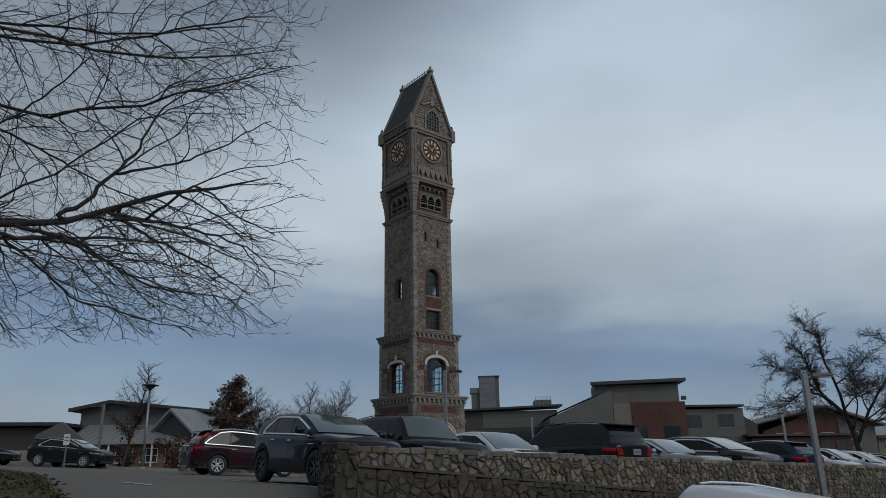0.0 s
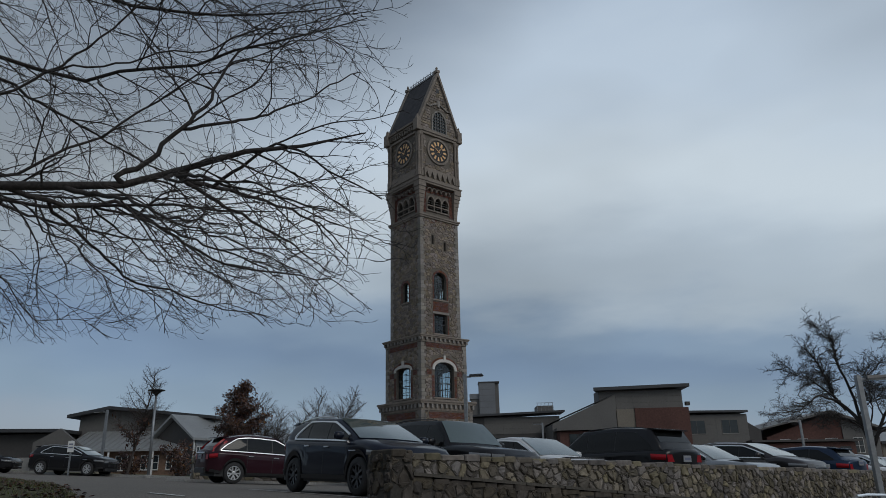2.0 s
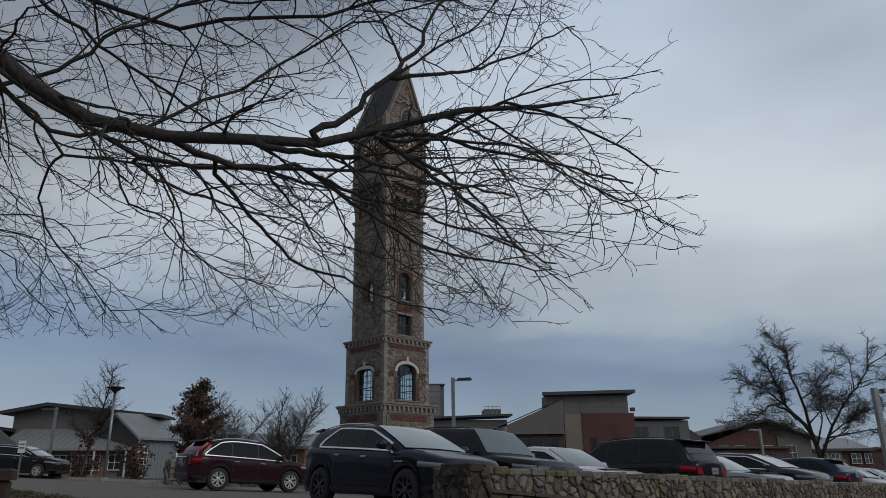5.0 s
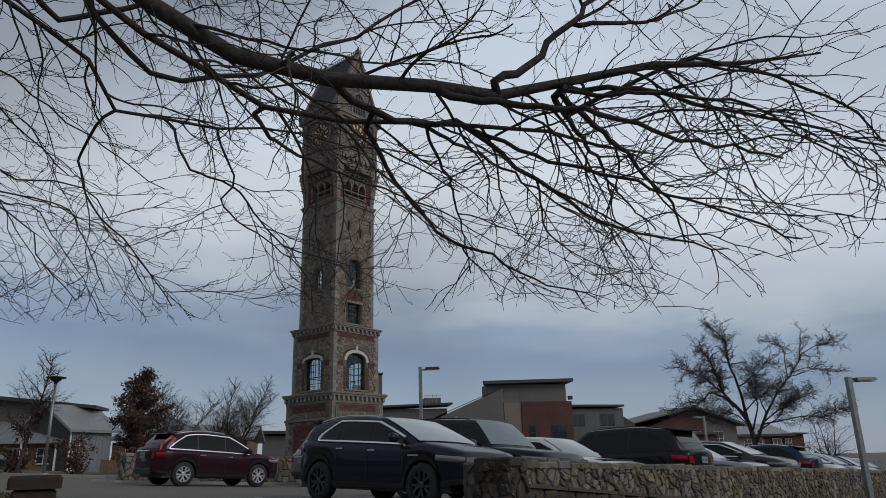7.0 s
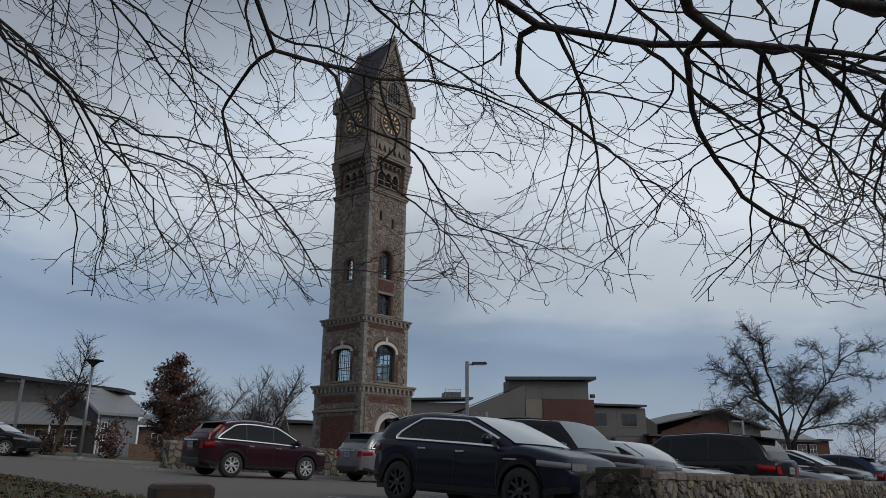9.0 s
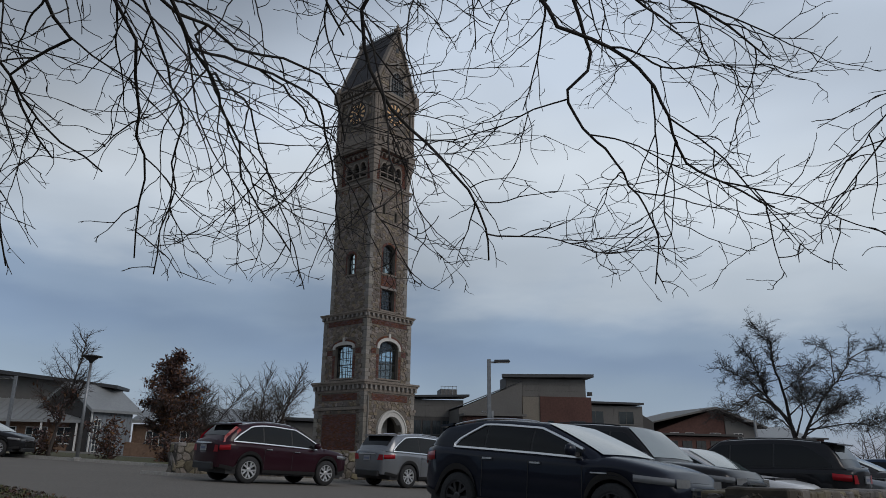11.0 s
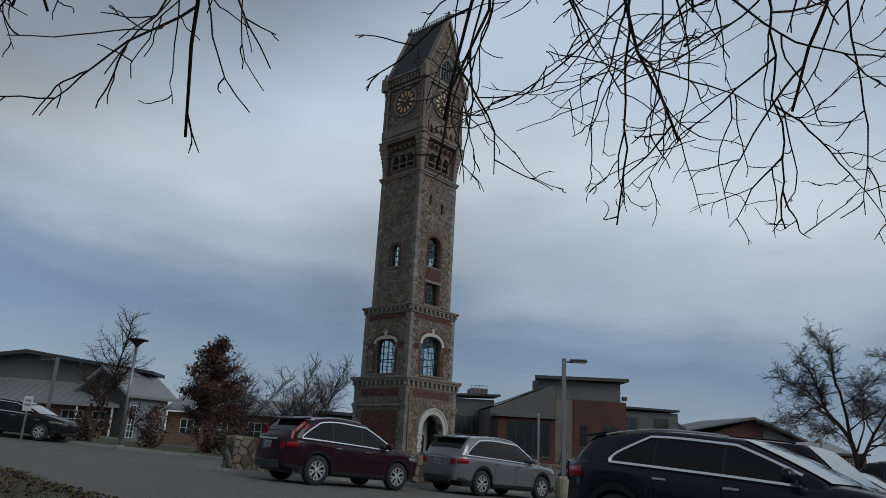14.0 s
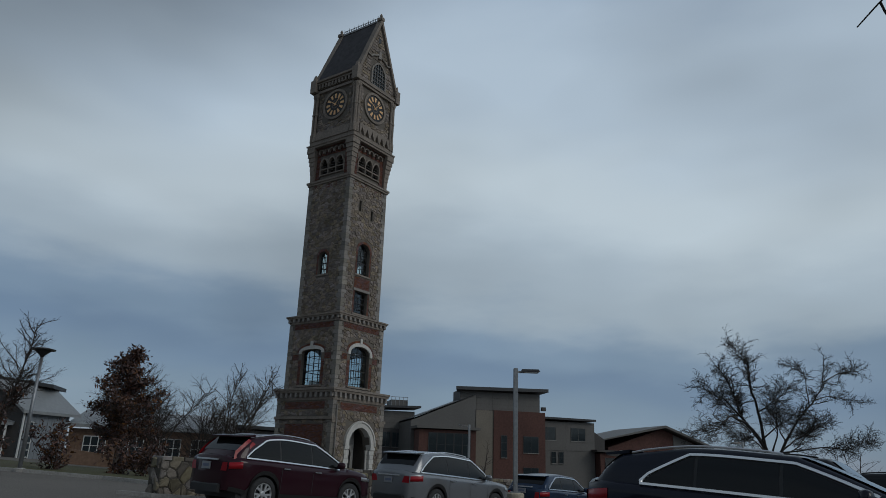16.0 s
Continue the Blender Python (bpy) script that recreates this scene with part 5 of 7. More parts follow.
    # wheels
    r, tw = wheel_r, 0.225
    prof = [(r * 0.66, -tw / 2), (r * 0.93, -tw / 2), (r, -tw / 2 + 0.035), (r, tw / 2 - 0.035), (r * 0.93, tw / 2), (r * 0.66, tw / 2)]
    tyre = Geo().lathe(prof, 36, None, False).mesh("tyre", M_TYRE, True)
    hub = Geo().lathe([(r * 0.66, -0.02), (r * 0.66, 0.02)], 28).mesh("wheel", M_PLASTIC)
    rg_ = Geo()
    for a, c_, z in ((r * 0.60, r * 0.67, tw / 2 - 0.012),):
        nn = 36
        vs = [(rr * math.cos(2 * math.pi * i / nn), rr * math.sin(2 * math.pi * i / nn), zz) for rr, zz in ((a, z - 0.05), (a, z), (c_, z), (c_, z - 0.05)) for i in range(nn)]
        rg_.add(vs, [(k * nn + i, k * nn + (i + 1) % nn, (k + 1) * nn + (i + 1) % nn, (k + 1) * nn + i) for k in range(3) for i in range(nn)])
    for i in range(spokes):
        tm = Matrix.Rotation(2 * math.pi * i / spokes + 0.3, 4, "Z")
        for dy in (-1, 1):
            rg_.add([(0.02, dy * 0.035 - 0.022, tw / 2 - 0.03), (0.02, dy * 0.035 + 0.022, tw / 2 - 0.03), (r * 0.62, dy * 0.075 + 0.024, tw / 2 - 0.014), (r * 0.62, dy * 0.075 - 0.024, tw / 2 - 0.014), (0.02, dy * 0.035 - 0.022, tw / 2 - 0.07), (0.02, dy * 0.035 + 0.022, tw / 2 - 0.07), (r * 0.62, dy * 0.075 + 0.024, tw / 2 - 0.06), (r * 0.62, dy * 0.075 - 0.024, tw / 2 - 0.06)], [(0, 1, 2, 3), (0, 3, 7, 4), (1, 5, 6, 2)], tm)
    rg_.lathe([(0.065, tw / 2 - 0.06), (0.065, tw / 2 - 0.02), (0.04, tw / 2 - 0.012)], 14)
    rim_me = rg_.mesh("rim", rim or M_ALLOY)
    for a in ax:
        for s in (1, -1):
            wh = new("wheel", hub)
            wh.parent = car
            wh.matrix_local = Matrix.Translation((a, s * (W2 - tw / 2 - 0.02), r)) @ Matrix.Rotation(radians(-90 * s), 4, "X")
            for me, nm in ((tyre, "tyre"), (rim_me, "rim")):
                o = new(nm, me)
                o.parent = wh
    return car


def parked(x, y, heading):
    """A pose on the ground that follows its slope."""
    h = Vector((math.cos(radians(heading)), math.sin(radians(heading))))
    n = Vector((-h.y, h.x))
    p = Vector((x, y))
    za, zb = ground(*(p + h * 1.35)), ground(*(p - h * 1.35))
    zl, zr = ground(*(p + n * 0.8)), ground(*(p - n * 0.8))
    fx = Vector((h.x, h.y, (za - zb) / 2.7)).normalized()
    fy = Vector((n.x, n.y, (zl - zr) / 1.6)).normalized()
    fz = fx.cross(fy).normalized()
    fy = fz.cross(fx)
    m = Matrix((fx, fy, fz)).transposed().to_4x4()
    m.translation = (x, y, (za + zb) / 2 + 0.004)
    return m


HEAD = -51.7
ROW = Vector((2.12, 1.67))


def bay(i, fwd=0.0):
    p = Vector((-2.4, 16.65)) + ROW * i + Vector((0.62, -0.785)) * fwd
    return p.x, p.y


SUV = dict(length=4.52, width=1.90, height=1.58, base=2.80, wheel_r=0.365, belt=(1.00, 1.16), hood=(1.06, 0.86), cabin=(1.28, 0.18, -1.80, -2.16), pillars=(0.05, -0.86), drop=0.11, dlo=-1.50)
make_car("suv", parked(*bay(-0.03, 0.32), HEAD), "navy-black crossover SUV with chrome window trim, parked nose to the wall", P_NAVY, rim=M_DARKALLOY, **SUV)
make_car("suv", parked(*bay(1, -0.1), HEAD), "glossy black SUV with a tall cabin, parked beside the navy one", P_BLACK, length=4.75, width=1.92, height=1.74, base=2.8, wheel_r=0.37, belt=(1.08, 1.12), hood=(1.10, 0.98), cabin=(1.05, 0.40, -1.95, -2.25), pillars=(0.12, -0.90), chrome=False)
make_car("sedan", parked(*bay(2, 0.1), HEAD), "white saloon car with a low roof", P_WHITE, length=4.75, width=1.83, height=1.47, base=2.78, wheel_r=0.33, belt=(0.92, 0.98), hood=(0.94, 0.76), cabin=(1.00, 0.12, -1.15, -1.85), deck=1.02, rails=False, cladding=False, pillars=(0.0, -0.90))
make_car("suv", parked(*bay(3.12, 0.1), HEAD + 180), "black three-row SUV, its tail towards the wall", P_BLACK, length=4.95, width=1.95, height=1.76, base=2.86, wheel_r=0.375, belt=(1.08, 1.13), hood=(1.10, 0.96), cabin=(1.15, 0.35, -2.00, -2.36), pillars=(0.10, -0.90), chrome=False)
make_car("sedan", parked(*bay(4.55, 0.5), HEAD), "silver saloon car beside the black SUV", P_SILVER, length=4.6, width=1.80, height=1.44, base=2.7, wheel_r=0.32, belt=(0.90, 0.96), hood=(0.92, 0.74), cabin=(0.95, 0.08, -1.15, -1.80), deck=1.0, rails=False, cladding=False, pillars=(-0.02, -0.88))
make_car("suv", parked(*bay(5.75, 0.3), HEAD), "grey-brown crossover SUV with a chrome grille", P_BROWN, **SUV)
make_car("hatchback", parked(*bay(6.95, 0.2), HEAD + 180), "blue hatchback, its tail towards the wall", P_BLUE, length=4.3, width=1.79, height=1.50, base=2.6, wheel_r=0.33, belt=(0.94, 1.0), hood=(0.95, 0.78), cabin=(1.05, 0.25, -1.55, -2.0), rails=False, cladding=False, chrome=False, pillars=(0.05, -0.85))
for i, col, lab in ((8.05, P_WHITE, "white saloon car in the row by the wall"), (9.1, P_SILVER, "silver saloon car in the row by the wall"), (10.1, P_WHITE, "white saloon car at the row's far end"), (11.15, P_BLACK, "black saloon car at the row's far end"), (12.2, P_WHITE, "white saloon car at the end of the row")):
    make_car("sedan", parked(*bay(i, 0.1), HEAD), lab, col, length=4.7, width=1.82, height=1.47, base=2.75, wheel_r=0.33, belt=(0.92, 0.98), hood=(0.94, 0.76), cabin=(1.00, 0.12, -1.15, -1.85), deck=1.02, rails=False, cladding=False, pillars=(0.0, -0.90))
make_car("suv", parked(-7.6, 27.85, 36.5), "maroon compact SUV with chrome window trim beside the boulder wall", P_MAROON, length=4.42, width=1.86, height=1.69, base=2.66, wheel_r=0.365, belt=(1.00, 1.12), hood=(1.06, 0.92), cabin=(1.28, 0.22, -1.66, -2.12), pillars=(0.08, -0.88), drop=0.13, tall_lamp=True)
make_car("suv", parked(-2.65, 31.45, 36.5), "grey metallic three-row SUV with roof rails", P_GREY, length=4.86, width=1.96, height=1.77, base=2.90, wheel_r=0.375, belt=(1.06, 1.16), hood=(1.09, 0.95), cabin=(1.28, 0.30, -1.95, -2.34), pillars=(0.10, -0.92), drop=0.12)
make_car("hatchback", parked(2.6, 35.2, 36.5), "dark blue hatchback behind the lamp post", P_BLUE, length=4.3, width=1.79, height=1.52, base=2.6, wheel_r=0.33, belt=(0.94, 1.0), hood=(0.95, 0.78), cabin=(1.05, 0.25, -1.55, -2.0), rails=False, cladding=False, pillars=(0.05, -0.85))
make_car("suv", parked(-21.8, 41.2, -6), "black crossover SUV with chrome window trim across the car park", P_BLACK, **SUV)
make_car("sedan", parked(-27.8, 41.6, 8), "black saloon car across the car park", P_BLACK, length=4.7, width=1.82, height=1.45, base=2.75, wheel_r=0.33, belt=(0.92, 0.98), hood=(0.94, 0.76), cabin=(1.00, 0.12, -1.15, -1.85), deck=1.02, rails=False, cladding=False)
make_car("estate_car", parked(5.3, 8.1, 35), "white estate car with roof rails on the road below the wall", P_WHITE, length=4.7, width=1.78, height=1.31, base=2.7, wheel_r=0.32, belt=(0.88, 0.94), hood=(0.90, 0.76), cabin=(1.05, 0.25, -1.95, -2.31), rails=True, cladding=False, pillars=(0.05, -0.85), spoiler=False, rear_glass=False, drop=0.06, dlo=-1.2)

# ---- trees ----


def wander(p, d, length, r0, r1, steps, rnd, crook, droop, lift=0.0):
    """A crooked shoot: its points and radii."""
    pts, rad = [Vector(p)], [r0]
    d = Vector(d).normalized()
    for i in range(steps):
        t = (i + 1) / steps
        d = d + Vector((rnd.gauss(0, crook), rnd.gauss(0, crook), rnd.gauss(0, crook * 0.8) - droop + lift * t * t))
        d.normalize()
        pts.append(pts[-1] + d * length / steps)
        rad.append(r0 + (r1 - r0) * t)
    return pts, rad


def shoots(geo, pts, rad, level, spec, rnd, keep=None):
    """Side shoots along a limb, and their own side shoots in turn. spec: for each level count per metre, length, droop, crook, sides."""
    if level >= len(spec):
        return
    per_m, ln, droop, crook, sides, steps, thin = spec[level]
    total = sum((b - a).length for a, b in zip(pts, pts[1:]))
    n = max(1, int(per_m * total * rnd.uniform(0.85, 1.15)))
    side = rnd.choice((-1, 1))
    for k in range(n):
        f = (k + rnd.uniform(0.2, 0.9)) / n
        f = 0.10 + 0.9 * f if level else 0.2 + 0.8 * f
        q = min(f, 0.999) * (len(pts) - 1)
        i = int(q)
        p = pts[i].lerp(pts[i + 1], q - i)
        d = (pts[i + 1] - pts[i]).normalized()
        r = (rad[i] + (rad[i + 1] - rad[i]) * (q - i)) * rnd.uniform(0.5, 0.72)
        a = d.cross(Vector((rnd.gauss(0, 0.35), rnd.gauss(0, 0.35), 1)))
        if a.length < 0.05:
            continue
        side = -side
        out = (a.normalized() * side + Vector((0, 0, rnd.gauss(0.05, 0.45)))).normalized()
        ang = rnd.uniform(0.55, 1.0)
        dirn = d * math.cos(ang) + out * math.sin(ang)
        l = ln * rnd.uniform(0.55, 1.2) * (1.0 - 0.35 * f)
        r = max(min(r, thin), 0.0024, thin * 0.5)
        sp, sr = wander(p, dirn, l, r, max(r * 0.35, 0.0018), steps, rnd, crook, droop, droop * 1.5)
        if keep and not all(keep(v) for v in sp[1:]):
            cut = 1
            while cut < len(sp) and keep(sp[cut]):
                cut += 1
            if cut < 2:
                continue
            sp = sp[:cut]
            sr = [r + (0.0018 - r) * i / (cut - 1) for i in range(cut)]
        geo.tube(sp, sr, sides)
        shoots(geo, sp, sr, level + 1, spec, rnd, keep)


# the tree over the path: its limbs reach out above the camera's way
WAY = [Vector(r[1]) for r in PATH]


def clear(p):
    """Open air is kept round the path, below head height and past the crown's edge."""
    return p.z > 3.12 + 0.38 * smooth(6.8, 8.6, p.y) + 0.22 * smooth(9.4, 10.4, p.y) and p.x < 1.0 - (p.y + 0.74) * 0.18 + 1.1 * noise.noise(Vector((p.x * 0.2, p.y * 0.9, p.z * 1.3))) - 0.25 and p.y < 9.9 + 0.75 * smooth(-7.2, -6.6, p.x) - 0.9 * math.exp(-((p.x + 7.48) / 0.17) ** 2) and all((p - w).length > 0.75 for w in WAY)


old = thing("overhanging_tree", pose(-9.4, 4.9, 0), "large bare dark-barked tree with drooping twigs over the path", "tree")
rb_ = random.Random(77)
tr = Geo()
tr.tube([(-9.4, 4.9, 0.9), (-9.42, 4.88, 1.3), (-9.38, 4.9, 2.0), (-9.36, 4.9, 2.7), (-9.4, 4.88, 3.6), (-9.3, 4.9, 4.8)], [0.36, 0.29, 0.26, 0.25, 0.22, 0.12], 14)
part("trunk", tr, M_BARK, old, smooth=True).matrix_parent_inverse = old.matrix_world.inverted()
fine = [(3.0, 1.45, 0.045, 0.13, 5, 14, 0.0105), (6.9, 0.62, 0.045, 0.18, 4, 9, 0.0070), (6.6, 0.22, -0.11, 0.24, 3, 6, 0.0050)]
rim = [(3.0, 1.25, 0.045, 0.13, 5, 14, 0.0092), (5.6, 0.50, 0.03, 0.19, 4, 9, 0.0060), (5.0, 0.16, -0.12, 0.26, 4, 6, 0.0044)]
grown = [(Vector((-9.38, 4.9, 1 + 0.2 * i)), 0.2) for i in range(20)]


def bough(r0, r1, *pts):
    """One limb of the overhanging tree through its bends; it springs from the nearest limb that already stands."""
    first, ahead = Vector(pts[0]), (Vector(pts[1]) - Vector(pts[0])).normalized()
    foot, thick = min(grown, key=lambda g: (g[0] - first).length)
    if (foot - first).length > 0.15:
        foot, thick = min(grown, key=lambda g: (g[0] - first + ahead * 0.8).length)
        pts = [foot[:], *pts]
    r0 = min(r0 * 1.2 if r0 < 0.04 else r0, thick * 0.9)
    n = 22
    run = [0.0] + list(itertools.accumulate((Vector(b_) - Vector(a_)).length for a_, b_ in zip(pts, pts[1:])))
    xs_ = [v / run[-1] for v in run]
    kink = min(0.017, 0.0035 * run[-1])
    line, rad = [], []
    for i in range(n + 1):
        t = i / n
        p = Vector([spline([(a, q[k]) for a, q in zip(xs_, pts)], t) for k in range(3)])
        p += Vector((rb_.gauss(0, 1), rb_.gauss(0, 1), rb_.gauss(0, 1))) * kink
        p += math.sin(math.pi * t) * (0.075 * noise.noise_vector(p * 1.6) + 0.03 * noise.noise_vector(p * 4.5))
        line.append(p)
        rad.append(r0 + (r1 - r0) * t ** 0.8)
    whole = len(line)
    while len(line) > 10 and not clear(line[-1]):
        line.pop()
        rad.pop()
    if len(line) < whole:
        rad = [min(r, 0.005 + (rad[0] - 0.005) * (1 - i / (len(rad) - 1)) ** 0.8) for i, r in enumerate(rad)]
    rad[-1] = min(rad[-1], 0.005)
    line[0] = foot.copy()
    grown.extend(zip(line, rad))
    lg = Geo().tube(line, rad, 9)
    limb = part("limb", lg, M_BARK, old, smooth=True)
    limb.matrix_parent_inverse = old.matrix_world.inverted()
    tg = Geo()
    half_way = line[6:] if r0 > 0.08 else line[2:]
    high = sum(q[2] for q in pts) / len(pts) > 5.9
    shoots(tg, half_way, rad[-len(half_way):], 0, [(3.2, 1.8, *fine[0][2:])] + fine[1:] if high else rim if pts[-1][1] > 9.1 and pts[-1][0] < -5.2 else fine, rb_, clear)
    tw = part("twig_spray", tg, M_BARK, limb, "fine dark drooping twigs", kind="stuff")


bough(0.118, 0.011, (-9.3, 4.9, 2.6), (-7.6, 5.2, 5.2), (-5.8, 5.45, 5.25), (-4.39, 5.55, 4.31), (-3.1, 5.5, 4), (-2.39, 5.7, 4.21), (-1.5, 5.65, 4.4), (-0.3, 5.4, 4.4))
bough(0.055, 0.008, (-9.3, 4.9, 3.3), (-8, 6.1, 6.2), (-6.4, 7.2, 6.9), (-4.95, 7.75, 6.55), (-3.4, 7.5, 6.3), (-2, 7, 6.35), (-1, 6.8, 6.4), (-0.4, 6.6, 6.3))
bough(0.065, 0.01, (-9.4, 4.8, 3.4), (-8.6, 4.6, 6.6), (-7, 5, 8.2), (-5, 5.8, 8.4), (-3, 6.4, 8), (-1.2, 6.8, 7.8))
bough(0.055, 0.008, (-9.3, 5, 3.6), (-7.5, 6.2, 7), (-5.2, 7.4, 7.6), (-3.2, 7.8, 7.3), (-0.2, 7.5, 7.2))
bough(0.024, 0.006, (-2.39, 5.76, 4.21), (-1.5, 7.2, 4.3), (-1.2, 7.7, 4.1))
bough(0.03, 0.008, (-6.4, 7.2, 6.9), (-5.6, 8.2, 6.6), (-4.6, 9, 6.1), (-3.4, 9.4, 5.6))
bough(0.045, 0.008, (-8, 6.1, 6.2), (-6, 6, 6.9), (-4.2, 6.2, 6.8), (-2.6, 6.2, 6.6), (-1.2, 6, 6.5))
bough(0.06, 0.009, (-7.5, 6.2, 7), (-5.6, 6.8, 7.2), (-3.8, 6.9, 7), (-1, 6.4, 6.9))
bough(0.022, 0.006, (-9.2, 5.2, 3.4), (-8.9, 7, 5), (-8.5, 8.3, 4.9), (-8.1, 9.3, 4.3))
bough(0.018, 0.005, (-2.39, 5.7, 4.21), (-1.5, 6.2, 3.75), (-1.2, 6.6, 3.55))
bough(0.02, 0.005, (-2.39, 5.7, 4.21), (-1.9, 5.3, 3.95), (-0.9, 5, 3.55))
bough(0.02, 0.005, (-3.1, 5.5, 4), (-2.1, 5, 3.58), (-1.6, 4.9, 3.42))
bough(0.016, 0.005, (-1.5, 5.65, 4.4), (-0.9, 5.3, 3.95), (-0.6, 5.4, 3.8))
bough(0.014, 0.005, (-1.5, 7.2, 4.3), (-1.25, 7.2, 4), (-0.95, 7, 3.6))
bough(0.02, 0.005, (-8.4, 6.8, 5.4), (-7.8, 8.8, 4.6), (-7.65, 9.6, 4.15))
bough(0.02, 0.005, (-9, 6.8, 5.6), (-8.8, 8.2, 5.1), (-8.5, 9.8, 4.1))
bough(0.12, 0.015, (-9.5, 4.8, 3.2), (-12.6, 3.4, 7.6))
bough(0.1, 0.012, (-9.4, 4.7, 3.4), (-8.6, 2.6, 6.2), (-7.4, 0.8, 7.4), (-5.8, -0.6, 7.6))
bough(0.05, 0.006, (-9.3, 4.9, 3), (-8.4, 6.8, 5.4), (-6.6, 7.2, 5.75), (-5.65, 7.42, 5.25), (-5.46, 7.72, 5), (-5.05, 8.05, 5.05), (-3.84, 8.5, 5.14), (-3.14, 8.8, 5.06))
bough(0.05, 0.008, (-9.3, 4.9, 2.9), (-7.4, 5.3, 5.2), (-5.6, 5.85, 4.95), (-4.08, 6.05, 4.18), (-3.35, 5.85, 3.99), (-2.5, 5.8, 3.96), (-1.6, 6.1, 3.95))
bough(0.017, 0.005, (-4.11, 6.05, 4.17), (-4.01, 6.5, 4.18), (-3.71, 6.9, 4.22), (-3.05, 7.5, 4.17), (-2.7, 7.8, 3.98))
bough(0.02, 0.005, (-3.17, 5.82, 3.98), (-2.56, 6.45, 4.01), (-1.58, 7, 3.71))
bough(0.013, 0.004, (-3.13, 5.85, 3.99), (-2.82, 6.5, 3.7), (-2.69, 6.8, 3.37))
bough(0.032, 0.006, (-8.4, 6.8, 5.4), (-7.7, 7.4, 5.35), (-7.39, 7.7, 5.19), (-7.29, 8, 5.06), (-6.99, 8.2, 4.81), (-6.72, 8.6, 4.74), (-6.01, 9.1, 4.75), (-5.86, 9.5, 4.56))
bough(0.012, 0.004, (-6.72, 8.6, 4.74), (-6.36, 9.2, 3.97))
bough(0.024, 0.005, (-8.4, 6.8, 5.4), (-7.3, 7.6, 5.1), (-6.7, 8.25, 4.51), (-6.52, 9.3, 4.4), (-6.51, 9.4, 4.19), (-6.18, 9.7, 3.79))
bough(0.016, 0.005, (-6.63, 8.35, 4.47), (-6.04, 8.75, 4.44), (-5.85, 9.5, 3.85))
bough(0.02, 0.004, (-8.4, 6.8, 5.4), (-7.6, 7.4, 5), (-6.93, 8.2, 4.42), (-7.03, 9.2, 3.9), (-7.15, 9.5, 3.47))
bough(0.014, 0.004, (-5.46, 7.72, 5), (-5.8, 8.3, 4.6), (-5.18, 8.44, 3.74), (-4.95, 8.9, 3.44))
bough(0.019, 0.005, (-5.05, 8.05, 5.05), (-4.78, 8, 4.55), (-4.49, 8, 4.44), (-4.31, 8, 4.18), (-4.06, 8.27, 4.03), (-3.51, 8.4, 3.83))
bough(0.014, 0.004, (-4.7, 8.25, 5.05), (-4.55, 8.4, 4.62), (-4.66, 8.5, 4.49), (-3.87, 9.1, 3.89), (-3.84, 9.3, 3.5))
bough(0.018, 0.005, (-8.4, 6.8, 5.4), (-7.27, 8.4, 4.52), (-7.67, 8.8, 4.47), (-7.58, 9.2, 4.28), (-7.31, 9.4, 4.16))
bough(0.026, 0.005, (-2.85, 5.55, 4.06), (-2.29, 5.6, 4.54), (-1.88, 5.6, 5.23), (-1.44, 5.5, 5.48))
bough(0.015, 0.005, (-2.29, 5.6, 4.54), (-1.66, 5.8, 4.76), (-0.88, 6, 5.3))
bough(0.012, 0.004, (-2.43, 5.6, 4.12), (-2.01, 5.3, 3.95), (-1.57, 5.2, 3.87), (-0.88, 5.2, 3.51))
bough(0.02, 0.005, (-3.62, 5.6, 4.07), (-3.31, 5.8, 3.98), (-2.9, 5.9, 4.02), (-2.09, 6.1, 3.53), (-1.12, 6.2, 3.39))
bough(0.012, 0.004, (-2.9, 5.9, 4.02), (-1.14, 5.2, 3.07))
bough(0.014, 0.004, (-3.5, 5.8, 4.01), (-3.25, 6.2, 3.78), (-2.81, 6.4, 3.43), (-1.81, 6.8, 3.21))
bough(0.022, 0.005, (-4.72, 6.2, 4.39), (-3.87, 6.4, 4.69), (-3.13, 6.6, 5.31), (-2.55, 6.6, 5.67), (-1.21, 6.5, 6.09))
bough(0.034, 0.008, (-5.28, 6.3, 4.79), (-3.94, 6.2, 5.54), (-3.02, 6.2, 6.3))
bough(0.016, 0.005, (-3.94, 6.2, 5.54), (-2.69, 6.2, 5.69), (-0.96, 6.2, 6.11))
bough(0.017, 0.004, (-8.4, 6.8, 5.4), (-7.85, 8.5, 4.4), (-7.8, 8.95, 4.05), (-7.9, 9.75, 3.6), (-7.8, 10, 3.5))
bough(0.01, 0.004, (-7.85, 8.5, 4.4), (-8.4, 9.4, 3.85))
bough(0.014, 0.004, (-7.3, 7.6, 5.1), (-6.95, 8.8, 4.75), (-6.95, 9.6, 4.05), (-7.18, 9.9, 3.38))
bough(0.016, 0.004, (-6.6, 8.5, 4.45), (-6.45, 9.3, 4.55), (-6.12, 10.5, 3.72))
bough(0.016, 0.004, (-6.31, 8.5, 4.46), (-5.95, 9.4, 4.5), (-5.2, 10.6, 3.8))
bough(0.014, 0.004, (-8.4, 6.8, 5.4), (-8.7, 7.9, 4.9), (-8.95, 9.4, 4))
bough(0.018, 0.005, (-8.4, 6.8, 5.4), (-7.5, 6.9, 5.5), (-6.7, 7.2, 5.2), (-6.2, 7.7, 4.85), (-5.9, 8.3, 4.6))
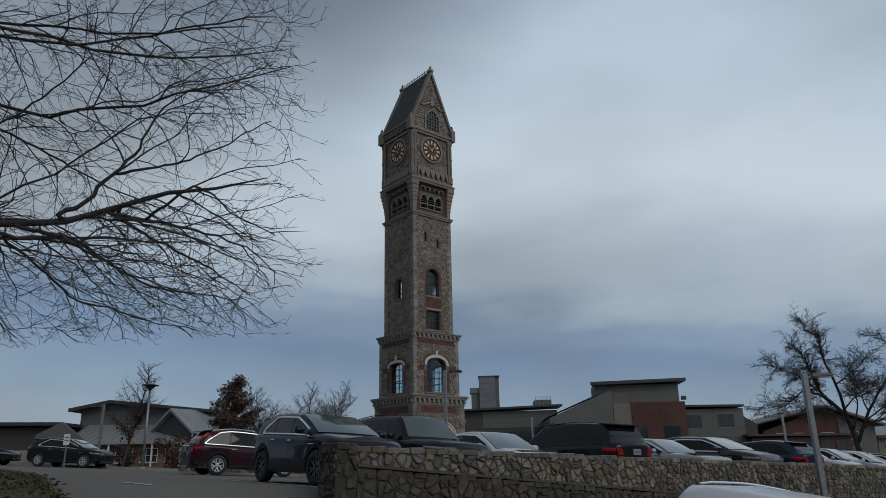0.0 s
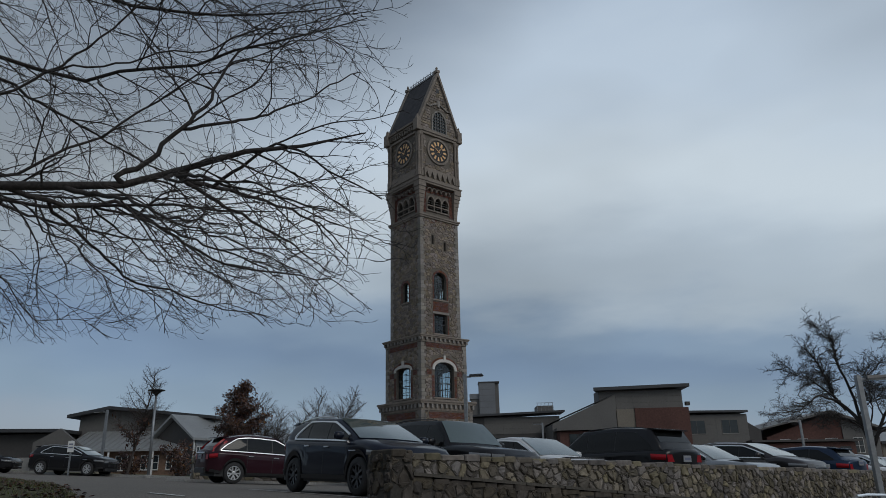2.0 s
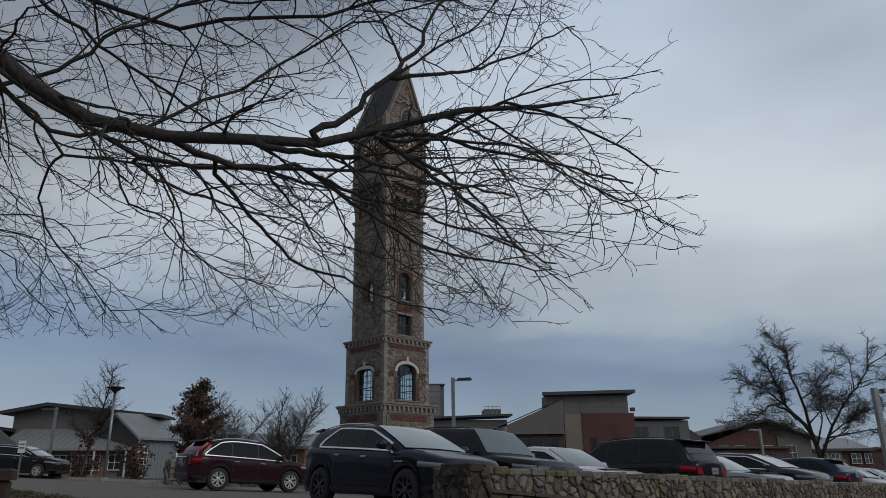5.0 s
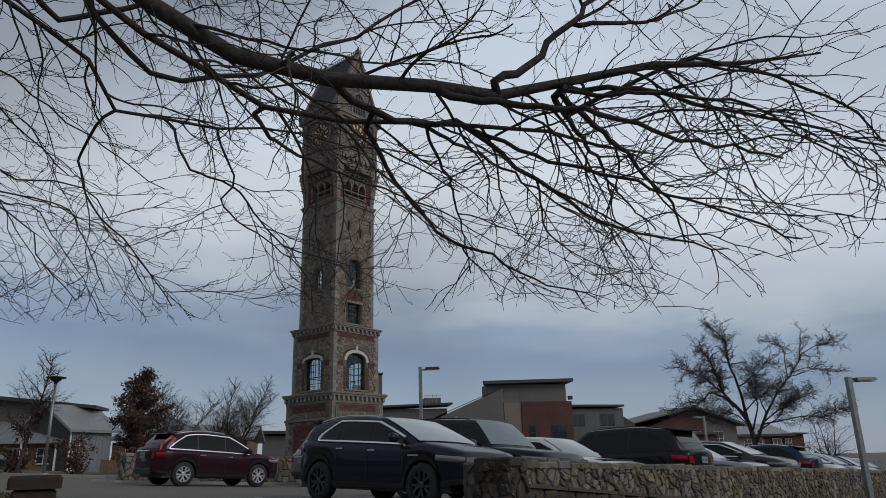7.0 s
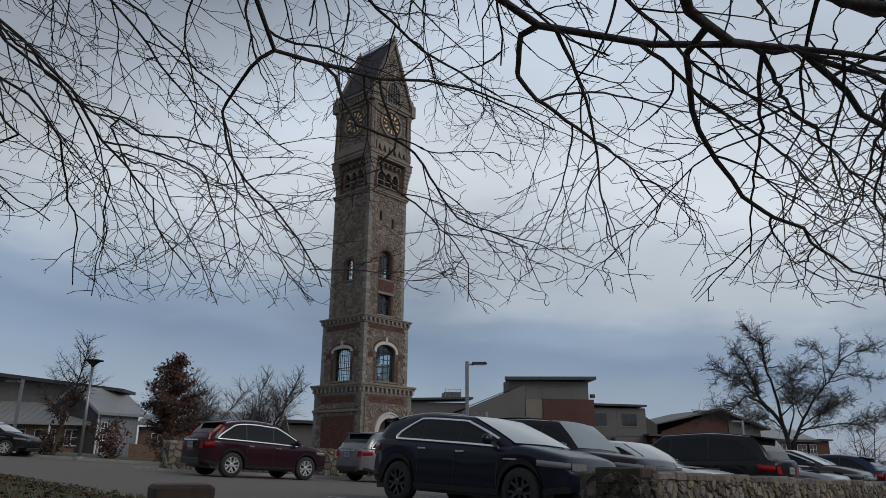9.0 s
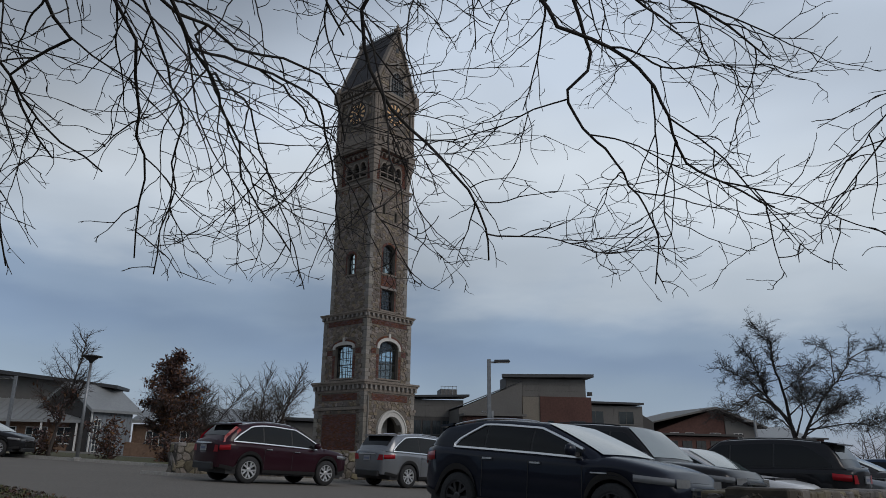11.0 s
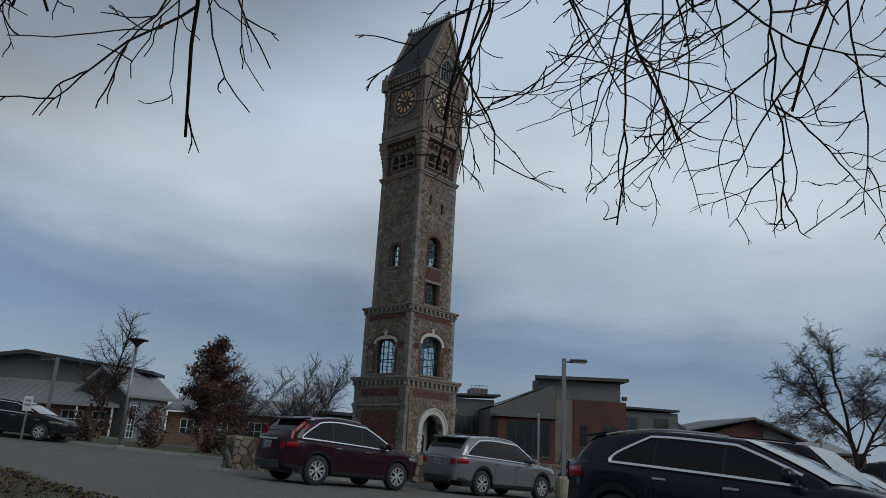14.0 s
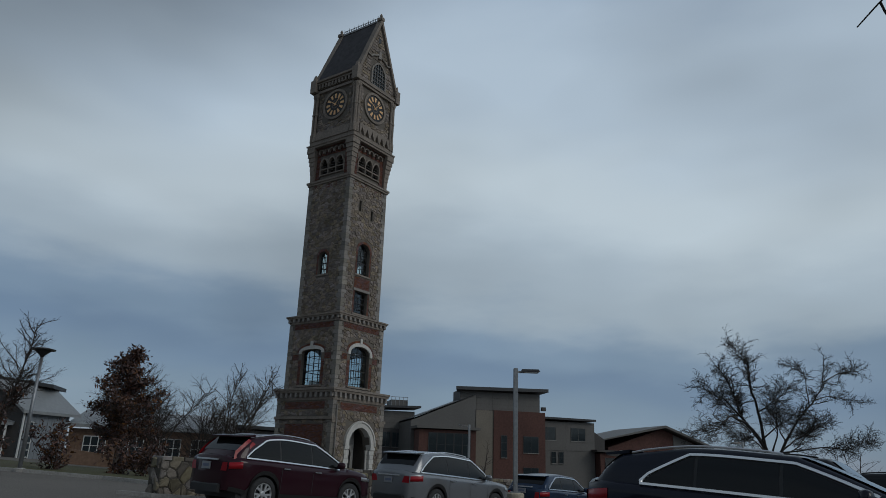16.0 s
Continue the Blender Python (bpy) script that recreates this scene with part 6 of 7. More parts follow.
bough(0.02, 0.005, (-8.4, 6.8, 5.4), (-7.6, 7.2, 5.7), (-6.8, 8, 5.6), (-5.4, 9.6, 5))


def bare_tree(name, x, y, height, label, rnd, stems=1, lean=0.15, spread=1.0, mat=None, first=0.22, dens=1.0, leaves=0, leaf_mat=None, cone=False, trunk_r=None, twig=1.0, aims=None, crook=0.07, bend=0.16, rise=(0.25, 0.9), leaf_top=1.0):
    z = ground(x, y)
    t = thing(name, pose(x, y, z), label, "tree")
    tg, bg, lf = Geo(), Geo(), Geo()
    tips = []
    for s in range(stems):
        a = rnd.uniform(0, 6.28)
        if aims:
            lean, a = aims[s]
        r0 = (trunk_r or height * 0.022) * (1 if stems == 1 else 0.75)
        pts, rad = wander((0, 0, -0.1), (math.cos(a) * lean, math.sin(a) * lean, 1), height * 0.98, r0, 0.012, 14, rnd, 0.008 if cone else crook, 0.0)
        tg.tube(pts, rad, 9)
        for k in range(int(height * 2.6 * dens)):
            f = first + (1 - first) * (k + rnd.random()) / (height * 2.6 * dens)
            q = min(f, 0.98) * (len(pts) - 1)
            i = int(q)
            p = pts[i].lerp(pts[i + 1], q - i)
            b = rnd.uniform(0, 6.28)
            up = rnd.uniform(*rise)
            ln = height * (0.46 * (1 - f) + 0.16 if not cone else 0.42 * (1 - f) + 0.06) * spread * rnd.uniform(0.7, 1.2)
            if not cone and f < 0.4:
                ln *= 0.5 + f
            sp, sr = wander(p, (math.cos(b), math.sin(b), up), ln, max(rad[i] * 0.5, 0.02), 0.010, 7, rnd, bend, -0.03)
            bg.tube(sp, sr, 5)
            shoots(bg, sp, sr, 0, [(3.2 * dens / max(twig, 0.3), ln * 0.42, 0.0, 0.18, 3, 5, 0.016), (4.5 * dens, ln * 0.2 * twig, 0.0, 0.22, 3, 4, 0.010)], rnd)
            tips += [a_.lerp(b_, u_) for a_, b_ in zip(sp, sp[1:]) for u_ in ([k2 / max(1, int(ln * 3)) for k2 in range(int(ln * 3) + 1)] if cone else [1.0])]
    part("trunk", tg, mat or M_BARK2, t, smooth=True)
    part("crown", bg, mat or M_BARK2, t, kind="stuff")
    tips = [p for p in tips if p.z < height * leaf_top]
    for k in range(leaves):
        p = rnd.choice(tips) + Vector((rnd.gauss(0, 0.16), rnd.gauss(0, 0.16), rnd.gauss(0, 0.14)))
        s, a, c = rnd.uniform(0.07, 0.15), Vector((rnd.gauss(0, 1), rnd.gauss(0, 1), rnd.gauss(0, 1))).normalized(), Vector((rnd.gauss(0, 1), rnd.gauss(0, 1), rnd.gauss(0, 1))).normalized()
        lf.add([p, p + a * s + c * s * 0.5, p + a * s * 2, p + a * s - c * s * 0.5], [(0, 1, 2, 3)])
    if leaves:
        part("leaves", lf, leaf_mat or M_OAKLEAF, t, "dry russet leaves still hanging", kind="stuff")
    return t


rtree = random.Random(40)
bare_tree("oak_tree", -15.9, 52.3, 6.9, "small oak full of dry russet leaves", rtree, cone=True, leaves=10500, first=0.20, spread=1.08, dens=2.2, lean=0.02)
bare_tree("young_tree", -18.8, 41.4, 6.3, "slim young tree with a few dry leaves low down", rtree, leaves=260, leaf_top=0.5, spread=0.72, first=0.24, dens=2.6, rise=(0.6, 1.5), trunk_r=0.085, crook=0.03)
bare_tree("bare_tree", -10.6, 54.4, 7.2, "bare tree with upright fanning branches beside the tower", rtree, stems=4, lean=0.42, spread=0.7, first=0.12, dens=1.9, rise=(0.8, 1.9), trunk_r=0.085)
bare_tree("bare_tree", -15.0, 57.5, 6.6, "bare brown bushy tree behind the oak", rtree, stems=4, lean=0.4, spread=0.85, first=0.08, dens=2.0, rise=(0.7, 1.7), trunk_r=0.075)
bare_tree("bare_tree", -13.0, 60.0, 5.2, "low bare brown tree near the tower", rtree, stems=4, lean=0.5, spread=1.0, first=0.06, dens=1.7, rise=(0.6, 1.5), trunk_r=0.06)
# old tree beyond the car park: a short trunk, a leaning limb either way and a dense crown
zt = ground(36.8, 66.8)
t = thing("bare_tree", pose(36.8, 66.8, zt), "old bare tree with a thick trunk and a broad twiggy crown", "tree")
ro = random.Random(52)
crown = Geo()


def old_limb(r0, r1, dens, *pts):
    n, xs_ = 14, [i / (len(pts) - 1) for i in range(len(pts))]
    line = []
    for i in range(n + 1):
        p = Vector([spline([(a, q[k]) for a, q in zip(xs_, pts)], i / n) for k in range(3)])
        line.append(p + 0.22 * math.sin(math.pi * i / n) * noise.noise_vector(p * 0.9))
    rad = [0.68 * (r0 + (r1 - r0) * (i / n) ** 0.6) for i in range(n + 1)]
    part("limb", Geo().tube(line, rad, 9), M_BARK, t, smooth=True).matrix_parent_inverse = t.matrix_world.inverted()
    start = 5 if r0 > 0.4 else 2
    shoots(crown, line[start:], rad[start:], 0, [(5.6 * dens, 2.4, -0.02, 0.30, 5, 8, 0.05), (5.6, 1.05, -0.02, 0.36, 3, 6, 0.032), (5.6, 0.5, -0.02, 0.38, 3, 4, 0.024)], ro)


old_limb(0.50, 0.05, 1.0, (36.8, 66.8, zt - 0.2), (36.75, 66.8, 3.2), (36.1, 67.0, 5.8), (34.6, 67.0, 7.5), (34.2, 67.5, 9.3), (33.8, 68.0, 11.3), (32.8, 68.0, 12.6))
old_limb(0.26, 0.03, 0.8, (36.4, 66.9, 5.0), (35.8, 66.5, 7.9), (34.9, 66.0, 10.0), (34.6, 66.0, 11.3), (34.7, 66.0, 12.7), (34.1, 66.0, 13.6), (33.1, 66.0, 14.4))
old_limb(0.28, 0.03, 0.35, (36.8, 66.7, 3.2), (37.8, 66.0, 5.7), (39.4, 65.5, 8.1), (40.7, 65.0, 9.7), (41.7, 65.0, 11.3), (42.3, 65.0, 14.1))
old_limb(0.10, 0.02, 0.6, (40.7, 65.0, 9.7), (42.7, 65.0, 10.1), (44.4, 64.0, 9.6))
old_limb(0.10, 0.02, 0.55, (41.7, 65.0, 11.3), (43.4, 65.2, 12.1), (44.8, 65.5, 12.5), (47.2, 66.0, 12.9))
old_limb(0.10, 0.02, 0.55, (40.0, 65.0, 9.1), (40.7, 66.0, 12.0), (39.6, 66.5, 13.2))
old_limb(0.20, 0.03, 0.8, (34.8, 67.0, 7.4), (32.4, 66.2, 7.9), (31.0, 65.6, 7.1), (29.8, 65.0, 6.5), (27.1, 64.0, 6.3))
old_limb(0.16, 0.02, 0.9, (34.6, 67.0, 7.6), (32.8, 66.5, 9.0), (31.0, 66.0, 9.6), (29.4, 66.0, 10.4))
old_limb(0.13, 0.02, 1.0, (35.6, 66.6, 8.4), (37.0, 65.6, 9.6), (38.2, 65.0, 10.8))
old_limb(0.14, 0.02, 1.1, (37.4, 66.2, 5.0), (39.4, 66.5, 6.2), (41.1, 66.8, 7.0), (43.6, 67.0, 7.9))
old_limb(0.13, 0.02, 1.1, (37.4, 66.2, 4.9), (40.0, 64.4, 5.4), (42.0, 63.0, 5.4), (43.6, 62.6, 6.2))
old_limb(0.13, 0.02, 1.1, (36.0, 66.4, 6.2), (36.6, 64.6, 7.4), (37.4, 63.4, 8.4))
old_limb(0.13, 0.02, 1.0, (35.4, 67.4, 6.6), (34.4, 68.6, 8.6), (33.6, 69.4, 9.8))
old_limb(0.13, 0.02, 1.1, (37.9, 66.0, 5.9), (38.2, 67.4, 7.6), (38.8, 68.4, 9.0))
old_limb(0.16, 0.02, 1.1, (36.6, 66.6, 4.4), (36.9, 65.8, 6.6), (36.6, 65.2, 8.6), (36.2, 65.0, 10.2))
old_limb(0.13, 0.02, 1.2, (37.0, 66.5, 4.2), (38.6, 65.2, 5.6), (39.6, 64.4, 7.2))
old_limb(0.13, 0.02, 1.1, (36.3, 66.9, 5.0), (34.6, 65.8, 5.8), (33.0, 65.0, 6.0), (31.6, 64.6, 5.4))
part("crown", crown, M_BARK, t, kind="stuff").matrix_parent_inverse = t.matrix_world.inverted()
bare_tree("bare_tree", 41.0, 62.0, 6.2, "low dense bare tree", rtree, stems=3, lean=0.4, spread=1.1, mat=M_BARK2, first=0.08)
bare_tree("bare_tree", 17.0, 92.0, 6.5, "slender bare tree in front of the school", rtree, stems=1, spread=0.5, first=0.1)
bare_tree("bare_tree", 60.0, 90.0, 7.5, "bare tree far beyond the car park", rtree, stems=2, lean=0.3, spread=1.0, first=0.1)
for x, y, h, n in ((-17.2, 44.8, 2.4, 800), (-13.6, 45.5, 2.2, 700), (-14.6, 46.4, 1.6, 500), (-20.4, 45.0, 1.9, 600), (-9.8, 42.6, 1.3, 120), (-7.4, 42.4, 1.2, 90), (-5.2, 42.5, 1.1, 60)):
    bare_tree("shrub", x, y, h, "low shrub with dry russet leaves", rtree, stems=3, lean=0.7, spread=0.9, leaves=n, first=0.05, trunk_r=0.02, twig=0.7)
for i in range(9):
    bare_tree("shrub", -1.5 + i * 1.35, 44.5 + i * 0.9, rtree.uniform(0.9, 1.5), "bare brown shrub in the planting strip", rtree, stems=3, lean=0.8, spread=0.9, leaves=30, first=0.05, trunk_r=0.015, twig=0.7)

# ---- street furniture ----


def round_lamp(x, y, top, label):
    z = ground(x, y)
    t = thing("lamp_post", pose(x, y, z), label, "lamp post", "lamp posts")
    h = top - z
    part("base", Geo().lathe([(0.22, -0.1), (0.22, 0.12), (0.16, 0.16)], 14), M_CONC, t)
    part("pole", Geo().lathe([(0.085, 0.1), (0.06, h - 0.35)], 12), M_POLE, t, smooth=True)
    part("lantern", Geo().lathe([(0.07, h - 0.35), (0.10, h - 0.28), (0.30, h - 0.10), (0.32, h - 0.06)], 18), M_DARKMETAL, t, smooth=True)
    part("canopy", Geo().lathe([(0.46, h - 0.07), (0.47, h - 0.03), (0.20, h + 0.03), (0.05, h + 0.05)], 20), M_DARKMETAL, t)


def arm_lamp(x, y, top, turn, label, block=0.8, arm=0.85):
    z = ground(x, y)
    t = thing("lamp_post", pose(x, y, z, 0, 0, turn), label, "lamp post", "lamp posts")
    h = top - z
    if block:
        part("concrete_base", Geo().lathe([(0.30, -0.1), (0.30, block - 0.04), (0.26, block)], 18), M_LAMPBASE, t, "stained round concrete base")
    part("base_plate", Geo().box(-0.17, 0.17, -0.17, 0.17, block, block + 0.03), M_POLE, t)
    part("pole", Geo().box(-0.075, 0.075, -0.075, 0.075, block + 0.02, h, None, 0.012), M_POLE, t)
    part("arm", Geo().box(0.07, 0.28, -0.035, 0.035, h - 0.16, h - 0.09), M_POLE, t)
    hd = Geo()
    hd.add([(0.2, -0.14, h - 0.13), (arm, -0.17, h - 0.10), (arm, 0.17, h - 0.10), (0.2, 0.14, h - 0.13), (0.22, -0.11, h - 0.03), (arm - 0.06, -0.13, h - 0.02), (arm - 0.06, 0.13, h - 0.02), (0.22, 0.11, h - 0.03)], [(3, 2, 1, 0), (4, 5, 6, 7), (0, 1, 5, 4), (2, 3, 7, 6), (0, 4, 7, 3), (1, 2, 6, 5)])
    part("lamp_head", hd, M_DARKMETAL, t)
    part("lens", Geo().box(0.3, arm - 0.05, -0.11, 0.11, h - 0.145, h - 0.125), M_LENS, t)


round_lamp(-17.21, 40.55, 6.75, "tall pole lamp with a shallow dish canopy")
arm_lamp(0.25, 32.9, 6.15, -10, "square lamp post with a flat head on a round concrete base")
arm_lamp(11.4, 21.05, 4.25, 0, "square grey lamp post in front of the stone wall", block=0.3)
arm_lamp(25.2, 54.8, 5.1, 180, "slim far lamp post beside the old tree", block=0.3)
arm_lamp(7.0, 62.5, 5.85, 180, "slim far lamp post in front of the school", block=0.3)
arm_lamp(-22.6, 46.0, 6.2, 180, "slim lamp post by the low school wing", block=0.3)
p = thing("sign_post", pose(-19.75, 36.95, ground(-19.75, 36.95)), "small white parking sign on a thin post", "sign")
part("post", Geo().box(-0.03, 0.03, -0.03, 0.03, -0.1, 1.75), M_POLE, p)
part("sign_board", Geo().box(-0.16, 0.16, -0.05, -0.03, 1.15, 1.7), M_WHITE, p)
part("sign_bar", Geo().box(-0.11, 0.11, -0.056, -0.05, 1.5, 1.57), M_INK, p)
part("sign_bar", Geo().box(-0.11, 0.11, -0.056, -0.05, 1.34, 1.41), M_INK, p)
zb = ground(-5.83, 8.3)
p = thing("bollard", pose(-5.83, 8.3, zb, 0, 0, 20), "dark brown wooden bollard with a flat cap", "bollard")
part("post", Geo().box(-0.15, 0.15, -0.15, 0.15, -0.1, 2.02 - zb, None, 0.02), M_RUST, p)
part("cap", Geo().box(-0.18, 0.18, -0.18, 0.18, 2.02 - zb, 2.12 - zb, None, 0.02), M_RUST, p)

# kerbs, and painted lines


def kerb(name, pts, label, h=0.13, w=0.15):
    k = Geo()
    for (xa, ya), (xb, yb) in zip(pts, pts[1:]):
        n = max(1, int(math.hypot(xb - xa, yb - ya) / 1.2))
        d = Vector((xb - xa, yb - ya)).normalized()
        s = Vector((-d.y, d.x)) * w
        for i in range(n):
            a = Vector((xa, ya)).lerp(Vector((xb, yb)), i / n) + d * 0.006
            b = Vector((xa, ya)).lerp(Vector((xb, yb)), (i + 1) / n) - d * 0.006
            za, zb_ = ground(*a), ground(*b)
            vs = [(a.x, a.y, za - 0.1), (b.x, b.y, zb_ - 0.1), (b.x + s.x, b.y + s.y, zb_ - 0.1), (a.x + s.x, a.y + s.y, za - 0.1)]
            vs += [(a.x + s.x * 0.12, a.y + s.y * 0.12, za + h), (b.x + s.x * 0.12, b.y + s.y * 0.12, zb_ + h), (b.x + s.x, b.y + s.y, zb_ + h), (a.x + s.x, a.y + s.y, za + h)]
            k.add(vs, [(4, 5, 6, 7), (0, 1, 5, 4), (2, 3, 7, 6), (0, 4, 7, 3), (1, 2, 6, 5)])
    return tagged(part(name, k, M_CONC), label, "kerb", kind="structure")


kerb("kerb", [(-40, 45.5), (-26, 43.6), (-19.5, 41.2), (-14, 39.4), (-11.6, 37.6), (-10.2, 35.0)], "pale concrete kerb round the planting")
kerb("kerb", [(-11.7, 29.3), (-10.8, 28.9), (-9.5, 29.4), (-4, 33.4), (4, 39.2)], "pale concrete kerb beside the boulder wall", 0.1, 0.12)


def line_on_ground(pts, w=0.1):
    k = Geo()
    (xa, ya), (xb, yb) = pts
    d = Vector((xb - xa, yb - ya)).normalized()
    s = Vector((-d.y, d.x)) * w / 2
    n = 12
    r0 = [Vector((xa, ya)).lerp(Vector((xb, yb)), i / n) for i in range(n + 1)]
    k.strip([(q.x + s.x, q.y + s.y, ground(q.x + s.x, q.y + s.y) + 0.012) for q in r0], [(q.x - s.x, q.y - s.y, ground(q.x - s.x, q.y - s.y) + 0.012) for q in r0])
    return tagged(part("bay_line", k, M_PAINTLINE), "worn white parking line on the asphalt", "line", "parking lines", kind="structure")


for i in range(9):
    c = Vector((-2.4, 16.65)) + ROW * (i - 0.5)
    line_on_ground([c + Vector((0.62, -0.785)) * 2.9, c - Vector((0.62, -0.785)) * 2.6])
line_on_ground([(-5.5, 13.25), (-4.85, 13.15)], 0.12)
# planting bed
def bed_rows(step):
    return [[(-40 + 30 * i / 40, 45.7 - 0.0 * i + w + (0 if i < 19 else -(i - 19) * 0.33)) for i in range(41)] for w in (0, 2, 5, 9, 14)]


draped("planting_bed", bed_rows, M_GRASS, 0.09, "brown winter planting bed with sparse grass", "planting")

# ---- buildings ----


def building(name, x, y, turn, label):
    return thing(name, pose(x, y, min(ground(x, y), 2.0) - 0.3, 0, 0, turn), label, "building")


def boards(parent, x0, x1, y, z0, z1, mat, step=0.9, name="cladding_panel"):
    """Cladding in wide panels with open joints, facing -y."""
    n = max(1, round((x1 - x0) / (step * 3)))
    k = max(1, round((z1 - z0) / step))
    for i in range(n):
        for j in range(k):
            a, b = x0 + (x1 - x0) * i / n, x0 + (x1 - x0) * (i + 1) / n
            p_, q = z0 + (z1 - z0) * j / k, z0 + (z1 - z0) * (j + 1) / k
            part(name, Geo().box(a + 0.012, b - 0.012, y - 0.05, y, p_ + 0.012, q - 0.012), mat, parent)


def window(parent, x0, x1, y, z0, z1, cols=2, rows=2, frame_mat=None):
    f = Geo()
    t = 0.07
    f.box(x0, x1, y - 0.06, y + 0.04, z0, z0 + t).box(x0, x1, y - 0.06, y + 0.04, z1 - t, z1)
    f.box(x0, x0 + t, y - 0.06, y + 0.04, z0 + t, z1 - t).box(x1 - t, x1, y - 0.06, y + 0.04, z0 + t, z1 - t)
    for i in range(1, cols):
        a = x0 + (x1 - x0) * i / cols
        f.box(a - 0.035, a + 0.035, y - 0.05, y + 0.03, z0 + t, z1 - t)
    for i in range(1, rows):
        a = z0 + (z1 - z0) * i / rows
        f.box(x0 + t, x1 - t, y - 0.045, y + 0.025, a - 0.03, a + 0.03)
    w = part("window", f, frame_mat or M_WHITE, parent)
    part("pane", Geo().box(x0 + 0.02, x1 - 0.02, y - 0.015, y + 0.01, z0 + 0.02, z1 - 0.02), M_FARGLASS, w)
    part("window_sill", Geo().box(x0 - 0.06, x1 + 0.06, y - 0.14, y - 0.065, z0 - 0.08, z0 - 0.005), M_CONC, w)


def slab_roof(parent, x0, x1, y0, y1, za, zb, thick=0.45, mat=None, name="roof"):
    """A roof that falls along x from za to zb."""
    r = Geo()
    r.add([(x0, y0, za), (x1, y0, zb), (x1, y1, zb), (x0, y1, za), (x0, y0, za - thick), (x1, y0, zb - thick), (x1, y1, zb - thick), (x0, y1, za - thick)], [(0, 1, 2, 3), (7, 6, 5, 4), (0, 4, 5, 1), (1, 5, 6, 2), (2, 6, 7, 3), (3, 7, 4, 0)])
    return part(name, r, mat or M_FASCIA, parent)


# school across the car park: tall block, entrance wing, gabled wing
s = building("school_building", 0, 0, 0, "modern school with grey siding, red brick and a flat oversailing roof")
s.location = (0, 0, 0)
Y = 139.0
part("wall", Geo().box(26.8, 42.7, Y, Y + 5, -6, 16.6), M_SIDING_DARK, s)
boards(s, 26.85, 42.65, Y, 13.1, 16.5, M_SIDING, 1.1)
rg3 = Geo()
rg3.v = [(x, y, z - d) for d in (0, 0.6) for x, y, z in ((25.6, Y - 1.6, 17.1), (43.9, Y - 1.6, 17.5), (45.5, Y + 23, 17.5), (33.0, Y + 23, 17.1))]
rg3.f = [(0, 1, 2, 3), (7, 6, 5, 4), (0, 4, 5, 1), (1, 5, 6, 2), (2, 6, 7, 3), (3, 7, 4, 0)]
part("roof", rg3, M_FASCIA, s)
part("brick_wall", Geo().box(33.2, 43.4, Y - 1.0, Y - 0.06, -6, 13.1), M_BRICKFAR, s)
part("tan_wall", Geo().box(29.8, 33.4, Y - 0.8, Y - 0.06, -6, 13.0), M_TAN, s)
window(s, 39.0, 42.0, Y - 1.06, 5.6, 8.6, 2, 1, M_FASCIA)
window(s, 39.0, 42.0, Y - 1.06, 0.8, 3.0, 2, 1, M_FASCIA)
window(s, 34.6, 35.8, Y - 1.06, 4.6, 8.6, 1, 3, M_FASCIA)
g = Geo().prism([(17.5, -6), (29.7, -6), (29.7, 15.7), (18.6, 11.0), (17.5, 10.6)], Y - 0.7, Y + 12)
part("side_wall", g, M_SIDING, s)
slab_roof(s, 17.4, 29.7, Y - 0.85, Y + 12.3, 10.95, 15.95, 0.12)
part("entrance_block", Geo().box(18.2, 28.6, Y - 5.0, Y - 0.75, -6, 8.9), M_BRICKFAR, s)
slab_roof(s, 17.6, 29.2, Y - 5.8, Y - 0.75, 9.5, 9.5, 0.45, M_SIDING, "canopy")
for i in range(5):
    window(s, 19.9 + i * 1.55, 21.4 + i * 1.55, Y - 5.06, 2.4, 8.4, 1, 3, M_FASCIA)
part("rooftop_vent", Geo().box(43.6, 44.4, Y + 1, Y + 1.8, 13.6, 14.3), M_SIDING_DARK, s)
part("link_wall", Geo().box(44.4, 56.8, Y + 6, Y + 20, -6, 12.1), M_SIDING, s)
boards(s, 44.5, 56.6, Y + 5.95, 6.5, 12.0, M_SIDING, 1.8)
window(s, 45.0, 48.4, Y + 5.9, 8.4, 11.0, 2, 1, M_SIDING)
window(s, 51.6, 54.8, Y + 5.9, 8.4, 11.0, 2, 1, M_SIDING)
for x in (47.4, 49.0):
    window(s, x, x + 1.0, Y + 5.9, 4.0, 6.2, 1, 2, M_FASCIA)
slab_roof(s, 44.0, 56.8, Y + 5, Y + 20.5, 12.9, 12.75, 0.4)
g = Geo().prism([(56.9, 11.0), (60.0, 9.0), (60.0, -6), (56.9, -6)], Y + 8, Y + 18)
part("stair_wall", g, M_SIDING_DARK, s)
# gabled wing
w = building("gabled_school_wing", 0, 0, 0, "low gabled brick school wing with a grey metal roof")
w.location = (0, 0, 0)
part("wall", Geo().prism([(62.0, -6), (84.5, -6), (84.5, 8.4), (74.6, 11.9), (62.0, 7.6)], 149.5, 170), M_BRICKFAR, w)
part("gable_cladding", Geo().prism([(77.2, 2.0), (84.3, 2.0), (84.3, 8.3), (77.2, 10.8)], 149.3, 149.45), M_SIDING, w)
part("roof", Geo().prism([(56.5, 8.2), (57.0, 8.5), (74.6, 12.6), (86.0, 8.6), (85.8, 8.2), (74.6, 12.1)], 147.6, 171), M_SIDING, w)
for a, b in ((64.5, 66.5), (68.0, 70.0), (73.5, 76.0), (79.0, 81.0)):
    window(w, a, b, 149.25, 4.2, 7.2, 2, 2, M_WHITE)
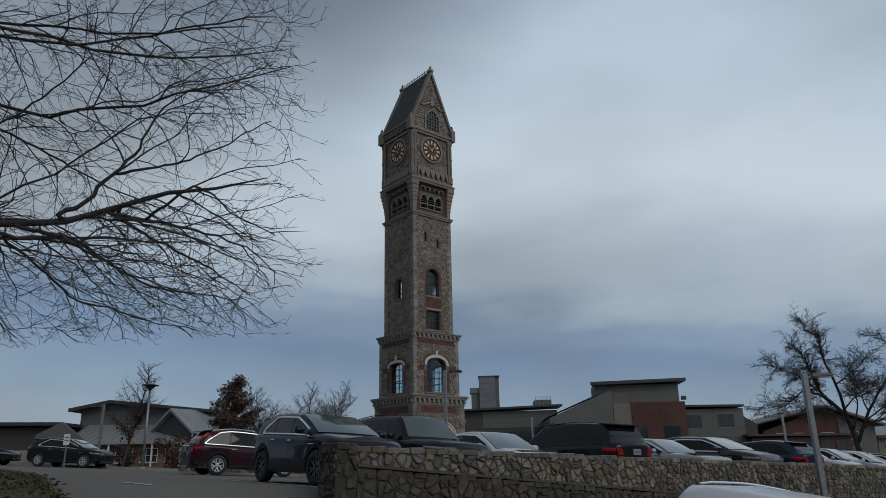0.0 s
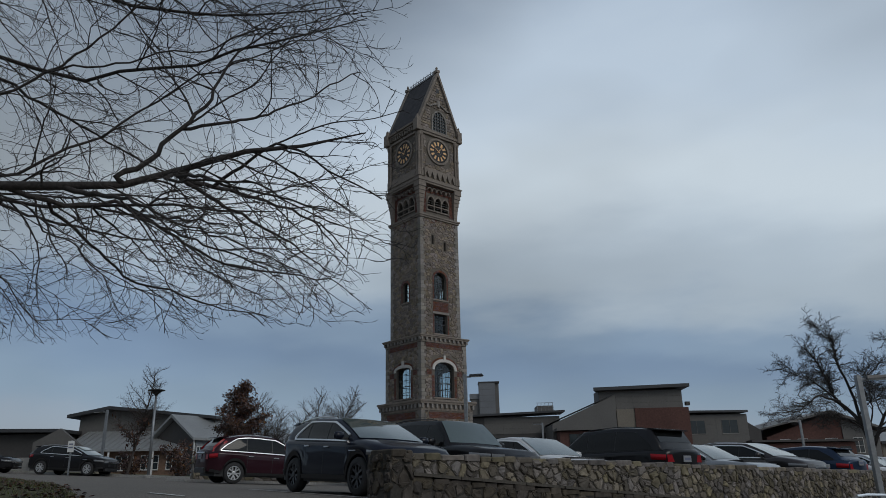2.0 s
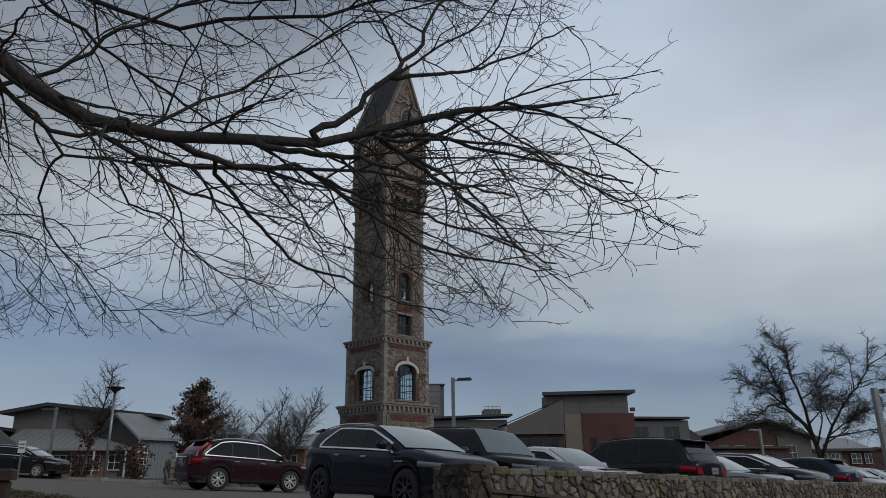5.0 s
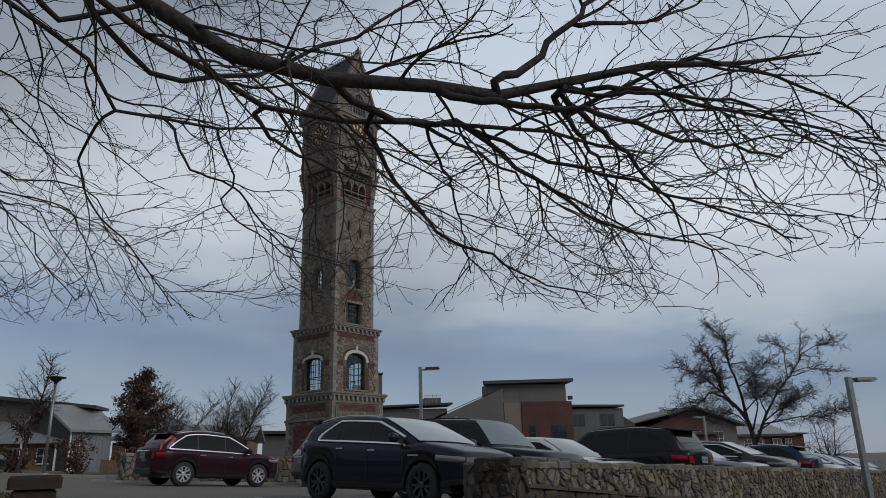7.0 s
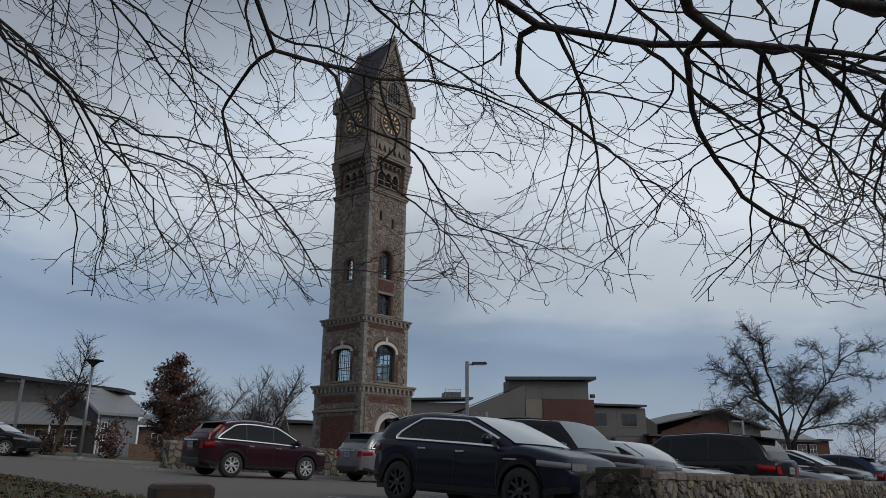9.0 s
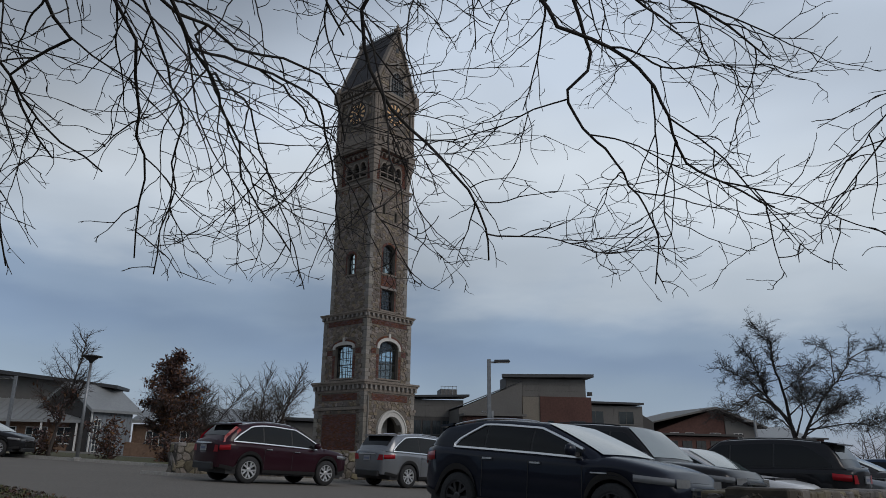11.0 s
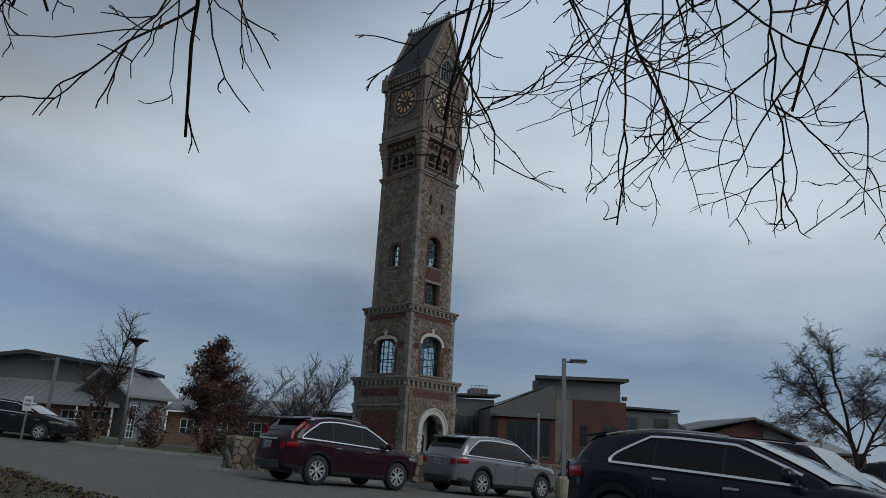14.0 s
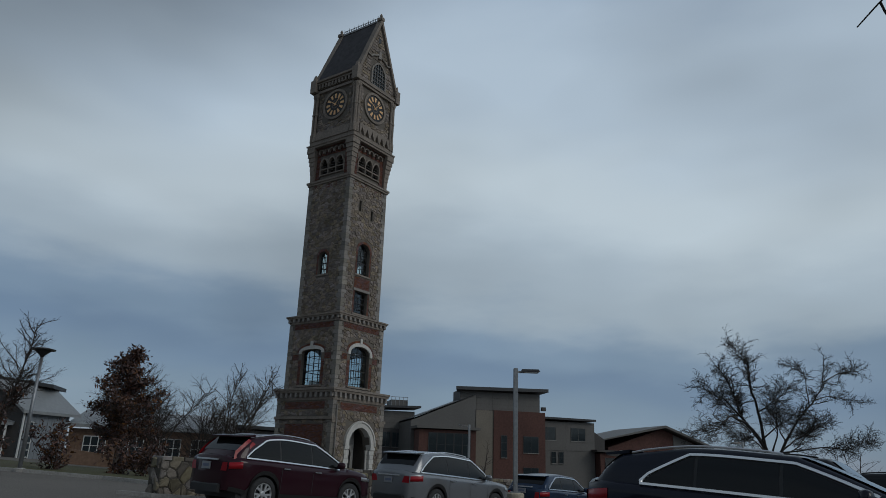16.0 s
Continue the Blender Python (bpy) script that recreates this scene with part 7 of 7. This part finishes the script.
part("lean_to_wall", Geo().box(57.0, 76.0, 143.0, 149.4, -6, 6.2), M_BRICKFAR, w)
slab_roof(w, 56.0, 77.0, 142.2, 149.4, 6.9, 6.7, 0.4, M_SIDING_DARK, "lean_to_roof")
for i in range(6):
    window(w, 58.0 + i * 3.0, 60.0 + i * 3.0, 142.94, 2.6, 5.4, 2, 2, M_FASCIA)
# low wing beyond the gable, its roof sloping to the car park
w = building("low_school_wing", 0, 0, 0, "low brick school wing with a sloping grey metal roof")
w.location = (0, 0, 0)
part("wall", Geo().box(86.4, 103.0, 153.4, 164.0, -6, 6.3), M_BRICKFAR, w)
part("pale_wall", Geo().box(86.6, 93.0, 153.1, 153.36, -6, 6.2), M_TAN, w)
lr = Geo()
lr.v = [(x, y, z - d) for d in (0, 0.35) for x, y, z in ((86.2, 152.4, 6.4), (100.2, 152.4, 6.3), (98.6, 159.5, 9.0), (86.2, 159.5, 9.2))]
lr.f = [(0, 1, 2, 3), (7, 6, 5, 4), (0, 4, 5, 1), (1, 5, 6, 2), (2, 6, 7, 3), (3, 7, 4, 0)]
part("roof", lr, M_ROOFMETAL, w)
part("fascia", Geo().box(86.2, 100.3, 152.2, 152.38, 5.95, 6.5), M_FASCIA, w)
slab_roof(w, 100.4, 103.6, 152.6, 164.4, 6.7, 6.6, 0.35, M_FASCIA, "flat_roof")
for a, b in ((88.0, 89.8), (90.6, 92.4), (95.0, 97.2), (98.0, 99.6)):
    window(w, a, b, 153.04, 3.4, 5.5, 2, 2, M_WHITE)
# flat wing behind the tower, with plant on its roof, and a far tower block
w = building("flat_school_wing", 0, 0, 0, "long flat-roofed grey school wing with rooftop plant")
w.location = (0, 0, 0)
part("wall", Geo().box(-1, 20.5, 150, 172, -6, 12.9), M_SIDING_DARK, w)
boards(w, 5.0, 20.4, 149.95, 9.5, 12.8, M_SIDING, 1.2)
slab_roof(w, -2, 21.5, 148.6, 156, 13.3, 14.0, 0.4)
for i in range(7):
    window(w, 6.2 + i * 2.0, 7.8 + i * 2.0, 149.9, 6.0, 8.8, 2, 1, M_FASCIA)
part("rooftop_unit", Geo().box(16.6, 20.2, 156, 161, 14.0, 15.6, None, 0.05), M_SIDING, w)
for i in range(5):
    part("unit_rail", Geo().box(16.7 + i * 0.82, 16.78 + i * 0.82, 155.9, 155.98, 14.3, 16.2), M_POLE, w)
part("unit_rail", Geo().box(16.6, 20.2, 155.9, 155.98, 16.12, 16.22), M_POLE, w)
t = building("far_tower_block", 0, 0, 0, "blue-grey concrete tower block far behind the school")
t.location = (0, 0, 0)
part("wall", Geo().box(6.1, 11.0, 220, 226, -6, 28.6), M_FARBLOCK, t)
part("side_wall", Geo().box(11.0, 12.2, 220.8, 226, -6, 28.4), M_SIDING, t)
part("lower_wing", Geo().box(3.6, 6.1, 221, 225, -6, 23.8), M_SIDING, t)
part("lower_cap", Geo().box(3.2, 6.1, 220.6, 225.4, 23.8, 25.4), M_FARBLOCK, t)
part("parapet", Geo().box(5.9, 12.4, 219.8, 226.2, 28.6, 28.95), M_SIDING_DARK, t)
for j in range(8):
    part("panel_joint", Geo().box(6.1, 11.0, 219.96, 220.0, 14 + j * 1.8, 14.06 + j * 1.8), M_SIDING_DARK, t)

# low school building to the other side
b = building("low_school_building", 0, 0, 0, "low school building with layered grey metal roofs and tan brick")
b.matrix_world = Matrix.Translation((1.06, 0.0, 0.18)) @ Matrix.Scale(0.893, 4)
part("upper_wall", Geo().prism([(-48.8, -1), (-31.8, -1), (-31.8, 9.2), (-44.6, 10.6), (-48.8, 9.8)], 90, 93.2), M_SIDING, b)
boards(b, -42.0, -32.3, 89.95, 6.2, 8.6, M_SIDING, 1.2)
r = Geo()
prof = [(-49.8, 9.9), (-44.6, 10.85), (-31.2, 9.35), (-31.2, 9.0), (-44.6, 10.45), (-49.8, 9.5)]
part("upper_roof", r.prism(prof, 88.6, 93.5), M_FASCIA, b)
part("middle_wall", Geo().box(-46.0, -33.2, 85.5, 90, -1, 5.4), M_WOODWALL, b)
r = Geo()
r.add([(-47.6, 84.2, 5.5), (-32.8, 84.2, 5.4), (-32.8, 90.0, 7.7), (-47.6, 90.0, 7.9), (-47.6, 84.2, 5.25), (-32.8, 84.2, 5.15), (-32.8, 90.0, 7.45), (-47.6, 90.0, 7.65)], [(0, 1, 2, 3), (7, 6, 5, 4), (0, 4, 5, 1), (1, 5, 6, 2), (3, 7, 4, 0)])
part("middle_roof", r, M_ROOFMETAL, b, "pale grey standing-seam roof")
for i in range(19):
    xx = -47.2 + i * 0.76
    z0, z1 = 5.52 - i * 0.0054, 7.92 - i * 0.0107
    part("roof_seam", Geo().add([(xx - 0.02, 84.2, z0), (xx + 0.02, 84.2, z0), (xx + 0.02, 90, z1), (xx - 0.02, 90, z1), (xx - 0.02, 84.2, z0 + 0.06), (xx + 0.02, 84.2, z0 + 0.06), (xx + 0.02, 90, z1 + 0.06), (xx - 0.02, 90, z1 + 0.06)], [(4, 5, 6, 7), (0, 1, 5, 4), (0, 4, 7, 3), (1, 2, 6, 5)]), M_ROOFMETAL, b)
for xx in (-44.6, -41.6, -38.6, -35.6):
    window(b, xx, xx + 2.1, 85.44, 3.1, 4.75, 3, 2, M_WHITE)
for xx in (-42.0, -36.8, -33.4):
    part("canopy_post", Geo().box(xx - 0.08, xx + 0.08, 84.3, 84.46, 0, 5.2), M_WHITE, b)
part("gable_end", Geo().prism([(-50.6, -1), (-44.4, -1), (-44.4, 5.5), (-47.6, 7.9), (-50.6, 6.4)], 83.6, 84.1), M_SIDING, b)
w = building("flat_school_wing", 0, 0, 0, "flat-roofed dark school wing with a pale lower wall")
w.matrix_world = Matrix.Translation((1.06, 0.0, 0.18)) @ Matrix.Scale(0.893, 4)
part("wall", Geo().box(-78, -49.0, 86, 100, -1, 7.5), M_SIDING_DARK, w)
part("lower_wall", Geo().box(-78, -50.7, 85.6, 85.95, -1, 4.8), M_CONC, w)
slab_roof(w, -80, -48.4, 84.6, 101, 8.6, 7.95, 0.4)
part("downpipe", Geo().box(-49.3, -49.15, 84.9, 85.05, 0, 7.5), M_WHITE, w)
# projecting bay with a shed roof, and a low wing
v = building("school_bay", 0, 0, 0, "projecting school bay in pale blue-grey siding with a sloping roof")
v.location = (0, 0, 0)
# bay turned to the car park's corner: a gable end coloured dark as shaded, and a pale flank with a strip window
bm_ = Matrix.Translation((-27.5, 75.0, 0.0)) @ Matrix.Rotation(radians(59), 4, "Z")
part("flank_wall", Geo().box(0, 4.8, 0, 0.25, -1, 5.95, bm_), M_SIDING_BLUE, v, "pale blue-grey metal siding")
for i in range(9):
    part("siding_seam", Geo().box(1.25 + i * 0.42, 1.28 + i * 0.42, -0.03, 0.0, -1, 5.8, bm_), M_SIDING_BLUE, v)
ge = Geo().prism([(0.0, -1), (6.6, -1), (6.6, 5.9), (3.3, 8.1), (0.0, 5.95)], 0.0, 0.25, bm_ @ Matrix.Translation((0.0, 0.3, 0)) @ Matrix.Rotation(radians(90), 4, "Z") @ Matrix.Translation((-0.3, -0.25, 0)))
# charcoal siding puts the left face's shade into its colour
part("gable_wall", ge, M_SIDING_DARK, v, "gable end coloured dark grey for its shaded side")
rm = bm_ @ Matrix.Rotation(radians(90), 4, "Z")
part("roof", Geo().prism([(-0.5, 5.75), (3.3, 8.25), (7.0, 5.75), (7.0, 6.0), (3.3, 8.55), (-0.5, 6.0)], -5.6, 0.55, rm), M_ROOFMETAL, v, "grey metal gable roof")
part("downpipe", Geo().box(-0.1, 0.02, -0.14, -0.02, -0.5, 5.8, bm_), M_WHITE, v)
w_ = Geo()
for i in range(9):
    w_.box(0.35, 1.1, -0.06, -0.01, 0.6 + i * 0.56, 0.66 + i * 0.56, bm_)
for x_ in (0.35, 0.7, 1.05):
    w_.box(x_, x_ + 0.05, -0.065, -0.005, 0.6, 5.14, bm_)
win_ = part("window", w_, M_WHITE, v)
part("pane", Geo().box(0.37, 1.08, -0.03, -0.004, 0.6, 5.1, bm_), M_FARGLASS, win_)
part("low_wall", Geo().box(-25.1, -12.0, 80.0, 92, -1, 4.9), M_WOODWALL, v)
lr = Geo()
lr.v = [(x, y, z - d) for d in (0, 0.3) for x, y, z in ((-25.15, 79.2, 5.3), (-11.2, 79.2, 5.2), (-11.2, 86.0, 6.75), (-25.15, 86.0, 6.95), (-11.2, 93.0, 5.2), (-25.15, 93.0, 5.3))]
lr.f = [(0, 1, 2, 3), (3, 2, 4, 5), (9, 8, 7, 6), (11, 10, 8, 9), (0, 6, 7, 1), (1, 7, 8, 2), (2, 8, 10, 4), (4, 10, 11, 5), (5, 11, 9, 3), (3, 9, 6, 0)]
part("low_roof", lr, M_ROOFMETAL, v, "pale grey metal roof")
for xx in (-23.8, -20.6, -17.4, -14.6):
    window(v, xx, xx + 1.9, 79.94, 2.6, 4.3, 3, 2, M_WHITE)
part("ramp_wall", Geo().prism([(-22.0, -1), (-12.0, -1), (-12.0, 1.9), (-22.0, 3.1)], 66.0, 66.4), M_WOODWALL, v)
# low wing behind the tower's foot
u = building("rear_school_wing", 0, 0, 0, "low rear school wing with a shallow grey roof")
u.location = (0, 0, 0)
part("wall", Geo().box(-12.5, -6.5, 104, 118, -2, 6.2), M_SIDING, u)
slab_roof(u, -13.2, -6, 103, 119, 6.9, 6.7, 0.4)
# wooded rise on the skyline
fw = Geo()
rf_ = random.Random(9)
for i in range(2600):
    x = rf_.uniform(-260, 330)
    y = rf_.uniform(262, 300)
    h = rf_.uniform(3, 8)
    z = -8 + 4 * math.sin(x * 0.02)
    fw.tube([(x, y, z), (x + rf_.gauss(0, 0.6), y, z + h * 0.6), (x + rf_.gauss(0, 1.6), y, z + h + 3)], [0.25, 0.16, 0.04], 3)
tagged(part("far_woods", fw, M_BARK2), "bare winter woods on the far rise", "woods", kind="stuff")

# unseen ridge added behind the path; it darkens what the car flanks reflect
rg2, n = Geo(), 90
rows = [[], [], []]
for i in range(n + 1):
    a = radians(146 + 246 * i / n)
    for k, (d, h) in enumerate(((70, -4), (82, 9 + 3 * math.sin(i * 0.9) + 2 * math.sin(i * 2.3)), (120, 17 + 3 * math.sin(i * 0.55) + 2.5 * math.sin(i * 1.7)))):
        rows[k].append((d * math.cos(a) * 1.3, 12 + d * math.sin(a), h))
rg2.strip(rows[0], rows[1])
rg2.strip(rows[1], rows[2])
tagged(part("backdrop", rg2, M_BARK2, smooth=True), "unseen dark ridge added behind the path to darken car reflections", "ridge", kind="structure")
